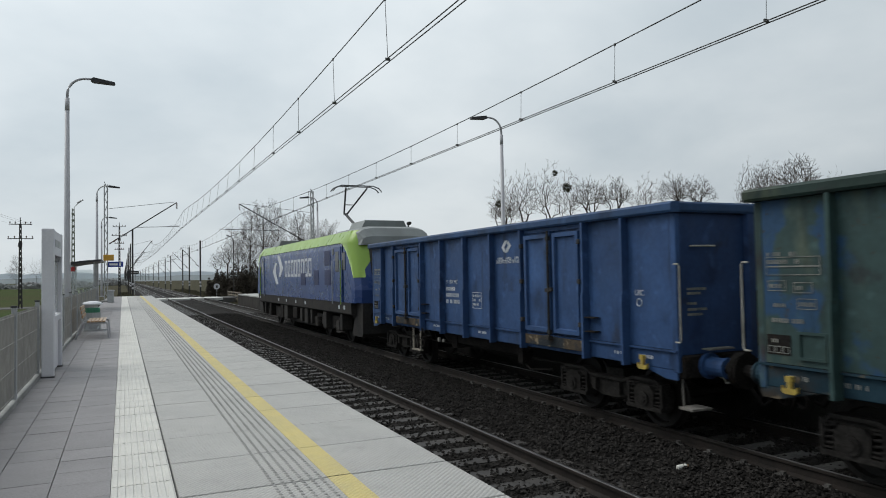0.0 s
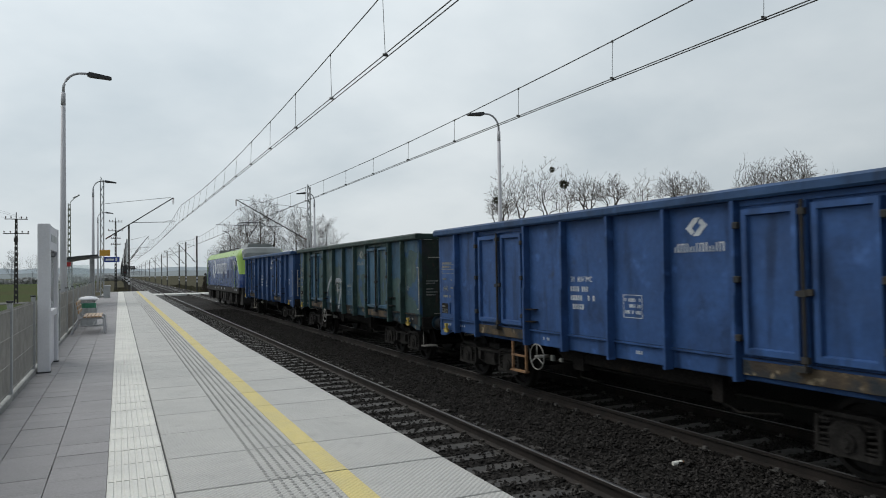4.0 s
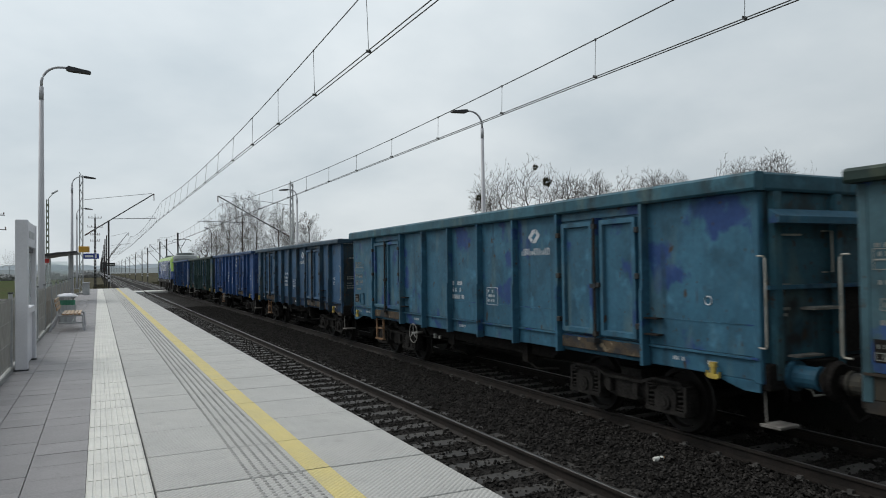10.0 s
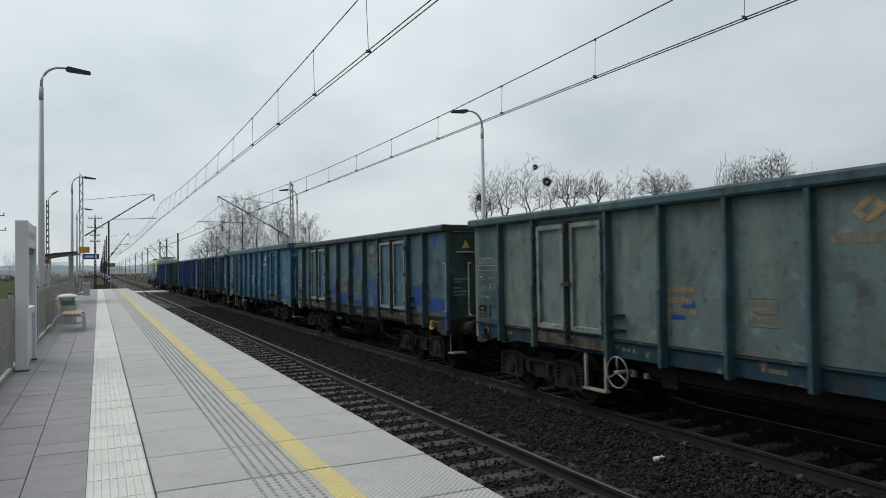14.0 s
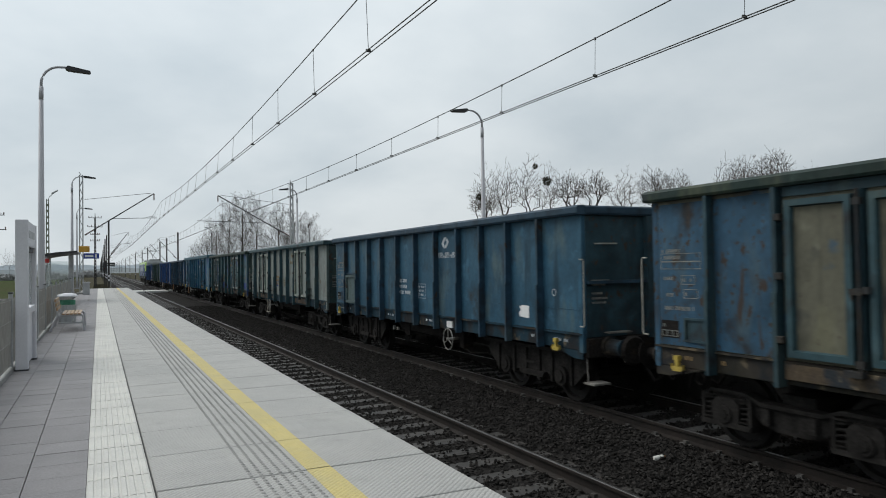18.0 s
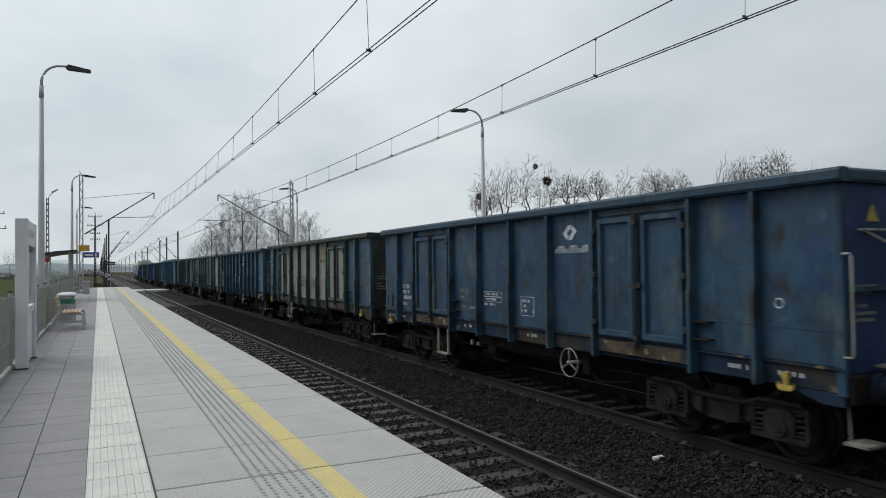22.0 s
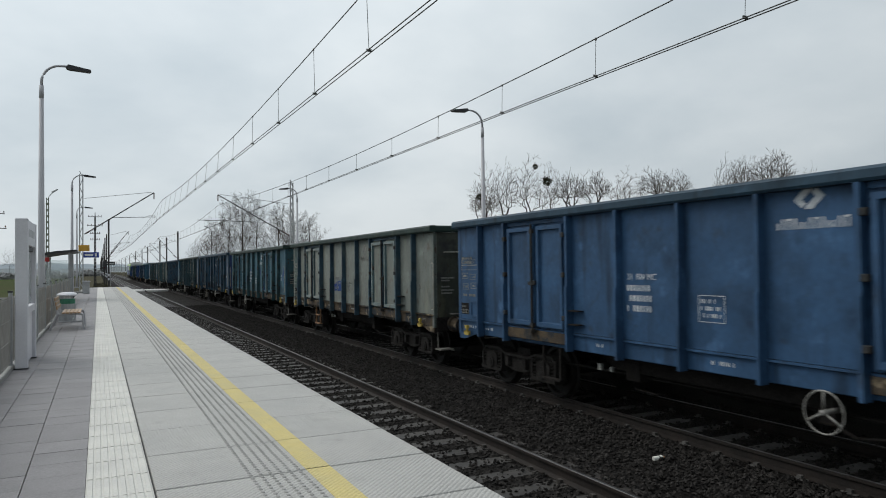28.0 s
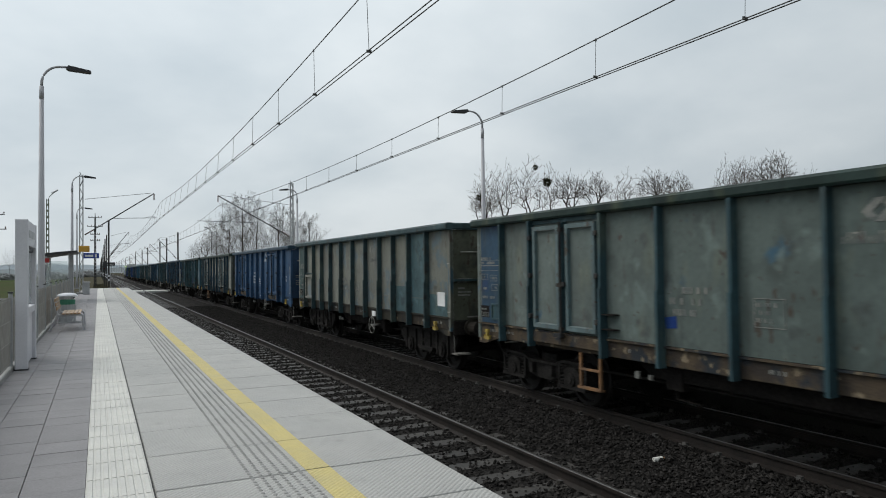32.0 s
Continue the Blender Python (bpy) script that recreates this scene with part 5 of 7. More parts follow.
        part("cooling_unit", ac, LGREY, lo)
        hn = B()
        tube(hn, [(0.85, s * 7.75, 3.93), (0.85, s * 7.75, 4.12)], 0.03, 8); tube(hn, [(0.85, s * 7.72, 4.14), (0.85, s * 7.9, 4.14)], 0.06, 10)
        part("horn", hn, LDARK, lo)
        for x in (-1, 1):
            y0, y1 = s * 6.62, s * 7.42
            dr = part("door", box(B(), min(x * 1.49, x * 1.515), max(x * 1.49, x * 1.515), min(y0, y1), max(y0, y1), 1.50, 3.36), LBLUE, lo)
            part("door_window", box(B(), min(x * 1.5, x * 1.522), max(x * 1.5, x * 1.522), min(y0, y1) + 0.18, max(y0, y1) - 0.18, 2.5, 3.2, 0.01), LGLASS, dr)
            for q in (y0 - s * 0.12, y1 + s * 0.12):
                part("handrail", tube(B(), [(x * 1.55, q, 1.4), (x * 1.55, q, 2.9)], 0.018, 6), LGREEN if q == y1 + s * 0.12 else GALV, lo)
            part("cab_window", box(B(), min(x * 1.49, x * 1.517), max(x * 1.49, x * 1.517), min(s * 7.62, s * 7.98), max(s * 7.62, s * 7.98), 2.55, 3.15, 0.01), LGLASS, lo)
            part("door_step", box(B(), min(x * 1.3, x * 1.5), max(x * 1.3, x * 1.5), s * 7.0 - 0.25, s * 7.0 + 0.25, 0.42, 0.46), LDARK, lo)
    # the green roof shoulder and the grey roof deck
    for s in (-1, 1):
        for a, b in ((-5.6, -2.2), (-2.18, 1.7), (1.72, 5.6), (5.62, 8.05), (-8.05, -5.62)):
            part("roof_shoulder", prism(B(), [(s * 1.50, 3.47), (s * 1.28, 3.86), (s * 1.18, 3.86), (s * 1.18, 3.47)], "y", a, b), LGREEN, lo, "lime-green sloping roof shoulder")
    part("roof", box(B(), -1.17, 1.17, -5.59, 5.59, 3.51, 3.78), LGREY, lo)
    eq = B()
    for y in (-3.2, -0.6, 0.9, 3.4):
        box(eq, -0.5, 0.5, y - 0.35, y + 0.35, 3.78, 4.0, 0.03)
    part("roof_box", eq, LGREY, lo)
    for y in (-4.6, -4.0, 4.0, 4.6):
        for x in (-0.45, 0.45):
            ins = B()
            for k in range(4):
                tube(ins, [(x, y, 3.79 + 0.06 * k), (x, y, 3.83 + 0.06 * k)], 0.07, 10)
            part("insulator", ins, INSU, lo)
    part("roof_cable", tube(B(), [(0.3, -4.6, 4.1), (0.3, 0, 4.12), (0.3, 4.6, 4.1)], 0.02, 6), DARKS, lo)
    # raised rear pantograph, knee towards the front
    pf = B()
    for x in (-0.45, 0.45):
        tube(pf, [(x, -5.1, 4.06), (x, -3.6, 4.06)], 0.03, 6)
    tube(pf, [(-0.45, -4.9, 4.06), (0.45, -4.9, 4.06)], 0.035, 6); tube(pf, [(-0.45, -3.7, 4.06), (0.45, -3.7, 4.06)], 0.03, 6)
    pan = part("pantograph", pf, DARKS, lo, "raised dark steel pantograph")
    part("lower_arm", tube(B(), [(0, -4.85, 4.1), (0, -3.05, 4.85)], 0.055, 8), DARKS, pan)
    up = B()
    tube(up, [(0.06, -3.05, 4.85), (0.42, -4.55, 5.72)], 0.034, 6); tube(up, [(-0.06, -3.05, 4.85), (-0.42, -4.55, 5.72)], 0.034, 6)
    tube(up, [(0.2, -3.6, 5.17), (-0.2, -3.6, 5.17)], 0.018, 6)
    part("upper_arm", up, DARKS, pan)
    hd = B()
    for y in (-4.72, -4.36):
        tube(hd, [(-0.97, y, 5.58), (-0.85, y, 5.72), (-0.62, y, 5.80), (0.62, y, 5.80), (0.85, y, 5.72), (0.97, y, 5.58)], 0.022, 6)
    for x in (-0.5, 0.5):
        tube(hd, [(x, -4.72, 5.78), (x, -4.36, 5.78)], 0.02, 6)
    part("collector_head", hd, DARKS, pan)
    # side grilles and plain emblem
    for y0, y1, z0, z1 in ((-6.15, -5.35, 2.74, 3.28), (-6.15, -5.35, 2.03, 2.60), (-4.5, -3.75, 2.03, 2.60), (-2.4, -1.6, 2.0, 2.5)):
        g = part("grille", box(B(), -1.512, -1.495, y0, y1, z0, z1, 0.01), LNAVY, lo, "navy ventilation grille")
        for k in range(5):
            part("slat", box(B(), -1.522, -1.513, y0 + 0.04, y1 - 0.04, z0 + 0.06 + k * (z1 - z0 - 0.1) / 5, z0 + 0.09 + k * (z1 - z0 - 0.1) / 5), LNAVY, g)
    for y in (7.2, -6.55):
        mk = B()
        tube(mk, [(-1.505, y, 3.2), (-1.53, y, 3.2)], 0.12, 16)
        part("round_vent", mk, LGLASS, lo)
    em = B()
    prism(em, [(4.35, 2.62), (3.55, 2.02), (3.05, 2.02), (3.55, 2.52), (3.62, 2.75), (3.35, 3.02), (3.75, 3.05)], "x", -1.506, -1.502)
    prism(em, [(1.95, 2.78), (2.75, 3.38), (3.25, 3.38), (2.75, 2.88), (2.68, 2.65), (2.95, 2.38), (2.55, 2.35)], "x", -1.506, -1.502)
    part("emblem", em, WHITEL, lo, "white hooked emblem")
    yy = 1.55
    for k in range(8):
        blk = B()
        outline(blk, yy, 2.36, 0.48, 0.72, 0.11, -1.50)
        part("emblem_block", blk, WHITEL, lo)
        yy -= 0.635
    # underframe, bogies
    part("side_beam", prism(B(), [(-1.40, 1.06), (-1.475, 1.12), (-1.485, 1.475), (1.485, 1.475), (1.475, 1.12), (1.40, 1.06)], "y", -8.49, 8.49), LDARK, lo, "black lower side beam")
    part("transformer_tank", box(B(), -1.05, 1.05, -2.5, 2.5, 0.32, 1.05, 0.05), LDARK, lo)
    for y in (2.7, -2.95, 6.9, -7.15):
        part("sand_box", box(B(), -1.40, -1.02, y, y + 0.25, 0.50, 1.05, 0.02), LDARK, lo)
    rng = random.Random(4)
    for k in (1, 4, 5, 6, 8, 9, 12):
        y = -6.2 + 0.95 * k
        part("equipment_box", box(B(), -1.44, -1.0, y, y + rng.uniform(0.35, 0.8), rng.uniform(0.45, 0.6), 1.055, 0.02), LDARK if k % 3 else UNDER, lo)
    sm = B()
    for y in (7.9, 3.0, 1.3, -0.6, -2.3, -7.2, -7.8):
        box(sm, -1.492, -1.480, y, y + 0.16, 1.24, 1.37)
    tagged(part("small_plates", sm, WHITEM, lo), kind="stuff")
    for y in (4.75, -4.75):
        b = part("bogie", box(B(), -0.9, 0.9, y - 0.4, y + 0.4, 0.5, 0.9), LBOG, lo, "dark locomotive bogie")
        for s in (-1, 1):
            part("side_frame", prism(B(), [(y - 2.0, 0.62), (y - 1.9, 0.92), (y + 1.9, 0.92), (y + 2.0, 0.62), (y + 1.0, 0.55), (y + 0.5, 0.42), (y - 0.5, 0.42), (y - 1.0, 0.55)], "x", s * 1.12 - 0.08, s * 1.12 + 0.08), LBOG, b)
            for q in (-1.5, 1.5):
                part("axle_box", box(B(), s * 1.16 - 0.14, s * 1.16 + 0.14, y + q - 0.22, y + q + 0.22, 0.4, 0.8, 0.04), LBOG, b)
                for k in (-0.38, 0.38):
                    part("spring", SPRING, BOGIE, b, at=(s * 1.2, y + q + k, 0.12))
        for q in (-1.5, 1.5):
            w = part("wheelset", LWHEEL, TREAD, b, "large driven steel wheels", at=(0, y + q, 0.61))
            ROLLING.append((w, Matrix.Translation((0, y + q, 0.61)), 0.61))
    return lo


WHITEL = mat("white_emblem_paint", (0.58, 0.59, 0.62), None, 2, 0.4, fine=0.03)
LWHEEL = wheelset_mesh(0.61)
TRAIN.append((locomotive(), -10.31))


# ---- overhead line ----
def masts_and_wires():
    def mast(x, h, side, label, dark=False):
        mt = GALV if not dark else MASTD
        m = thing("catenary_mast", label, "catenary mast", "masts of the overhead line")
        if dark:
            part("column", prism(B(), [(-0.11, -0.11), (0.11, -0.11), (0.11, 0.11), (-0.11, 0.11)], "z", GROUND - 0.1, h), mt, m)
            for z in (0.2, 0.75):
                part("warning_band", prism(B(), [(-0.118, -0.118), (0.118, -0.118), (0.118, 0.118), (-0.118, 0.118)], "z", z, z + 0.3), WHITEP, m)
        else:
            for s in (-1, 1):
                part("channel", box(B(), s * 0.10 - 0.035, s * 0.10 + 0.035, -0.09, 0.09, -0.06, h), mt, m)
            for k in range(int(h / 0.55)):
                bm = B()
                z = 0.3 + 0.55 * k
                d = 0.10 if k % 2 else -0.10
                for y in (-0.09, 0.09):
                    tube(bm, [(-d, y, z), (d, y, z + 0.5)], 0.022, 4)
                part("lacing", bm, mt, m)
            part("footing", box(B(), -0.3, 0.3, -0.3, 0.3, -1.5, 0.12, 0.03), CONC, m)
        return m

    def arm(parent, z, side, reach, zc, out=0.15):
        """Inclined tube with stay, registration arm and insulators; side: +1 reaches to +x."""
        tip = side * reach
        part("bracket_tube", tube(B(), [(side * 0.2, 0, z), (tip, 0, z + 3.05)], 0.04, 8), DARKS, parent, "dark inclined bracket tube")
        part("stay", tube(B(), [(side * 0.2, 0, z + 2.5), (tip - side * 0.15, 0, z + 3.08)], 0.016, 6), DARKS, parent)
        f = (zc + 0.02 - z) / 3.05
        part("registration_tube", tube(B(), [(side * (0.2 + f * (reach - 0.2)), 0, zc + 0.02), (tip + side * out, 0, zc + 0.12)], 0.022, 6), DARKS, parent)
        part("steady_arm", tube(B(), [(tip + side * 0.1, 0, zc + 0.2), (tip - side * 0.3, 0, zc + 0.22), (tip - side * 0.75, 0, zc + 0.02)], 0.012, 6), GALV, parent)
        for a, b in (((side * 0.25, z + 0.03), (side * 0.75, z + 0.36)), ((tip, z + 3.0), (tip, z + 2.55))):
            ins = B()
            for k in range(6):
                p = [a[0] + (b[0] - a[0]) * k / 6, 0, a[1] + (b[1] - a[1]) * k / 6]
                q = [a[0] + (b[0] - a[0]) * (k + 0.5) / 6, 0, a[1] + (b[1] - a[1]) * (k + 0.5) / 6]
                tube(ins, [p, q], 0.06, 8)
            part("insulator", ins, INSU, parent)

    a = mast(0, 8.3, 1, "grey lattice catenary mast standing behind the platform")
    arm(a, 4.1, 1, 4.7, CZ_NEAR)
    a.matrix_basis = Matrix.Translation((-1.08, 55, 0))
    b = mast(0, 8.3, -1, "grey lattice catenary mast behind the opposite platform")
    arm(b, 4.1, -1, 5.6, CZ_FAR + 0.1, 1.5)
    b.matrix_basis = Matrix.Translation((13.7, 55, 0))
    r = mast(0, 7.5, -1, "dark concrete catenary mast with white bands", True)
    arm(r, 3.4, -1, 2.9, CZ_FAR)
    r.matrix_basis = Matrix.Translation((11.15, 117, 0))
    for y in (139, 155, 195, 221, 262, 310, 363, 420, 473, 535, 600, 670, 750):
        copy_thing(r, Matrix.Translation((11.3, y, 0)))
    l = mast(0, 8.6, 1, "dark concrete catenary mast beside the near track", True)
    arm(l, 3.9, 1, 2.5, CZ_NEAR)
    l.matrix_basis = Matrix.Translation((1.4, 151, 0))
    for y in (107, 170, 207, 263, 325, 385, 445, 510, 580, 660):
        copy_thing(l, Matrix.Translation((1.25, y, 0)))

    sup = [55 + 57 * k for k in range(14)]

    def stag(y, x):
        """The contact wire's zigzag over the track."""
        if x > 6:
            return x
        u = (y + 2) / 57
        k = math.floor(u)
        a, b = (0.12, -0.2) if k % 2 == 0 else (-0.2, 0.12)
        return x + a + (b - a) * (u - k)

    def messenger(y, low, mid):
        """The carrying wire hangs slack from support to support, lowest at mid in the first span."""
        sag = 0.0009
        if y <= 55:
            return low + sag * (y - mid) ** 2
        top = low + sag * (55 - mid) ** 2
        return top - sag * (28.5 ** 2 - ((y - 55) % 57 - 28.5) ** 2)

    for name, x, zc, low, mid, first, gap in (("near", NEAR, CZ_NEAR, 6.05, 29, 4.7, 3.32), ("far", FAR + 0.05, CZ_FAR, 5.56, 23, 3.6, 3.35)):
        w = thing("overhead_wire", "dark contact and carrying wires over the %s track" % name, "overhead wire", "overhead wires of both tracks")
        for s in (-0.045, 0.045):
            part("contact_wire", tube(B(), [(stag(y, x) + s, y, zc) for y in [-59, -2] + sup], 0.0095, 6), WIRE, w)
        part("carrying_wire", tube(B(), [(x, y, messenger(y, low, mid)) for y in np.arange(-24, 850, 4.0).tolist()], 0.011, 6), WIRE, w)
        y = first
        while y < 170:
            bm = B()
            zt = messenger(y, low, mid)
            tube(bm, [(x, y, zt), (stag(y, x), y + 0.03, zc + 0.04)], 0.0055, 4)
            box(bm, x - 0.012, x + 0.012, y - 0.015, y + 0.015, zt - 0.03, zt + 0.02)
            box(bm, stag(y, x) - 0.045, stag(y, x) + 0.045, y + 0.02, y + 0.04, zc - 0.003, zc + 0.045)
            part("dropper", bm, WIRE, w)
            y += gap


CZ_NEAR, CZ_FAR = 5.27, 5.0
MASTD = mat("dark_weathered_mast", (0.055, 0.052, 0.05), (0.04, 0.038, 0.037), 2, 0.8, fine=0.2)
masts_and_wires()


# ---- platform furniture ----
def platform_lamp(x, y, side, label, up=0.0):
    m = thing("platform_lamp", label, "lamp post", "platform lamp posts", at=(x, y, -0.05 + up))
    part("pole", tube(B(), [(0, 0, -up), (0, 0, 1.2), (0, 0, 6.6)], 0.135, 14, 0.064), LAMPP, m, smooth=True)
    part("pole_sleeve", tube(B(), [(0, 0, 6.6), (0, 0, 7.0)], 0.066, 12), LAMPP, m, smooth=True)
    part("base_plate", box(B(), -0.2, 0.2, -0.2, 0.2, -up, 0.05 - up, 0.01), LAMPP, m)
    part("service_hatch", box(B(), -0.05, 0.05, -0.125, -0.1, 0.7, 1.1, 0.006), LAMPP, m)
    pts = [(0, 0, 6.98)] + [(side * 0.52 * (1 - math.cos(a)), 0, 7.1 + 0.55 * math.sin(a)) for a in [0.16 * k for k in range(1, 10)]] + [(side * 0.72, 0, 7.66)]
    part("arm", tube(B(), pts, 0.042, 10, 0.034), LAMPP, m, smooth=True)
    h = B()
    prism(h, [(side * 0.66, 7.60), (side * 0.74, 7.56), (side * 1.32, 7.53), (side * 1.36, 7.56), (side * 1.34, 7.60), (side * 0.72, 7.70)], "y", -0.12, 0.12)
    part("lamp_head", h, DARKS, m, "flat dark lamp head")


platform_lamp(-1.56, 24.5, 1, "pale grey lamp post with a curved arm behind the fence", 0.27)
platform_lamp(-1.50, 50.0, 1, "pale grey lamp post beside the platform shelter")
platform_lamp(-1.85, 75.0, 1, "pale grey lamp post past the platform's end")
platform_lamp(13.84, 24.5, -1, "pale grey lamp post on the opposite platform", 0.13)
platform_lamp(13.62, 53.0, -1, "pale grey lamp post beside the opposite mast")


def fence():
    y0 = 10.36 - 2.63 * 5
    bar = B()
    for k in range(103):
        y = 0.03 + k * 2.55 / 102
        tube(bar, [(0, y, 0.10), (0, y, 1.15)], 0.0056, 4, cap=False)
    for k in range(4):
        z = 0.13 + k * 0.33
        for x in (-0.008, 0.008):
            tube(bar, [(x, 0.02, z), (x, 2.6, z)], 0.0042, 4, cap=False)
    panel = mesh(bar, "mesh_panel", MESHG)
    post = mesh(box(B(), -0.03, 0.03, -0.04, 0.04, -0.08, 1.22, 0.006), "post", GALV)
    cap = mesh(box(B(), -0.036, 0.036, -0.048, 0.048, 1.222, 1.245), "cap", DARKS)
    kerb = mesh(box(B(), -0.04, 0.04, 0.0, 2.62, -0.1, 0.07, 0.008), "kerb", CONC)
    for k in range(17):
        f = thing("fence_panel", "grey steel mesh fence panel with dark-capped post", "fence", "fence along the platform", at=(FENCE, y0 + 2.63 * k, 0))
        p = part("post", post, GALV, f, "galvanised post")
        part("cap", cap, DARKS, p)
        if k < 16:
            tagged(part("mesh_panel", panel, MESHG, f, at=(0, 0.02, 0)), kind="stuff")
            part("kerb", kerb, CONC, f, at=(0.0, 0.005, 0))


fence()


def info_board():
    b = thing("information_board", "white information board with a glazed timetable case", "notice board", at=(-1.1, 12.95, 0))
    for y in (0, 1.6):
        part("pillar", box(B(), -0.09, 0.09, y, y + 0.14, -0.002, 2.4, 0.012), WHITEP, b, "white painted pillar")
        part("foot_plate", box(B(), -0.10, 0.10, y - 0.02, y + 0.16, -0.001, 0.02), DARKS, b)
    part("header", box(B(), -0.07, 0.082, 0.142, 1.598, 1.98, 2.39, 0.01), WHITEP, b, "white header panel")
    part("header_lettering", box(B(), 0.083, 0.086, 0.3, 1.35, 2.12, 2.24), GALV, b)
    part("case_frame", box(B(), -0.05, 0.05, 0.142, 1.598, 1.90, 1.97, 0.005), DARKS, b)
    part("case_bottom", box(B(), -0.06, 0.075, 0.142, 1.598, 0.86, 0.98, 0.01), WHITEP, b)
    for y in (0.16, 0.86, 1.56):
        part("mullion", box(B(), -0.012, 0.022, y - 0.015, y + 0.015, 0.985, 1.895), GALV, b)
    for y0, y1 in ((0.185, 0.835), (0.885, 1.535)):
        g = part("pane", box(B(), 0.012, 0.018, y0, y1, 0.99, 1.89), GLASSP, b, "clear glass pane")
        g.visible_shadow = False
    part("poster", box(B(), -0.004, 0.004, 0.95, 1.45, 1.15, 1.8), PAPER, b, "pale timetable sheet")
    part("lower_panel", box(B(), -0.03, 0.03, 0.9, 1.598, 0.03, 0.855, 0.006), WHITEP, b)


GLASSP = glassy("clear_glass", (0.85, 0.9, 0.9), 0.03, 0.9)
info_board()

WOOD = mat("orange_brown_wood_slat", (0.40, 0.26, 0.14), (0.31, 0.20, 0.11), 6, 0.38, fine=0.15, stretch=(8, 1, 8))
BINGREEN = mat("green_bin_paint", (0.06, 0.24, 0.15), (0.05, 0.19, 0.12), 3, 0.5, fine=0.08)


def bench():
    b = thing("bench", "steel platform bench with orange-brown wooden slats", "bench", at=(-0.85, 20.9, 0))
    for y in (0.1, 1.75):
        fr = B()
        tube(fr, [(-0.30, y, 0.0), (-0.12, y, 0.42), (-0.20, y, 0.86)], 0.028, 8)
        tube(fr, [(0.50, y, 0.0), (0.47, y, 0.40), (0.44, y, 0.41)], 0.028, 8)
        tube(fr, [(-0.12, y, 0.41), (0.46, y, 0.41)], 0.025, 8)
        part("leg_frame", fr, LAMPP, b, "splayed steel leg frame")
    for k in range(5):
        part("seat_slat", box(B(), -0.02 + 0.092 * k, 0.055 + 0.092 * k, 0.0, 1.85, 0.43, 0.465, 0.006), WOOD, b)
    for k in range(3):
        x = -0.145 - 0.022 * k
        part("back_slat", box(B(), x, x + 0.03, 0.0, 1.85, 0.54 + 0.11 * k, 0.63 + 0.11 * k, 0.006), WOOD, b)
    part("cross_bar", tube(B(), [(0.2, 0.1, 0.2), (0.2, 1.75, 0.2)], 0.02, 8), GALV, b)
    part("under_bar", tube(B(), [(-0.1, 0.1, 0.22), (0.46, 0.1, 0.22)], 0.018, 8), GALV, b)


bench()


def bin_():
    b = thing("litter_bin", "green litter bin with pale domed lid and grey shell", "litter bin", at=(-0.86, 24.4, 0))
    part("shell", prism(B(), [(0.24 * math.cos(a), 0.24 * math.sin(a)) for a in [2 * math.pi * k / 16 for k in range(16)]], "z", 0.0, 0.55), GALV, b, smooth=False)
    part("liner", prism(B(), [(0.215 * math.cos(a), 0.215 * math.sin(a)) for a in [2 * math.pi * k / 16 for k in range(16)]], "z", 0.552, 0.70), BINGREEN, b, "green bin body")
    for k in range(4):
        a = math.pi / 4 + k * math.pi / 2
        part("strut", tube(B(), [(0.2 * math.cos(a), 0.2 * math.sin(a), 0.55), (0.2 * math.cos(a), 0.2 * math.sin(a), 0.82)], 0.012, 6), GALV, b)
    lid = B()
    rings = [(0.29, 0.80), (0.29, 0.83), (0.22, 0.88), (0.08, 0.905)]
    vs = [[lid.verts.new((r * math.cos(2 * math.pi * j / 18), r * math.sin(2 * math.pi * j / 18), z)) for j in range(18)] for r, z in rings]
    for p, q in zip(vs, vs[1:]):
        for j in range(18):
            lid.faces.new((p[j], p[(j + 1) % 18], q[(j + 1) % 18], q[j]))
    lid.faces.new(vs[-1]); lid.faces.new(vs[0][::-1])
    part("lid", lid, WHITEP, b, "pale domed lid")


bin_()


def shelter():
    s = thing("platform_shelter", "glazed platform shelter with a dark sloping roof", "shelter", at=(-2.5, 40.5, 0))
    part("floor_slab", box(B(), 0.0, 1.2, 0, 5.0, -1.4, -0.01), CONC, s)
    part("roof", prism(B(), [(-0.1, 2.32), (0.6, 2.45), (1.5, 2.55), (1.5, 2.63), (0.6, 2.56), (-0.1, 2.45)], "y", -0.2, 5.2), DARKS, s, "dark curved roof")
    for x in (0.05, 1.15):
        for y in (0.1, 2.5, 4.9):
            part("post", box(B(), x - 0.035, x + 0.035, y - 0.035, y + 0.035, -0.008, 2.33 if x < 0.5 else 2.49), GALV, s)
    for y in (0.16, 2.56):
        g = part("glass_wall", box(B(), 0.03, 0.042, y, y + 2.28, 0.2, 2.1), GLASSP, s)
        g.visible_shadow = False
    g = part("glass_end", box(B(), 0.12, 1.08, 0.09, 0.102, 0.2, 2.1), GLASSP, s)
    g.visible_shadow = False
    part("seat", box(B(), 0.2, 0.6, 0.6, 4.4, 0.42, 0.46, 0.01), WOOD, s)
    for y in (0.9, 4.1):
        part("seat_leg", box(B(), 0.37, 0.43, y - 0.03, y + 0.03, -0.008, 0.418), GALV, s)


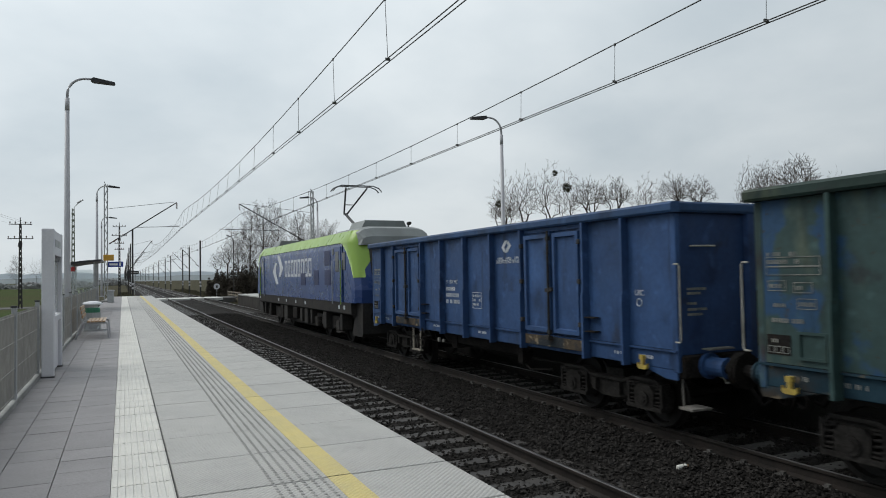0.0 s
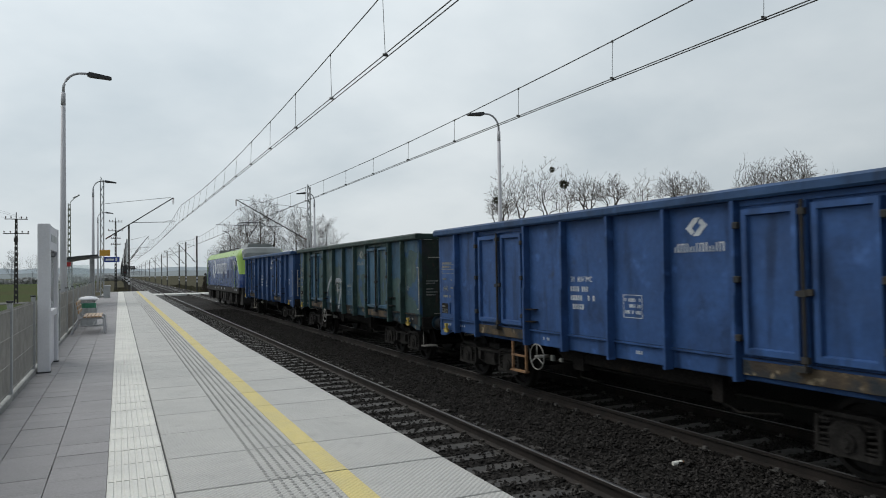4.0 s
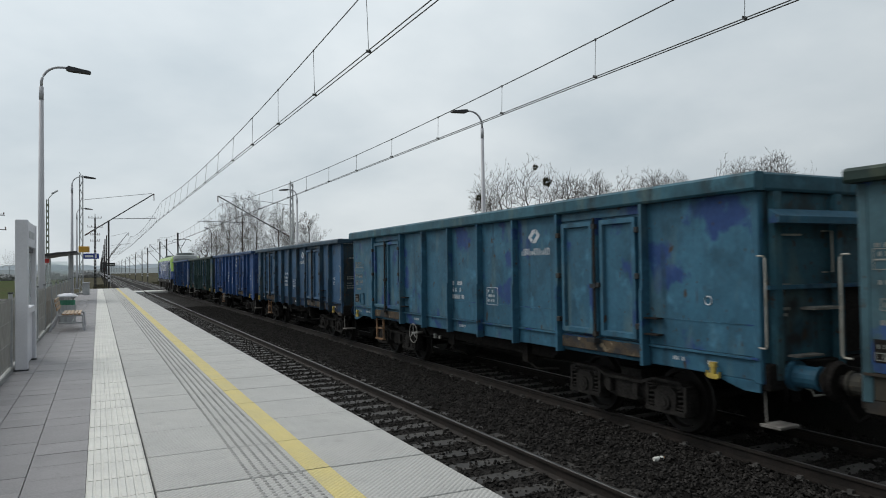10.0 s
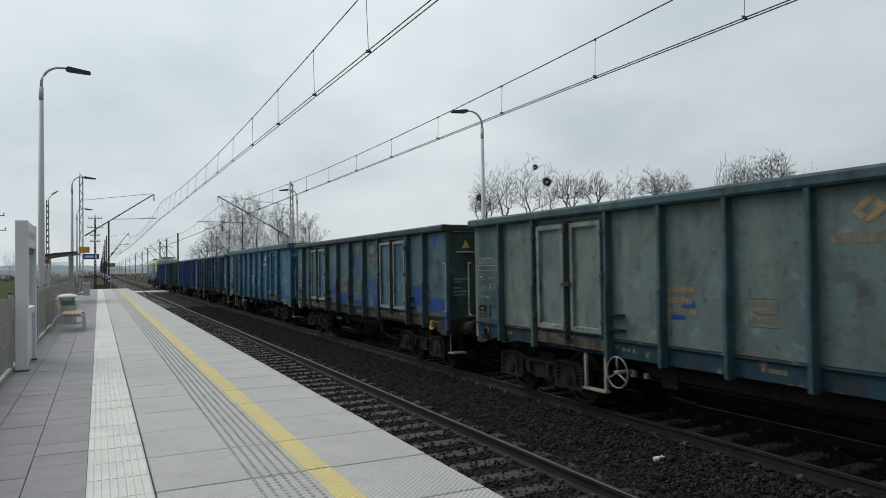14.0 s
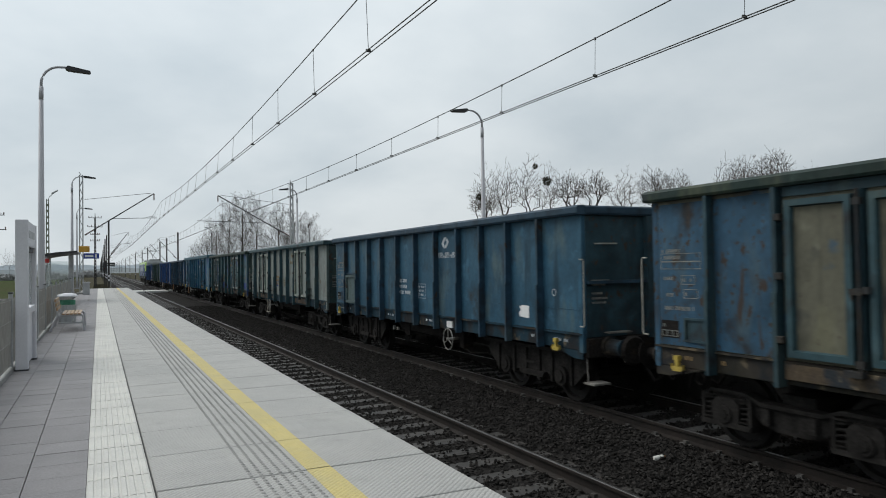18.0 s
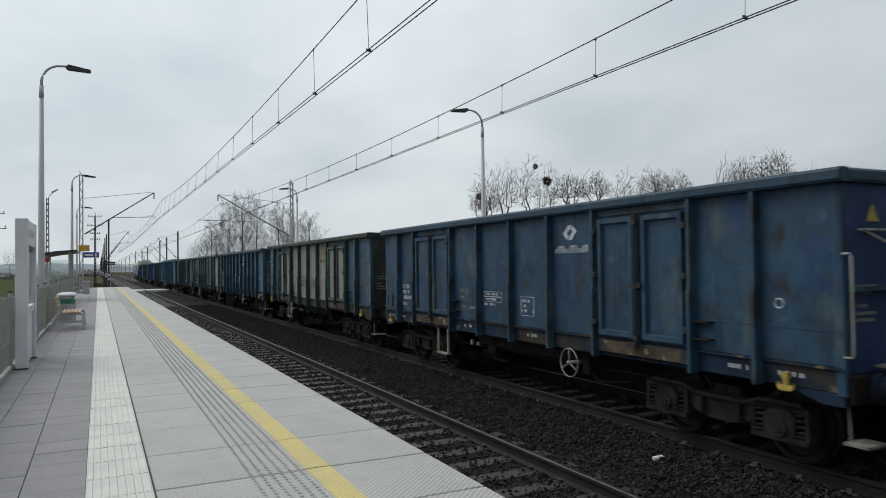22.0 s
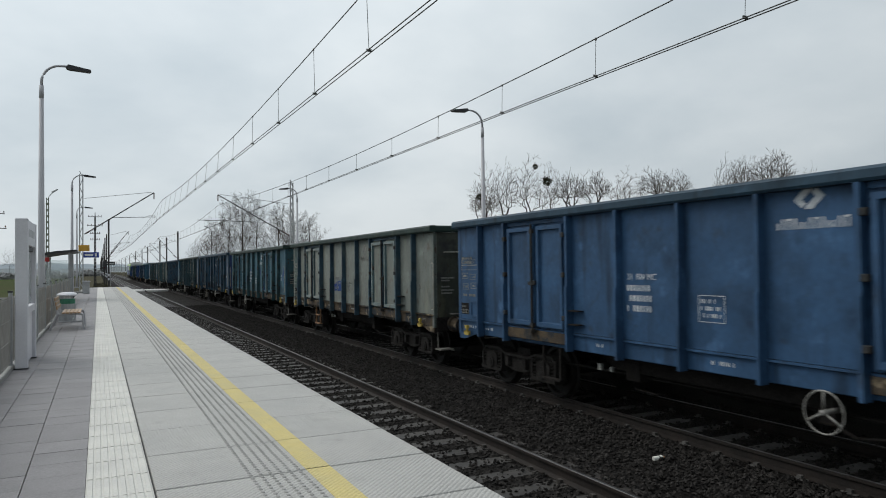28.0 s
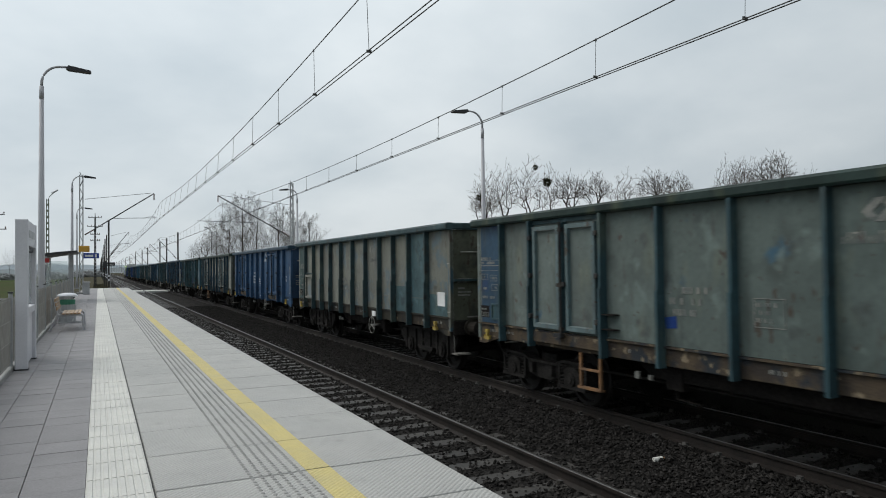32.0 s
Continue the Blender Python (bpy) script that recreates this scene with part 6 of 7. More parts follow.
shelter()
rs = thing("red_sign", "small red sign hung at the shelter roof's end", "sign", at=(-2.35, 40.25, 0))
part("plate", box(B(), -0.13, 0.13, -0.03, 0.03, 2.02, 2.24, 0.008), mat("red_sign_face", (0.35, 0.03, 0.03), None, 3, 0.5, fine=0.05), rs)
part("hanger", box(B(), -0.02, 0.02, -0.01, 0.01, 2.24, 2.34), GALV, rs)
SIGNY = mat("yellow_sign_face", (0.60, 0.33, 0.05), None, 3, 0.5, fine=0.05)
SIGNB = mat("blue_sign_face", (0.025, 0.06, 0.30), None, 3, 0.5, fine=0.05)


def signs():
    y = thing("yellow_sign", "small yellow box sign on the mast", "sign", at=(-0.9, 54.4, 0))
    part("box", box(B(), -0.34, 0.34, -0.06, 0.06, 2.9, 3.32, 0.02), SIGNY, y)
    part("clamp", box(B(), -0.24, -0.1, 0.06, 0.6, 3.05, 3.12), GALV, y)
    b = thing("platform_sign", "blue platform sign with white bars hung beside the mast", "sign", at=(-0.45, 54.2, 0))
    part("panel", box(B(), -0.48, 0.48, -0.05, 0.05, 2.45, 2.82, 0.015), SIGNB, b)
    for x0, x1 in ((-0.40, 0.12), (0.22, 0.34)):
        part("lettering_bar", box(B(), x0, x1, -0.056, -0.051, 2.56 if x0 < 0 else 2.52, 2.70 if x0 < 0 else 2.76), PAPER, b)
    part("bracket", box(B(), -0.55, -0.46, -0.03, 0.75, 2.6, 2.66), GALV, b)
    c = thing("equipment_cabinet", "grey trackside cabinet at the mast's foot", "cabinet", at=(-0.75, 53.2, 0))
    part("body", box(B(), -0.2, 0.2, -0.18, 0.18, 0.0, 0.78, 0.02), GALV, c)
    part("cover", box(B(), -0.24, 0.24, -0.22, 0.22, 0.78, 0.86, 0.02), LAMPP, c)


signs()
REDL = mat("dull_red_signal_lens", (0.10, 0.01, 0.01), None, 3, 0.2)


def signal():
    s = thing("railway_signal", "black railway signal with three dark lenses", "signal", at=(1.0, 146, 0))
    part("mast", tube(B(), [(0, 0, GROUND), (0, 0, 4.4)], 0.09, 10), MASTD, s)
    part("head", box(B(), -0.3, 0.3, -0.16, 0.12, 1.55, 3.3, 0.05), DARKS, s)
    part("red_lamp", tube(B(), [(0, -0.17, 2.05), (0, -0.2, 2.05)], 0.10, 14), REDL, s, "unlit red lens")
    for z in (2.55, 3.0):
        part("lamp", tube(B(), [(0, -0.17, z), (0, -0.2, z)], 0.11, 12), DARKS, s)
    t = thing("line_sign", "small dark trackside board on a post", "sign", at=(2.1, 150, 0))
    part("post", tube(B(), [(0, 0, GROUND), (0, 0, 3.2)], 0.04, 8), GALV, t)
    part("board", box(B(), -0.75, 0.75, -0.05, 0.0, 2.6, 3.25, 0.01), DARKS, t)
    part("bar", box(B(), -0.6, 0.6, -0.06, -0.05, 2.85, 2.95), PAPER, t)
    w = thing("track_marker", "round white track marker on a short post", "sign", at=(12.1, 104, 0))
    part("post", tube(B(), [(0, 0, GROUND), (0, 0, 0.3)], 0.035, 8), GALV, w)
    part("disc", tube(B(), [(0, 0, 0.35), (0, 0.02, 0.35)], 0.42, 18), WHITEP, w)
    part("symbol", box(B(), -0.13, 0.13, -0.012, -0.002, 0.15, 0.5), DARKS, w)


signal()


def power_pole(x, y, h, label):
    p = thing("power_pole", label, "power pole", "poles of the power line", at=(x, y, GROUND))
    for s in (-1, 1):
        part("leg", tube(B(), [(s * 0.15, 0, -0.1), (s * 0.07, 0, h)], 0.085, 6, 0.06), MASTD, p)
    for k in range(int(h / 0.6)):
        z = 0.5 + 0.6 * k
        w = 0.15 - 0.08 * z / h
        part("rung", box(B(), -w, w, -0.05, 0.05, z, z + 0.40), MASTD, p)
    part("tip", tube(B(), [(0, 0, h - 0.3), (0, 0, h + 0.7)], 0.05, 8), MASTD, p)
    for z, w in ((h - 0.1, 1.1), (h - 1.7, 1.25)) + (((h - 3.1, 0.8), (h - 4.2, 0.8)) if h > 11 else ()):
        arm = part("crossarm", box(B(), -w, w, -0.05, 0.05, z, z + 0.09), MASTD, p)
        for q in (-w + 0.1, -w * 0.45, w * 0.45, w - 0.1):
            ins = B()
            tube(ins, [(q, 0, z + 0.09), (q, 0, z + 0.22)], 0.03, 6); tube(ins, [(q, 0, z + 0.18), (q, 0, z + 0.34)], 0.07, 8, 0.05)
            part("insulator", ins, INSU, arm)
    part("transformer_box", box(B(), -0.2, 0.2, -0.25, -0.07, h - 2.6, h - 2.1, 0.02), MASTD, p)


power_pole(-10.3, 90, 9.4, "dark concrete power pole with two crossarms in the field")
power_pole(-0.55, 139, 12.6, "tall dark power pole with crossarms beyond the crossing")
power_pole(-27, 190, 9.4, "dark concrete power pole far out in the field")
for dx in (-1.0, 0.5, 1.0):
    pl = new("power_line", mesh(tube(B(), [(-10.3 + dx - 0.2 * (90 - y) / 9, y, 8.0 + 0.9 * ((y - 40) / 50) ** 2 - 0.9) for y in range(-20, 91, 10)], 0.008, 4), "power_line", WIRE))
    tagged(pl, "thin dark power line over the field", "cable", "power lines", "")


POLEG = mat("greenish_concrete_pole", (0.22, 0.24, 0.19), (0.17, 0.18, 0.15), 2, 0.85, fine=0.2)


def pole_lamp():
    p = thing("street_lamp", "pale greenish lattice pole with an angled lamp head", "street lamp", at=(-4.5, 79, GROUND))
    for s in (-1, 1):
        part("leg", tube(B(), [(s * 0.15, 0, -0.1), (s * 0.08, 0, 10.2)], 0.07, 6, 0.05), POLEG, p)
    for k in range(16):
        part("rung", box(B(), -0.14, 0.14, -0.05, 0.05, 0.5 + 0.6 * k, 0.72 + 0.6 * k), POLEG, p)
    part("arm", tube(B(), [(0, 0, 10.0), (0.15, 0, 10.4), (0.6, 0, 10.9)], 0.035, 6), POLEG, p)
    part("lamp_head", tube(B(), [(0.35, 0, 10.75), (0.9, 0, 11.1)], 0.11, 8, 0.07), GALV, p)


pole_lamp()


def crossing():
    c = thing("level_crossing", "pale concrete level crossing over both tracks", "level crossing", kind="structure")
    wht = mat("pale_crossing_concrete", (0.55, 0.55, 0.53), (0.44, 0.44, 0.42), 1.5, 0.8, fine=0.12)
    asp = mat("worn_asphalt", (0.075, 0.074, 0.072), (0.055, 0.054, 0.053), 2, 0.9, fine=0.2)
    xs = [2.2, NEAR - 0.84, NEAR - 0.66, NEAR + 0.66, NEAR + 0.84, FAR - 0.84, FAR - 0.66, FAR + 0.66, FAR + 0.84, 11.0]
    for a, b in ((0, 1), (2, 3), (4, 5), (6, 7), (8, 9)):
        part("crossing_slab", box(B(), xs[a], xs[b], 88.5, 94.0, RAIL - 0.3, RAIL - 0.005, 0.01), wht, c)
    part("road", box(B(), 11.01, 60, 88.0, 94.5, GROUND - 0.2, RAIL - 0.02), asp, c)
    part("road", prism(B(), [(-60, GROUND - 0.2), (-60, GROUND + 0.05), (-7, GROUND + 0.06), (-1.5, RAIL - 0.02), (2.19, RAIL - 0.02), (2.19, GROUND - 0.2)], "y", 88.0, 94.5), asp, c)


crossing()
CUP = mat("white_plastic", (0.72, 0.71, 0.66), (0.6, 0.59, 0.55), 8, 0.5, fine=0.05)
cup = thing("plastic_bottle", "crumpled white plastic bottle lying on the ballast", "bottle", at=Matrix.Translation((6.36, 6.85, -0.912)) @ pose(0, 0, 0, 0, -6, -14) @ Matrix.Diagonal((0.7, 0.7, 0.7, 1)))
part("body", tube(B(), [(-0.11, 0, 0), (-0.10, 0, 0.0), (0.04, 0, 0), (0.06, 0, 0)], 0.042, 14), CUP, cup, smooth=False)
part("label", tube(B(), [(0.0, 0, 0), (0.012, 0, 0)], 0.0432, 14), FADED, cup, "torn pale label")
part("neck", tube(B(), [(0.06, 0, 0), (0.085, 0, 0)], 0.040, 12, 0.022), CUP, cup)
part("cap", tube(B(), [(0.085, 0, 0), (0.105, 0, 0)], 0.022, 10), ORANGEP, cup)


# ---- trees and distance ----
def grow(seed, h, lead, counts, angles, ratios, first, up=0.12, bend=0.16, thin=0.008, slim=1.0, girth=0.019, wide_at=0.5):
    """Verts and faces of a bare tree: a leading stem, limbs set round it in turn, and fine twigs."""
    rng = random.Random(seed)
    wood, twig = ([], []), ([], [])

    def bar(store, p, q, a, b):
        v, f = store
        d = (q - p).normalized()
        u = d.cross(Vector((0.3, 0.9, 0.31))).normalized(); w = d.cross(u)
        n = 6 if a > 0.06 else 3
        i = len(v)
        for c, r in ((p, a), (q, b)):
            for k in range(n):
                t = 2 * math.pi * k / n
                v.append(tuple(c + r * (math.cos(t) * u + math.sin(t) * w)))
        for k in range(n):
            f.append((i + k, i + (k + 1) % n, i + n + (k + 1) % n, i + n + k))

    def limb(p, d, length, r, lev):
        segs = (9, 6, 4, 2, 2)[lev]
        pts, ways = [p], [d]
        for s in range(segs):
            d = (d + Vector((rng.uniform(-1, 1), rng.uniform(-1, 1), rng.uniform(-0.7, 0.7) + up * (1 + lev))) * bend * (0.4 if lev == 0 else 1.0)).normalized()
            pts.append(pts[-1] + d * length / segs); ways.append(d)
        for s in range(segs):
            a, b = max(r * (1 - 0.74 * s / segs), thin), max(r * (1 - 0.74 * (s + 1) / segs), thin * 0.8)
            bar(wood if lev < 2 else twig, pts[s], pts[s + 1], a, b)
        if lev >= len(counts):
            return
        n, turn = counts[lev], rng.uniform(0, 6.28)
        for k in range(n):
            f = first[lev] + (1 - first[lev]) * (k + rng.uniform(0.1, 0.9)) / n
            x = f * segs
            i = min(int(x), segs - 1)
            q = pts[i].lerp(pts[i + 1], x - i)
            w = ways[i]
            u = w.cross(Vector((0.21, 0.45, 0.87)) if abs(w.z) < 0.9 else Vector((1, 0, 0))).normalized(); v = w.cross(u)
            turn += 2.4 + rng.uniform(-0.5, 0.5)
            a = radians(angles[lev] * rng.uniform(0.75, 1.3))
            e = w * math.cos(a) + (u * math.cos(turn) + v * math.sin(turn)) * math.sin(a)
            limb(q, e.normalized(), length * ratios[lev] * (1.2 - 0.7 * f) * rng.uniform(0.75, 1.2), max(r * (1 - 0.62 * f) * rng.uniform(0.5, 0.75) * slim, thin), lev + 1)

    limb(Vector((0, 0, -0.1)), Vector((rng.uniform(-0.06, 0.06), rng.uniform(-0.06, 0.06), 1)).normalized(), h * lead, h * girth, 0)
    k = h / max(v[2] for v in twig[0])
    top = np.array(twig[0]) * k
    top = top[top[:, 2] > wide_at * h]
    mx, my, mz = top.mean(0)
    reach = float(np.percentile(np.hypot(top[:, 0] - mx, top[:, 1] - my), 96))
    for st in (wood, twig):   # stand the crown upright over the foot
        st[0][:] = [(x * k - mx * z * k / mz, y * k - my * z * k / mz, z * k) for x, y, z in st[0]]
    return wood, twig, reach


def crown_tree(seed, nodes, fork, half, tall, hollow=0.25, tight=0.30, thin=0.0056, sway=0.9):
    """Verts and faces of a bare broad-crowned tree, 10 m high: limbs run from the fork to points strewn through
    a dome of the given half width and height, each point joined to the branch that reaches it best."""
    rng = np.random.default_rng(seed)
    pts = [np.array((0.0, 0.0, z)) for z in np.linspace(-0.1, fork, 6)]
    up, run = [-1, 0, 1, 2, 3, 4], [0.0, 0.4, 0.8, 1.2, 1.6, 2.0]
    d = rng.normal(size=(nodes, 3))
    d[:, 2] = np.abs(d[:, 2]) * 1.1 - 0.25
    d /= np.linalg.norm(d, axis=1)[:, None]
    lump = 1.0 + 0.14 * np.sin(3 * np.arctan2(d[:, 1], d[:, 0]) + seed) + 0.10 * np.sin(7 * np.arctan2(d[:, 1], d[:, 0]) + 2 * seed)
    r = (hollow + (1 - hollow) * rng.random(nodes) ** 0.6) * lump
    c = d * r[:, None] * np.array((half, half, tall)) + np.array((0, 0, 10 - tall))
    c = c[c[:, 2] > fork * 0.8]
    start = np.array((0, 0, fork))
    c = c[np.argsort(np.linalg.norm(c - start, axis=1))]
    P, R = np.array(pts), np.array(run)
    D = np.tile((0.0, 0.0, 1.0), (6, 1))
    for q in c:
        away = np.linalg.norm(P - q, axis=1)
        turn = 1 - ((q - P) * D).sum(axis=1) / (away + 1e-6)
        cost = away * (1 + sway * turn) + tight * R
        cost[:4] += 9
        i = int(np.argmin(cost))
        far = away[i]
        k = max(1, int(far / 0.35))
        last = i
        for m in range(1, k + 1):
            n = P[i] + (q - P[i]) * m / k
            if m < k:
                n = n + rng.normal(size=3) * 0.022
            w = n - P[last]
            w = 0.5 * w / (np.linalg.norm(w) + 1e-9) + 0.5 * D[last]
            P, R, D = np.vstack([P, n]), np.append(R, R[last] + far / k), np.vstack([D, w / np.linalg.norm(w)])
            up.append(last)
            last = len(P) - 1
    load = np.zeros(len(P))
    kids = np.bincount([u for u in up if u >= 0], minlength=len(P))
    for i in range(len(P) - 1, 0, -1):
        if kids[i] == 0:
            load[i] += 1
        load[up[i]] += load[i]
    wood, twig = ([], []), ([], [])

    def bar(store, p, q, ra, rb):
        v, f = store
        w = q - p
        w = w / (np.linalg.norm(w) + 1e-9)
        u = np.cross(w, (0.3, 0.9, 0.31))
        u /= np.linalg.norm(u)
        t = np.cross(w, u)
        n = 6 if ra > 0.05 else 3
        i = len(v)
        for o, rr in ((p, ra), (q, rb)):
            for k in range(n):
                g = 2 * math.pi * k / n
                v.append(tuple(o + rr * (math.cos(g) * u + math.sin(g) * t)))
        for k in range(n):
            f.append((i + k, i + (k + 1) % n, i + n + (k + 1) % n, i + n + k))

    size = np.maximum(0.0075 * np.sqrt(load), thin)
    for i in range(1, len(P)):
        bar(wood if size[i] > 0.025 else twig, P[up[i]], P[i], min(size[up[i]], size[i] * 1.4), size[i])
        if size[i] < 0.025:   # fine twigs turned outward and up
            out = P[i] - P[up[i]]
            out = out / (np.linalg.norm(out) + 1e-9)
            free = P[i] - np.array((0, 0, 10 - 1.2 * tall))
            out = out + 0.8 * free / (np.linalg.norm(free) + 1e-9)
            for k in range(4 if kids[i] == 0 else 1):
                e = out + rng.normal(size=3) * 0.62
                e /= np.linalg.norm(e)
                q = P[i] + e * rng.uniform(0.12, 0.36)
                bar(twig, P[i], q, thin, thin * 0.7)
    return wood, twig, half


TREES = {}
UPRIGHT = dict(lead=0.93, counts=(30, 9, 6, 3), angles=(38, 36, 40, 40), ratios=(0.42, 0.50, 0.50, 0.55), first=(0.14, 0.2, 0.2, 0.2), slim=0.45, thin=0.0055, girth=0.013)
for nm, seed, kw in (("open", 3, dict(nodes=300, fork=6.2, half=1.2, tall=2.6, tight=0.15)), ("open2", 33, dict(nodes=310, fork=6.0, half=1.15, tall=2.8, tight=0.15)),
                     ("tall", 51, dict(nodes=230, fork=5.4, half=1.2, tall=3.0, tight=0.12, hollow=0.15)), ("tall2", 57, dict(nodes=190, fork=5.4, half=0.95, tall=3.2, tight=0.12, hollow=0.15)),
                     ("round", 8, dict(nodes=520, fork=6.9, half=1.4, tall=1.8)), ("round2", 21, dict(nodes=480, fork=7.0, half=1.35, tall=1.7)), ("round3", 29, dict(nodes=440, fork=7.1, half=1.5, tall=1.6))):
    a, b, reach = crown_tree(seed, **kw)
    TREES[nm] = (quick("trunk", *a, BARK), quick("crown", *b, TWIG), reach)
for nm, seed, kw in (("poplar", 12, UPRIGHT), ("poplar2", 44, UPRIGHT)):
    a, b, reach = grow(seed, 10.0, **kw)
    TREES[nm] = (quick("trunk", *a, BARK), quick("crown", *b, TWIG), reach)


# far twigs painted pale grey, with the haze put into their colour
HAZYT = mat("haze_paled_far_twigs", (0.30, 0.31, 0.32), (0.26, 0.27, 0.28), 0.3, 1.0, fine=0.1, spec=0.0)
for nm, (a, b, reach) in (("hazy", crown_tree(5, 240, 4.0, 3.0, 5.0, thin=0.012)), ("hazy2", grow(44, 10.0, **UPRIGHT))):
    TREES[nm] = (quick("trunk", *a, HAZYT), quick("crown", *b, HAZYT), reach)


def tree(kind, x, y, h, turn, label, wide=0.0):
    """wide: the crown's width in metres."""
    s = h / 10.0
    flat = 1.12 * wide / 2 / TREES[kind][2] if wide else s
    t = thing("bare_tree", label, "tree", "bare trees beyond the tracks", at=Matrix.Translation((x, y, GROUND)) @ pose(0, 0, 0, 0, 0, turn))
    for nm, me in zip(("trunk", "crown"), TREES[kind][:2]):
        o = part(nm, me, BARK, t)
        o.scale = (flat, flat, s)
    return t


ROW = (
    ("poplar", 19.83, 110, 15.3, 20, 5.4),
    ("poplar2", 18.04, 112, 14.2, 95, 4.9),
    ("poplar2", 21.47, 108, 14.3, 60, 4.3),
    ("poplar", 16.31, 113, 11.1, 200, 4.5),
    ("open2", 14.92, 114, 8.6, 150, 3.2),
    ("poplar", 25.03, 109, 13.4, 280, 5.8),
    ("poplar2", 27.82, 111, 12.9, 130, 5.5),
    ("poplar", 30.21, 110, 12.2, 240, 5.4),
    ("open2", 14.35, 122, 7.3, 30, 2.6),
    ("open", 34.19, 60, 12.3, 40, 2.8),
    ("open2", 37.01, 61, 13.3, 170, 2.9),
    ("round2", 35.79, 63, 10.7, 100, 3.0),
    ("tall", 39.36, 60.3, 14.2, 265, 3.4),
    ("tall2", 41.71, 60, 13.7, 330, 2.4),
    ("round", 44.16, 60, 12.4, 15, 3.3),
    ("round2", 48.35, 61, 12.9, 140, 3.4),
    ("open", 53.52, 62, 13.2, 75, 3.4),
    ("round2", 55.60, 60, 13.4, 210, 3.3),
    ("round3", 59.86, 61, 13.4, 300, 4.0),
    ("open", 55.72, 50, 13.1, 120, 2.2),
    ("round2", 59.51, 51, 13.5, 55, 2.9),
    ("round", 62.67, 50, 14.25, 250, 4.1),
    ("open2", 71.00, 52, 13.4, 30, 2.0),
)
for k, (kind, x, y, h, turn, wide) in enumerate(ROW):
    tree(kind, x, y, h, turn, {"open": "bare open-crowned tree with grey-brown twigs", "open2": "bare tree with many slender upright limbs", "round": "bare broad-crowned tree with dense twigs", "round2": "bare round-crowned tree with spreading limbs", "round3": "bare wide-crowned tree with crooked limbs", "tall": "tall bare tree with mistletoe in its crown", "tall2": "tall bare tree with a dark mistletoe clump", "poplar": "tall bare upright-crowned tree", "poplar2": "bare upright-crowned tree with fine twigs"}[kind], wide)

MISTL = mat("olive_mistletoe", (0.055, 0.06, 0.025), (0.04, 0.045, 0.02), 3, 0.9, fine=0.3)


def mistletoe(x, y, z, r, seed):
    rng = random.Random(seed)
    v, f = [], []
    for k in range(300):
        d = Vector((rng.gauss(0, 1), rng.gauss(0, 1), rng.gauss(0, 1))).normalized()
        p = d * r * rng.uniform(0.2, 0.75)
        q = d * r * rng.uniform(0.8, 1.1) + Vector((rng.uniform(-1, 1), rng.uniform(-1, 1), rng.uniform(-1, 1))) * r * 0.15
        u = d.cross(Vector((0.2, 0.5, 0.84))).normalized() * r * 0.04
        i = len(v)
        v += [tuple(p - u), tuple(p + u), tuple(q + u), tuple(q - u)]
        f.append((i, i + 1, i + 2, i + 3))
    o = new("mistletoe", quick("mistletoe", v, f, MISTL))
    o.matrix_basis = Matrix.Translation((x, y, z))
    tagged(o, "dark round mistletoe clump in a bare tree", "mistletoe", "mistletoe clumps")


mistletoe(41.45, 60, 10.12, 0.5, 1)
mistletoe(40.23, 60.3, 11.61, 0.3, 2)
mistletoe(33.44, 60, 8.26, 0.35, 3)

HEDGE = mat("dark_winter_scrub", (0.040, 0.033, 0.026), (0.058, 0.048, 0.036), 0.8, 0.95, fine=0.3)


def scrub(name, label, boxes, n, size, seed, material=None, kind="stuff"):
    """Many small leaf and twig scraps heaped in soft mounds: (x, y, half length, half depth, height)."""
    rng = np.random.default_rng(seed)
    vs, fs = [], []
    for x, y, a, b, h in boxes:
        k = n
        u = rng.uniform(-1, 1, k); w = rng.uniform(-1, 1, k)
        top = h * (0.55 + 0.45 * np.sin(u * 5 + seed) * np.cos(w * 3 + x)) * np.sqrt(np.clip(1 - (u ** 2) * 0.7, 0.05, 1))
        z = top * rng.random(k) ** 0.6
        c = np.stack([x + a * u, y + b * w, GROUND + z], 1)
        d1, d2 = rng.normal(size=(k, 3)), rng.normal(size=(k, 3))
        d1 *= size / np.linalg.norm(d1, axis=1)[:, None]; d2 *= 0.5 * size / np.linalg.norm(d2, axis=1)[:, None]
        q = np.stack([c - d1 - d2, c + d1 - d2 * 0.3, c + d1 * 0.6 + d2, c - d1 * 0.7 + d2], 1).reshape(-1, 3)
        i0 = len(vs)
        vs += q.tolist()
        fs += [(i0 + 4 * j, i0 + 4 * j + 1, i0 + 4 * j + 2, i0 + 4 * j + 3) for j in range(k)]
    o = new(name, quick(name, vs, fs, material or HEDGE))
    tagged(o, label, "bushes", kind=kind)
    return o


scrub("scrub", "dark leafless scrub beside the opposite platform", [(15.3, 105, 2.6, 2, 5.4), (13.0, 108, 1.6, 2, 4.4), (18.5, 106, 3.0, 2, 5.8), (22, 106, 3.5, 2, 5.2), (27, 105, 4, 2, 4.4), (14.5, 118, 2, 6, 3.0), (33, 104, 4, 2, 4.0)], 6000, 0.16, 3)
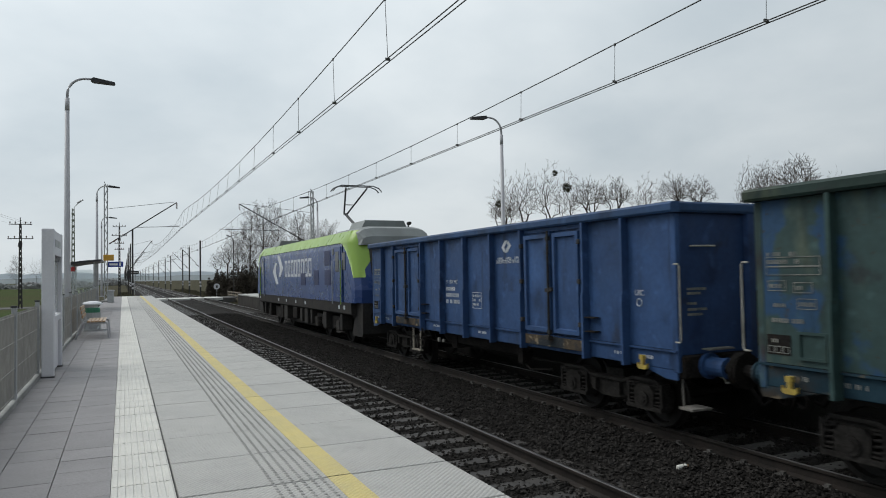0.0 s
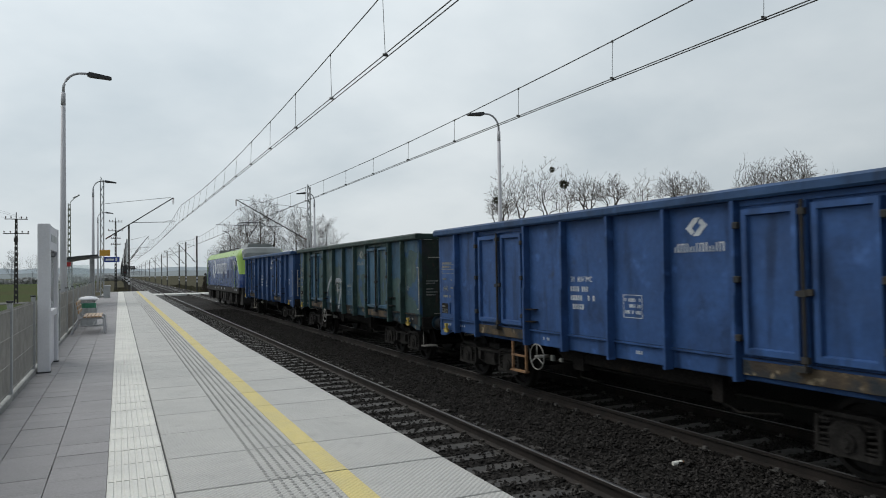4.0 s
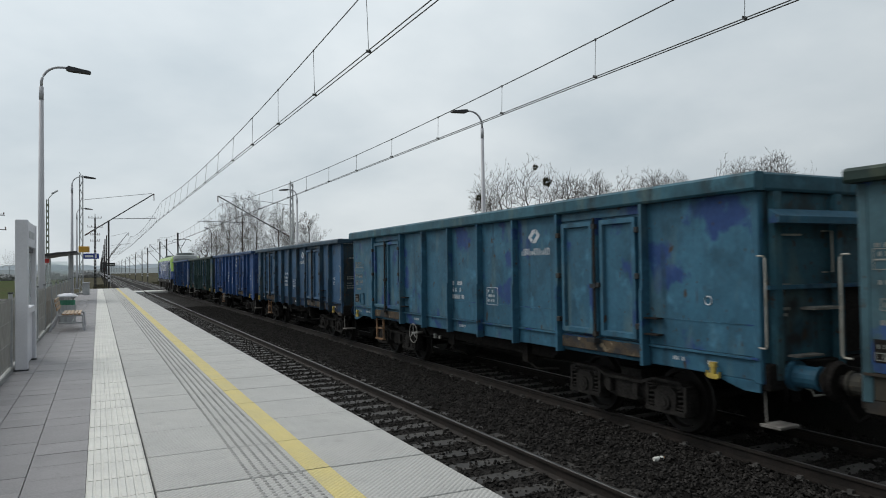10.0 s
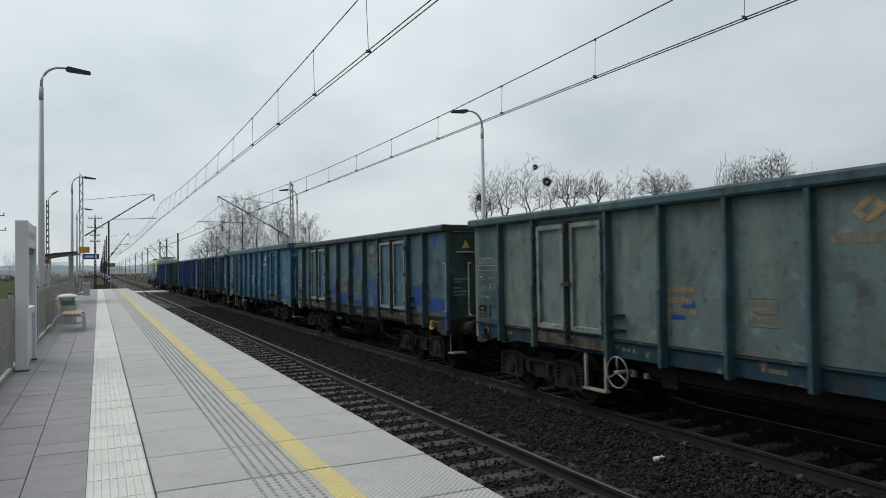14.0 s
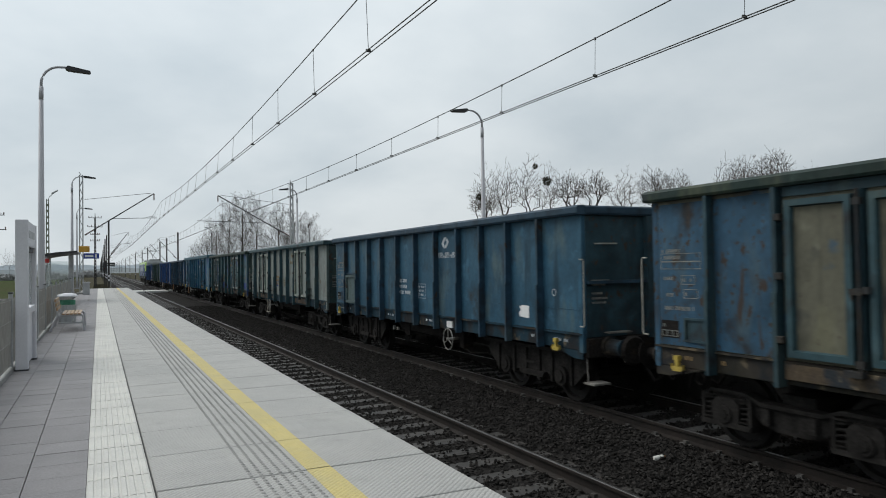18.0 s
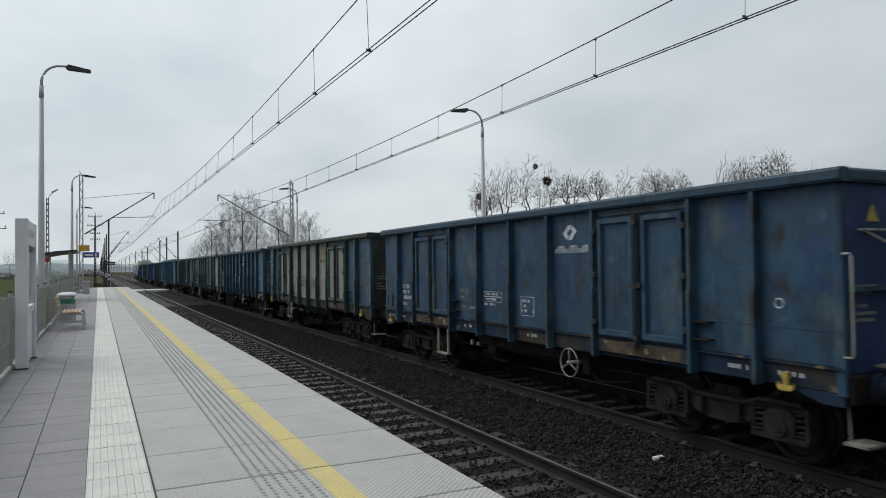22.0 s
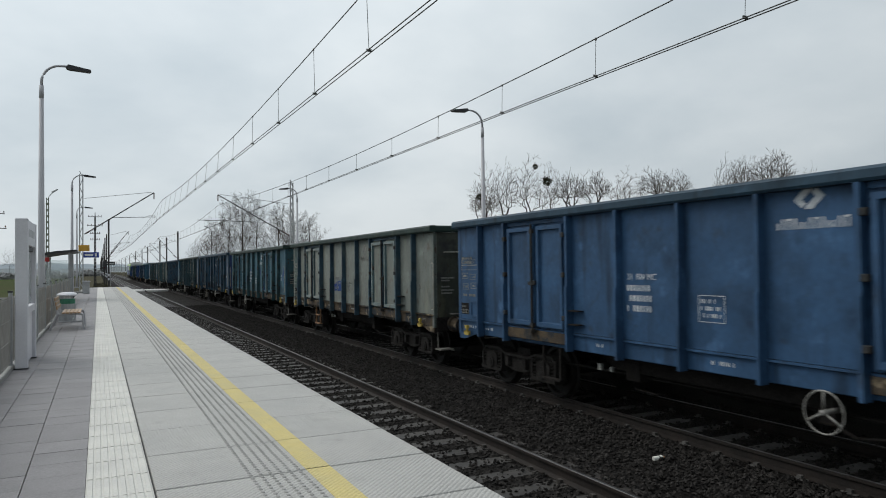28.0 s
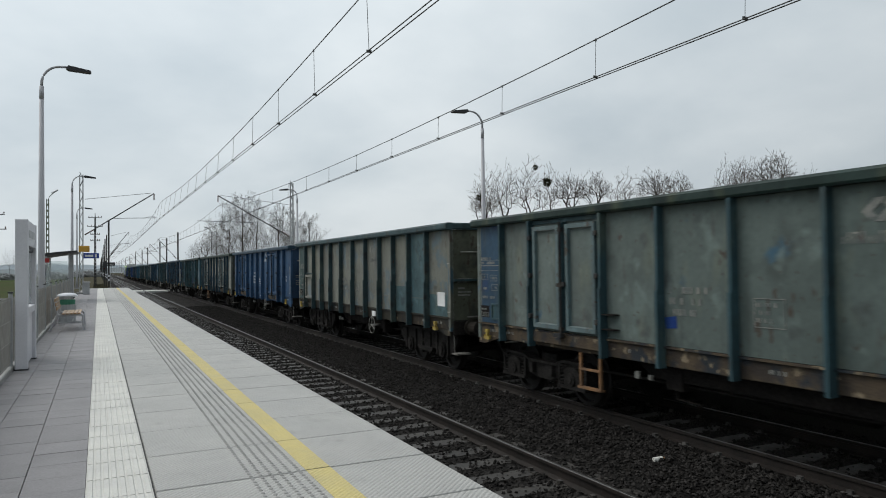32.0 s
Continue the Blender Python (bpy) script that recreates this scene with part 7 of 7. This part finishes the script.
# the far hedge's colour is lifted to pale grey in place of haze
scrub("far_hedge", "hedge paled for haze across the green field", [(-60 - 38 * k, 330 + 6 * (k % 3), 22, 5, 3.0 + 0.5 * (k * 7 % 4)) for k in range(12)] + [(-24, 320, 14, 5, 3.2), (-5, 420, 10, 5, 3.5)], 2200, 0.9, 5, FARW := mat("haze_paled_far_hedge", (0.36, 0.365, 0.365), (0.40, 0.40, 0.40), 0.05, 0.95, fine=0.2))
scrub("trackside_grass", "tufts of dry grass along the tracks", [(13.2 + 0.02 * k, 72 + 16 * k, 1.6, 8, 0.6) for k in range(8)] + [(0.3, 76 + 14 * k, 1.2, 7, 0.5) for k in range(7)], 2600, 0.07, 9, mat("dry_grass", (0.070, 0.062, 0.034), (0.05, 0.048, 0.028), 0.6, 0.95, fine=0.3))
# distance haze is painted into these hill and wood colours
FARBLUE = mat("haze_tinted_far_hills", (0.46, 0.51, 0.55), (0.43, 0.48, 0.52), 0.004, 1.0, fine=0.05, bump=0)
FARBLUE2 = mat("haze_tinted_middle_woods", (0.21, 0.235, 0.245), (0.18, 0.205, 0.215), 0.01, 1.0, fine=0.1, bump=0)


def ridge(name, label, y, x0, x1, base, amp, seed, material, n=240):
    v, f = [], []
    for k in range(n + 1):
        x = x0 + (x1 - x0) * k / n
        h = base + amp * (noise.noise((x * 0.004 + seed, seed, 0)) + 0.45 * noise.noise((x * 0.02, seed, 3)) + 0.25 * noise.noise((x * 0.09, seed, 5)))
        v += [(x, y, GROUND - 1), (x, y + 25, GROUND + max(h, 1)), (x, y + 120, GROUND - 1)]
        if k:
            i = 3 * k
            f += [(i - 3, i, i + 1, i - 2), (i - 2, i + 1, i + 2, i - 1)]
    tagged(new(name, quick(name, v, f, material)), label, "distance", kind="structure")


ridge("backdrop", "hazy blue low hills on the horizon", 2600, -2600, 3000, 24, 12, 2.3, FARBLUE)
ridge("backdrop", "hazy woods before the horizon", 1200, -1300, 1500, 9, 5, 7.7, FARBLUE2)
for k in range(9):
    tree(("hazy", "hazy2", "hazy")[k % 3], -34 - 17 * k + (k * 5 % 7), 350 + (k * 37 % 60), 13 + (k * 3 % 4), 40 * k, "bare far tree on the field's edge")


def lane_lamp():
    p = thing("street_lamp", "slim grey street lamp beside the level crossing", "street lamp", at=(12.5, 90, GROUND))
    part("pole", tube(B(), [(0, 0, -0.1), (0, 0, 7.6)], 0.06, 8, 0.045), MASTD, p)
    part("arm", tube(B(), [(0, 0, 7.55), (-0.15, 0, 7.9), (-0.45, 0, 8.1)], 0.03, 6), MASTD, p)
    part("lamp_head", tube(B(), [(-0.4, 0, 8.08), (-0.85, 0, 8.25)], 0.075, 8, 0.05), DARKS, p)


lane_lamp()


def old_fence():
    f = thing("board_fence", "low weathered wooden fence beside the opposite platform", "fence", at=(12.5, 84, GROUND))
    for k in range(8):
        part("post", box(B(), -0.05, 0.05, 1.6 * k - 0.05, 1.6 * k + 0.05, -0.1, 1.3), WOODG, f)
    for z in (0.4, 0.8, 1.15):
        part("rail", box(B(), -0.08, -0.052, 0, 11.2, z, z + 0.12), WOODG, f)


WOODG = mat("grey_weathered_wood", (0.20, 0.17, 0.13), (0.15, 0.13, 0.10), 2, 0.85, fine=0.2)
old_fence()


def run_at(t):
    i = max(0, min(int(t), 31))
    p = [RUN[max(0, min(j, 32))][1] for j in (i - 1, i, i + 1, i + 2)]
    if i == 0:
        p[0] = 2 * p[1] - p[2]
    if i == 31:
        p[3] = 2 * p[2] - p[1]
    f = t - i
    return p[1] + 0.5 * f * (p[2] - p[0] + f * (2 * p[0] - 5 * p[1] + 4 * p[2] - p[3] + f * (3 * (p[1] - p[2]) + p[3] - p[0])))


def motions():
    for w, back in TRAIN:
        walk(w, [(t, pose(FAR, run_at(t) - back, RAIL)) for t in [0.5 * k for k in range(65)]])
    for o, m, r in ROLLING:
        rows = []
        for k in range(321):
            t = k / 10
            rows.append((t, m @ pose(0, 0, 0, -math.degrees(run_at(t) / r) % 360)))
        walk(o, rows)


motions()
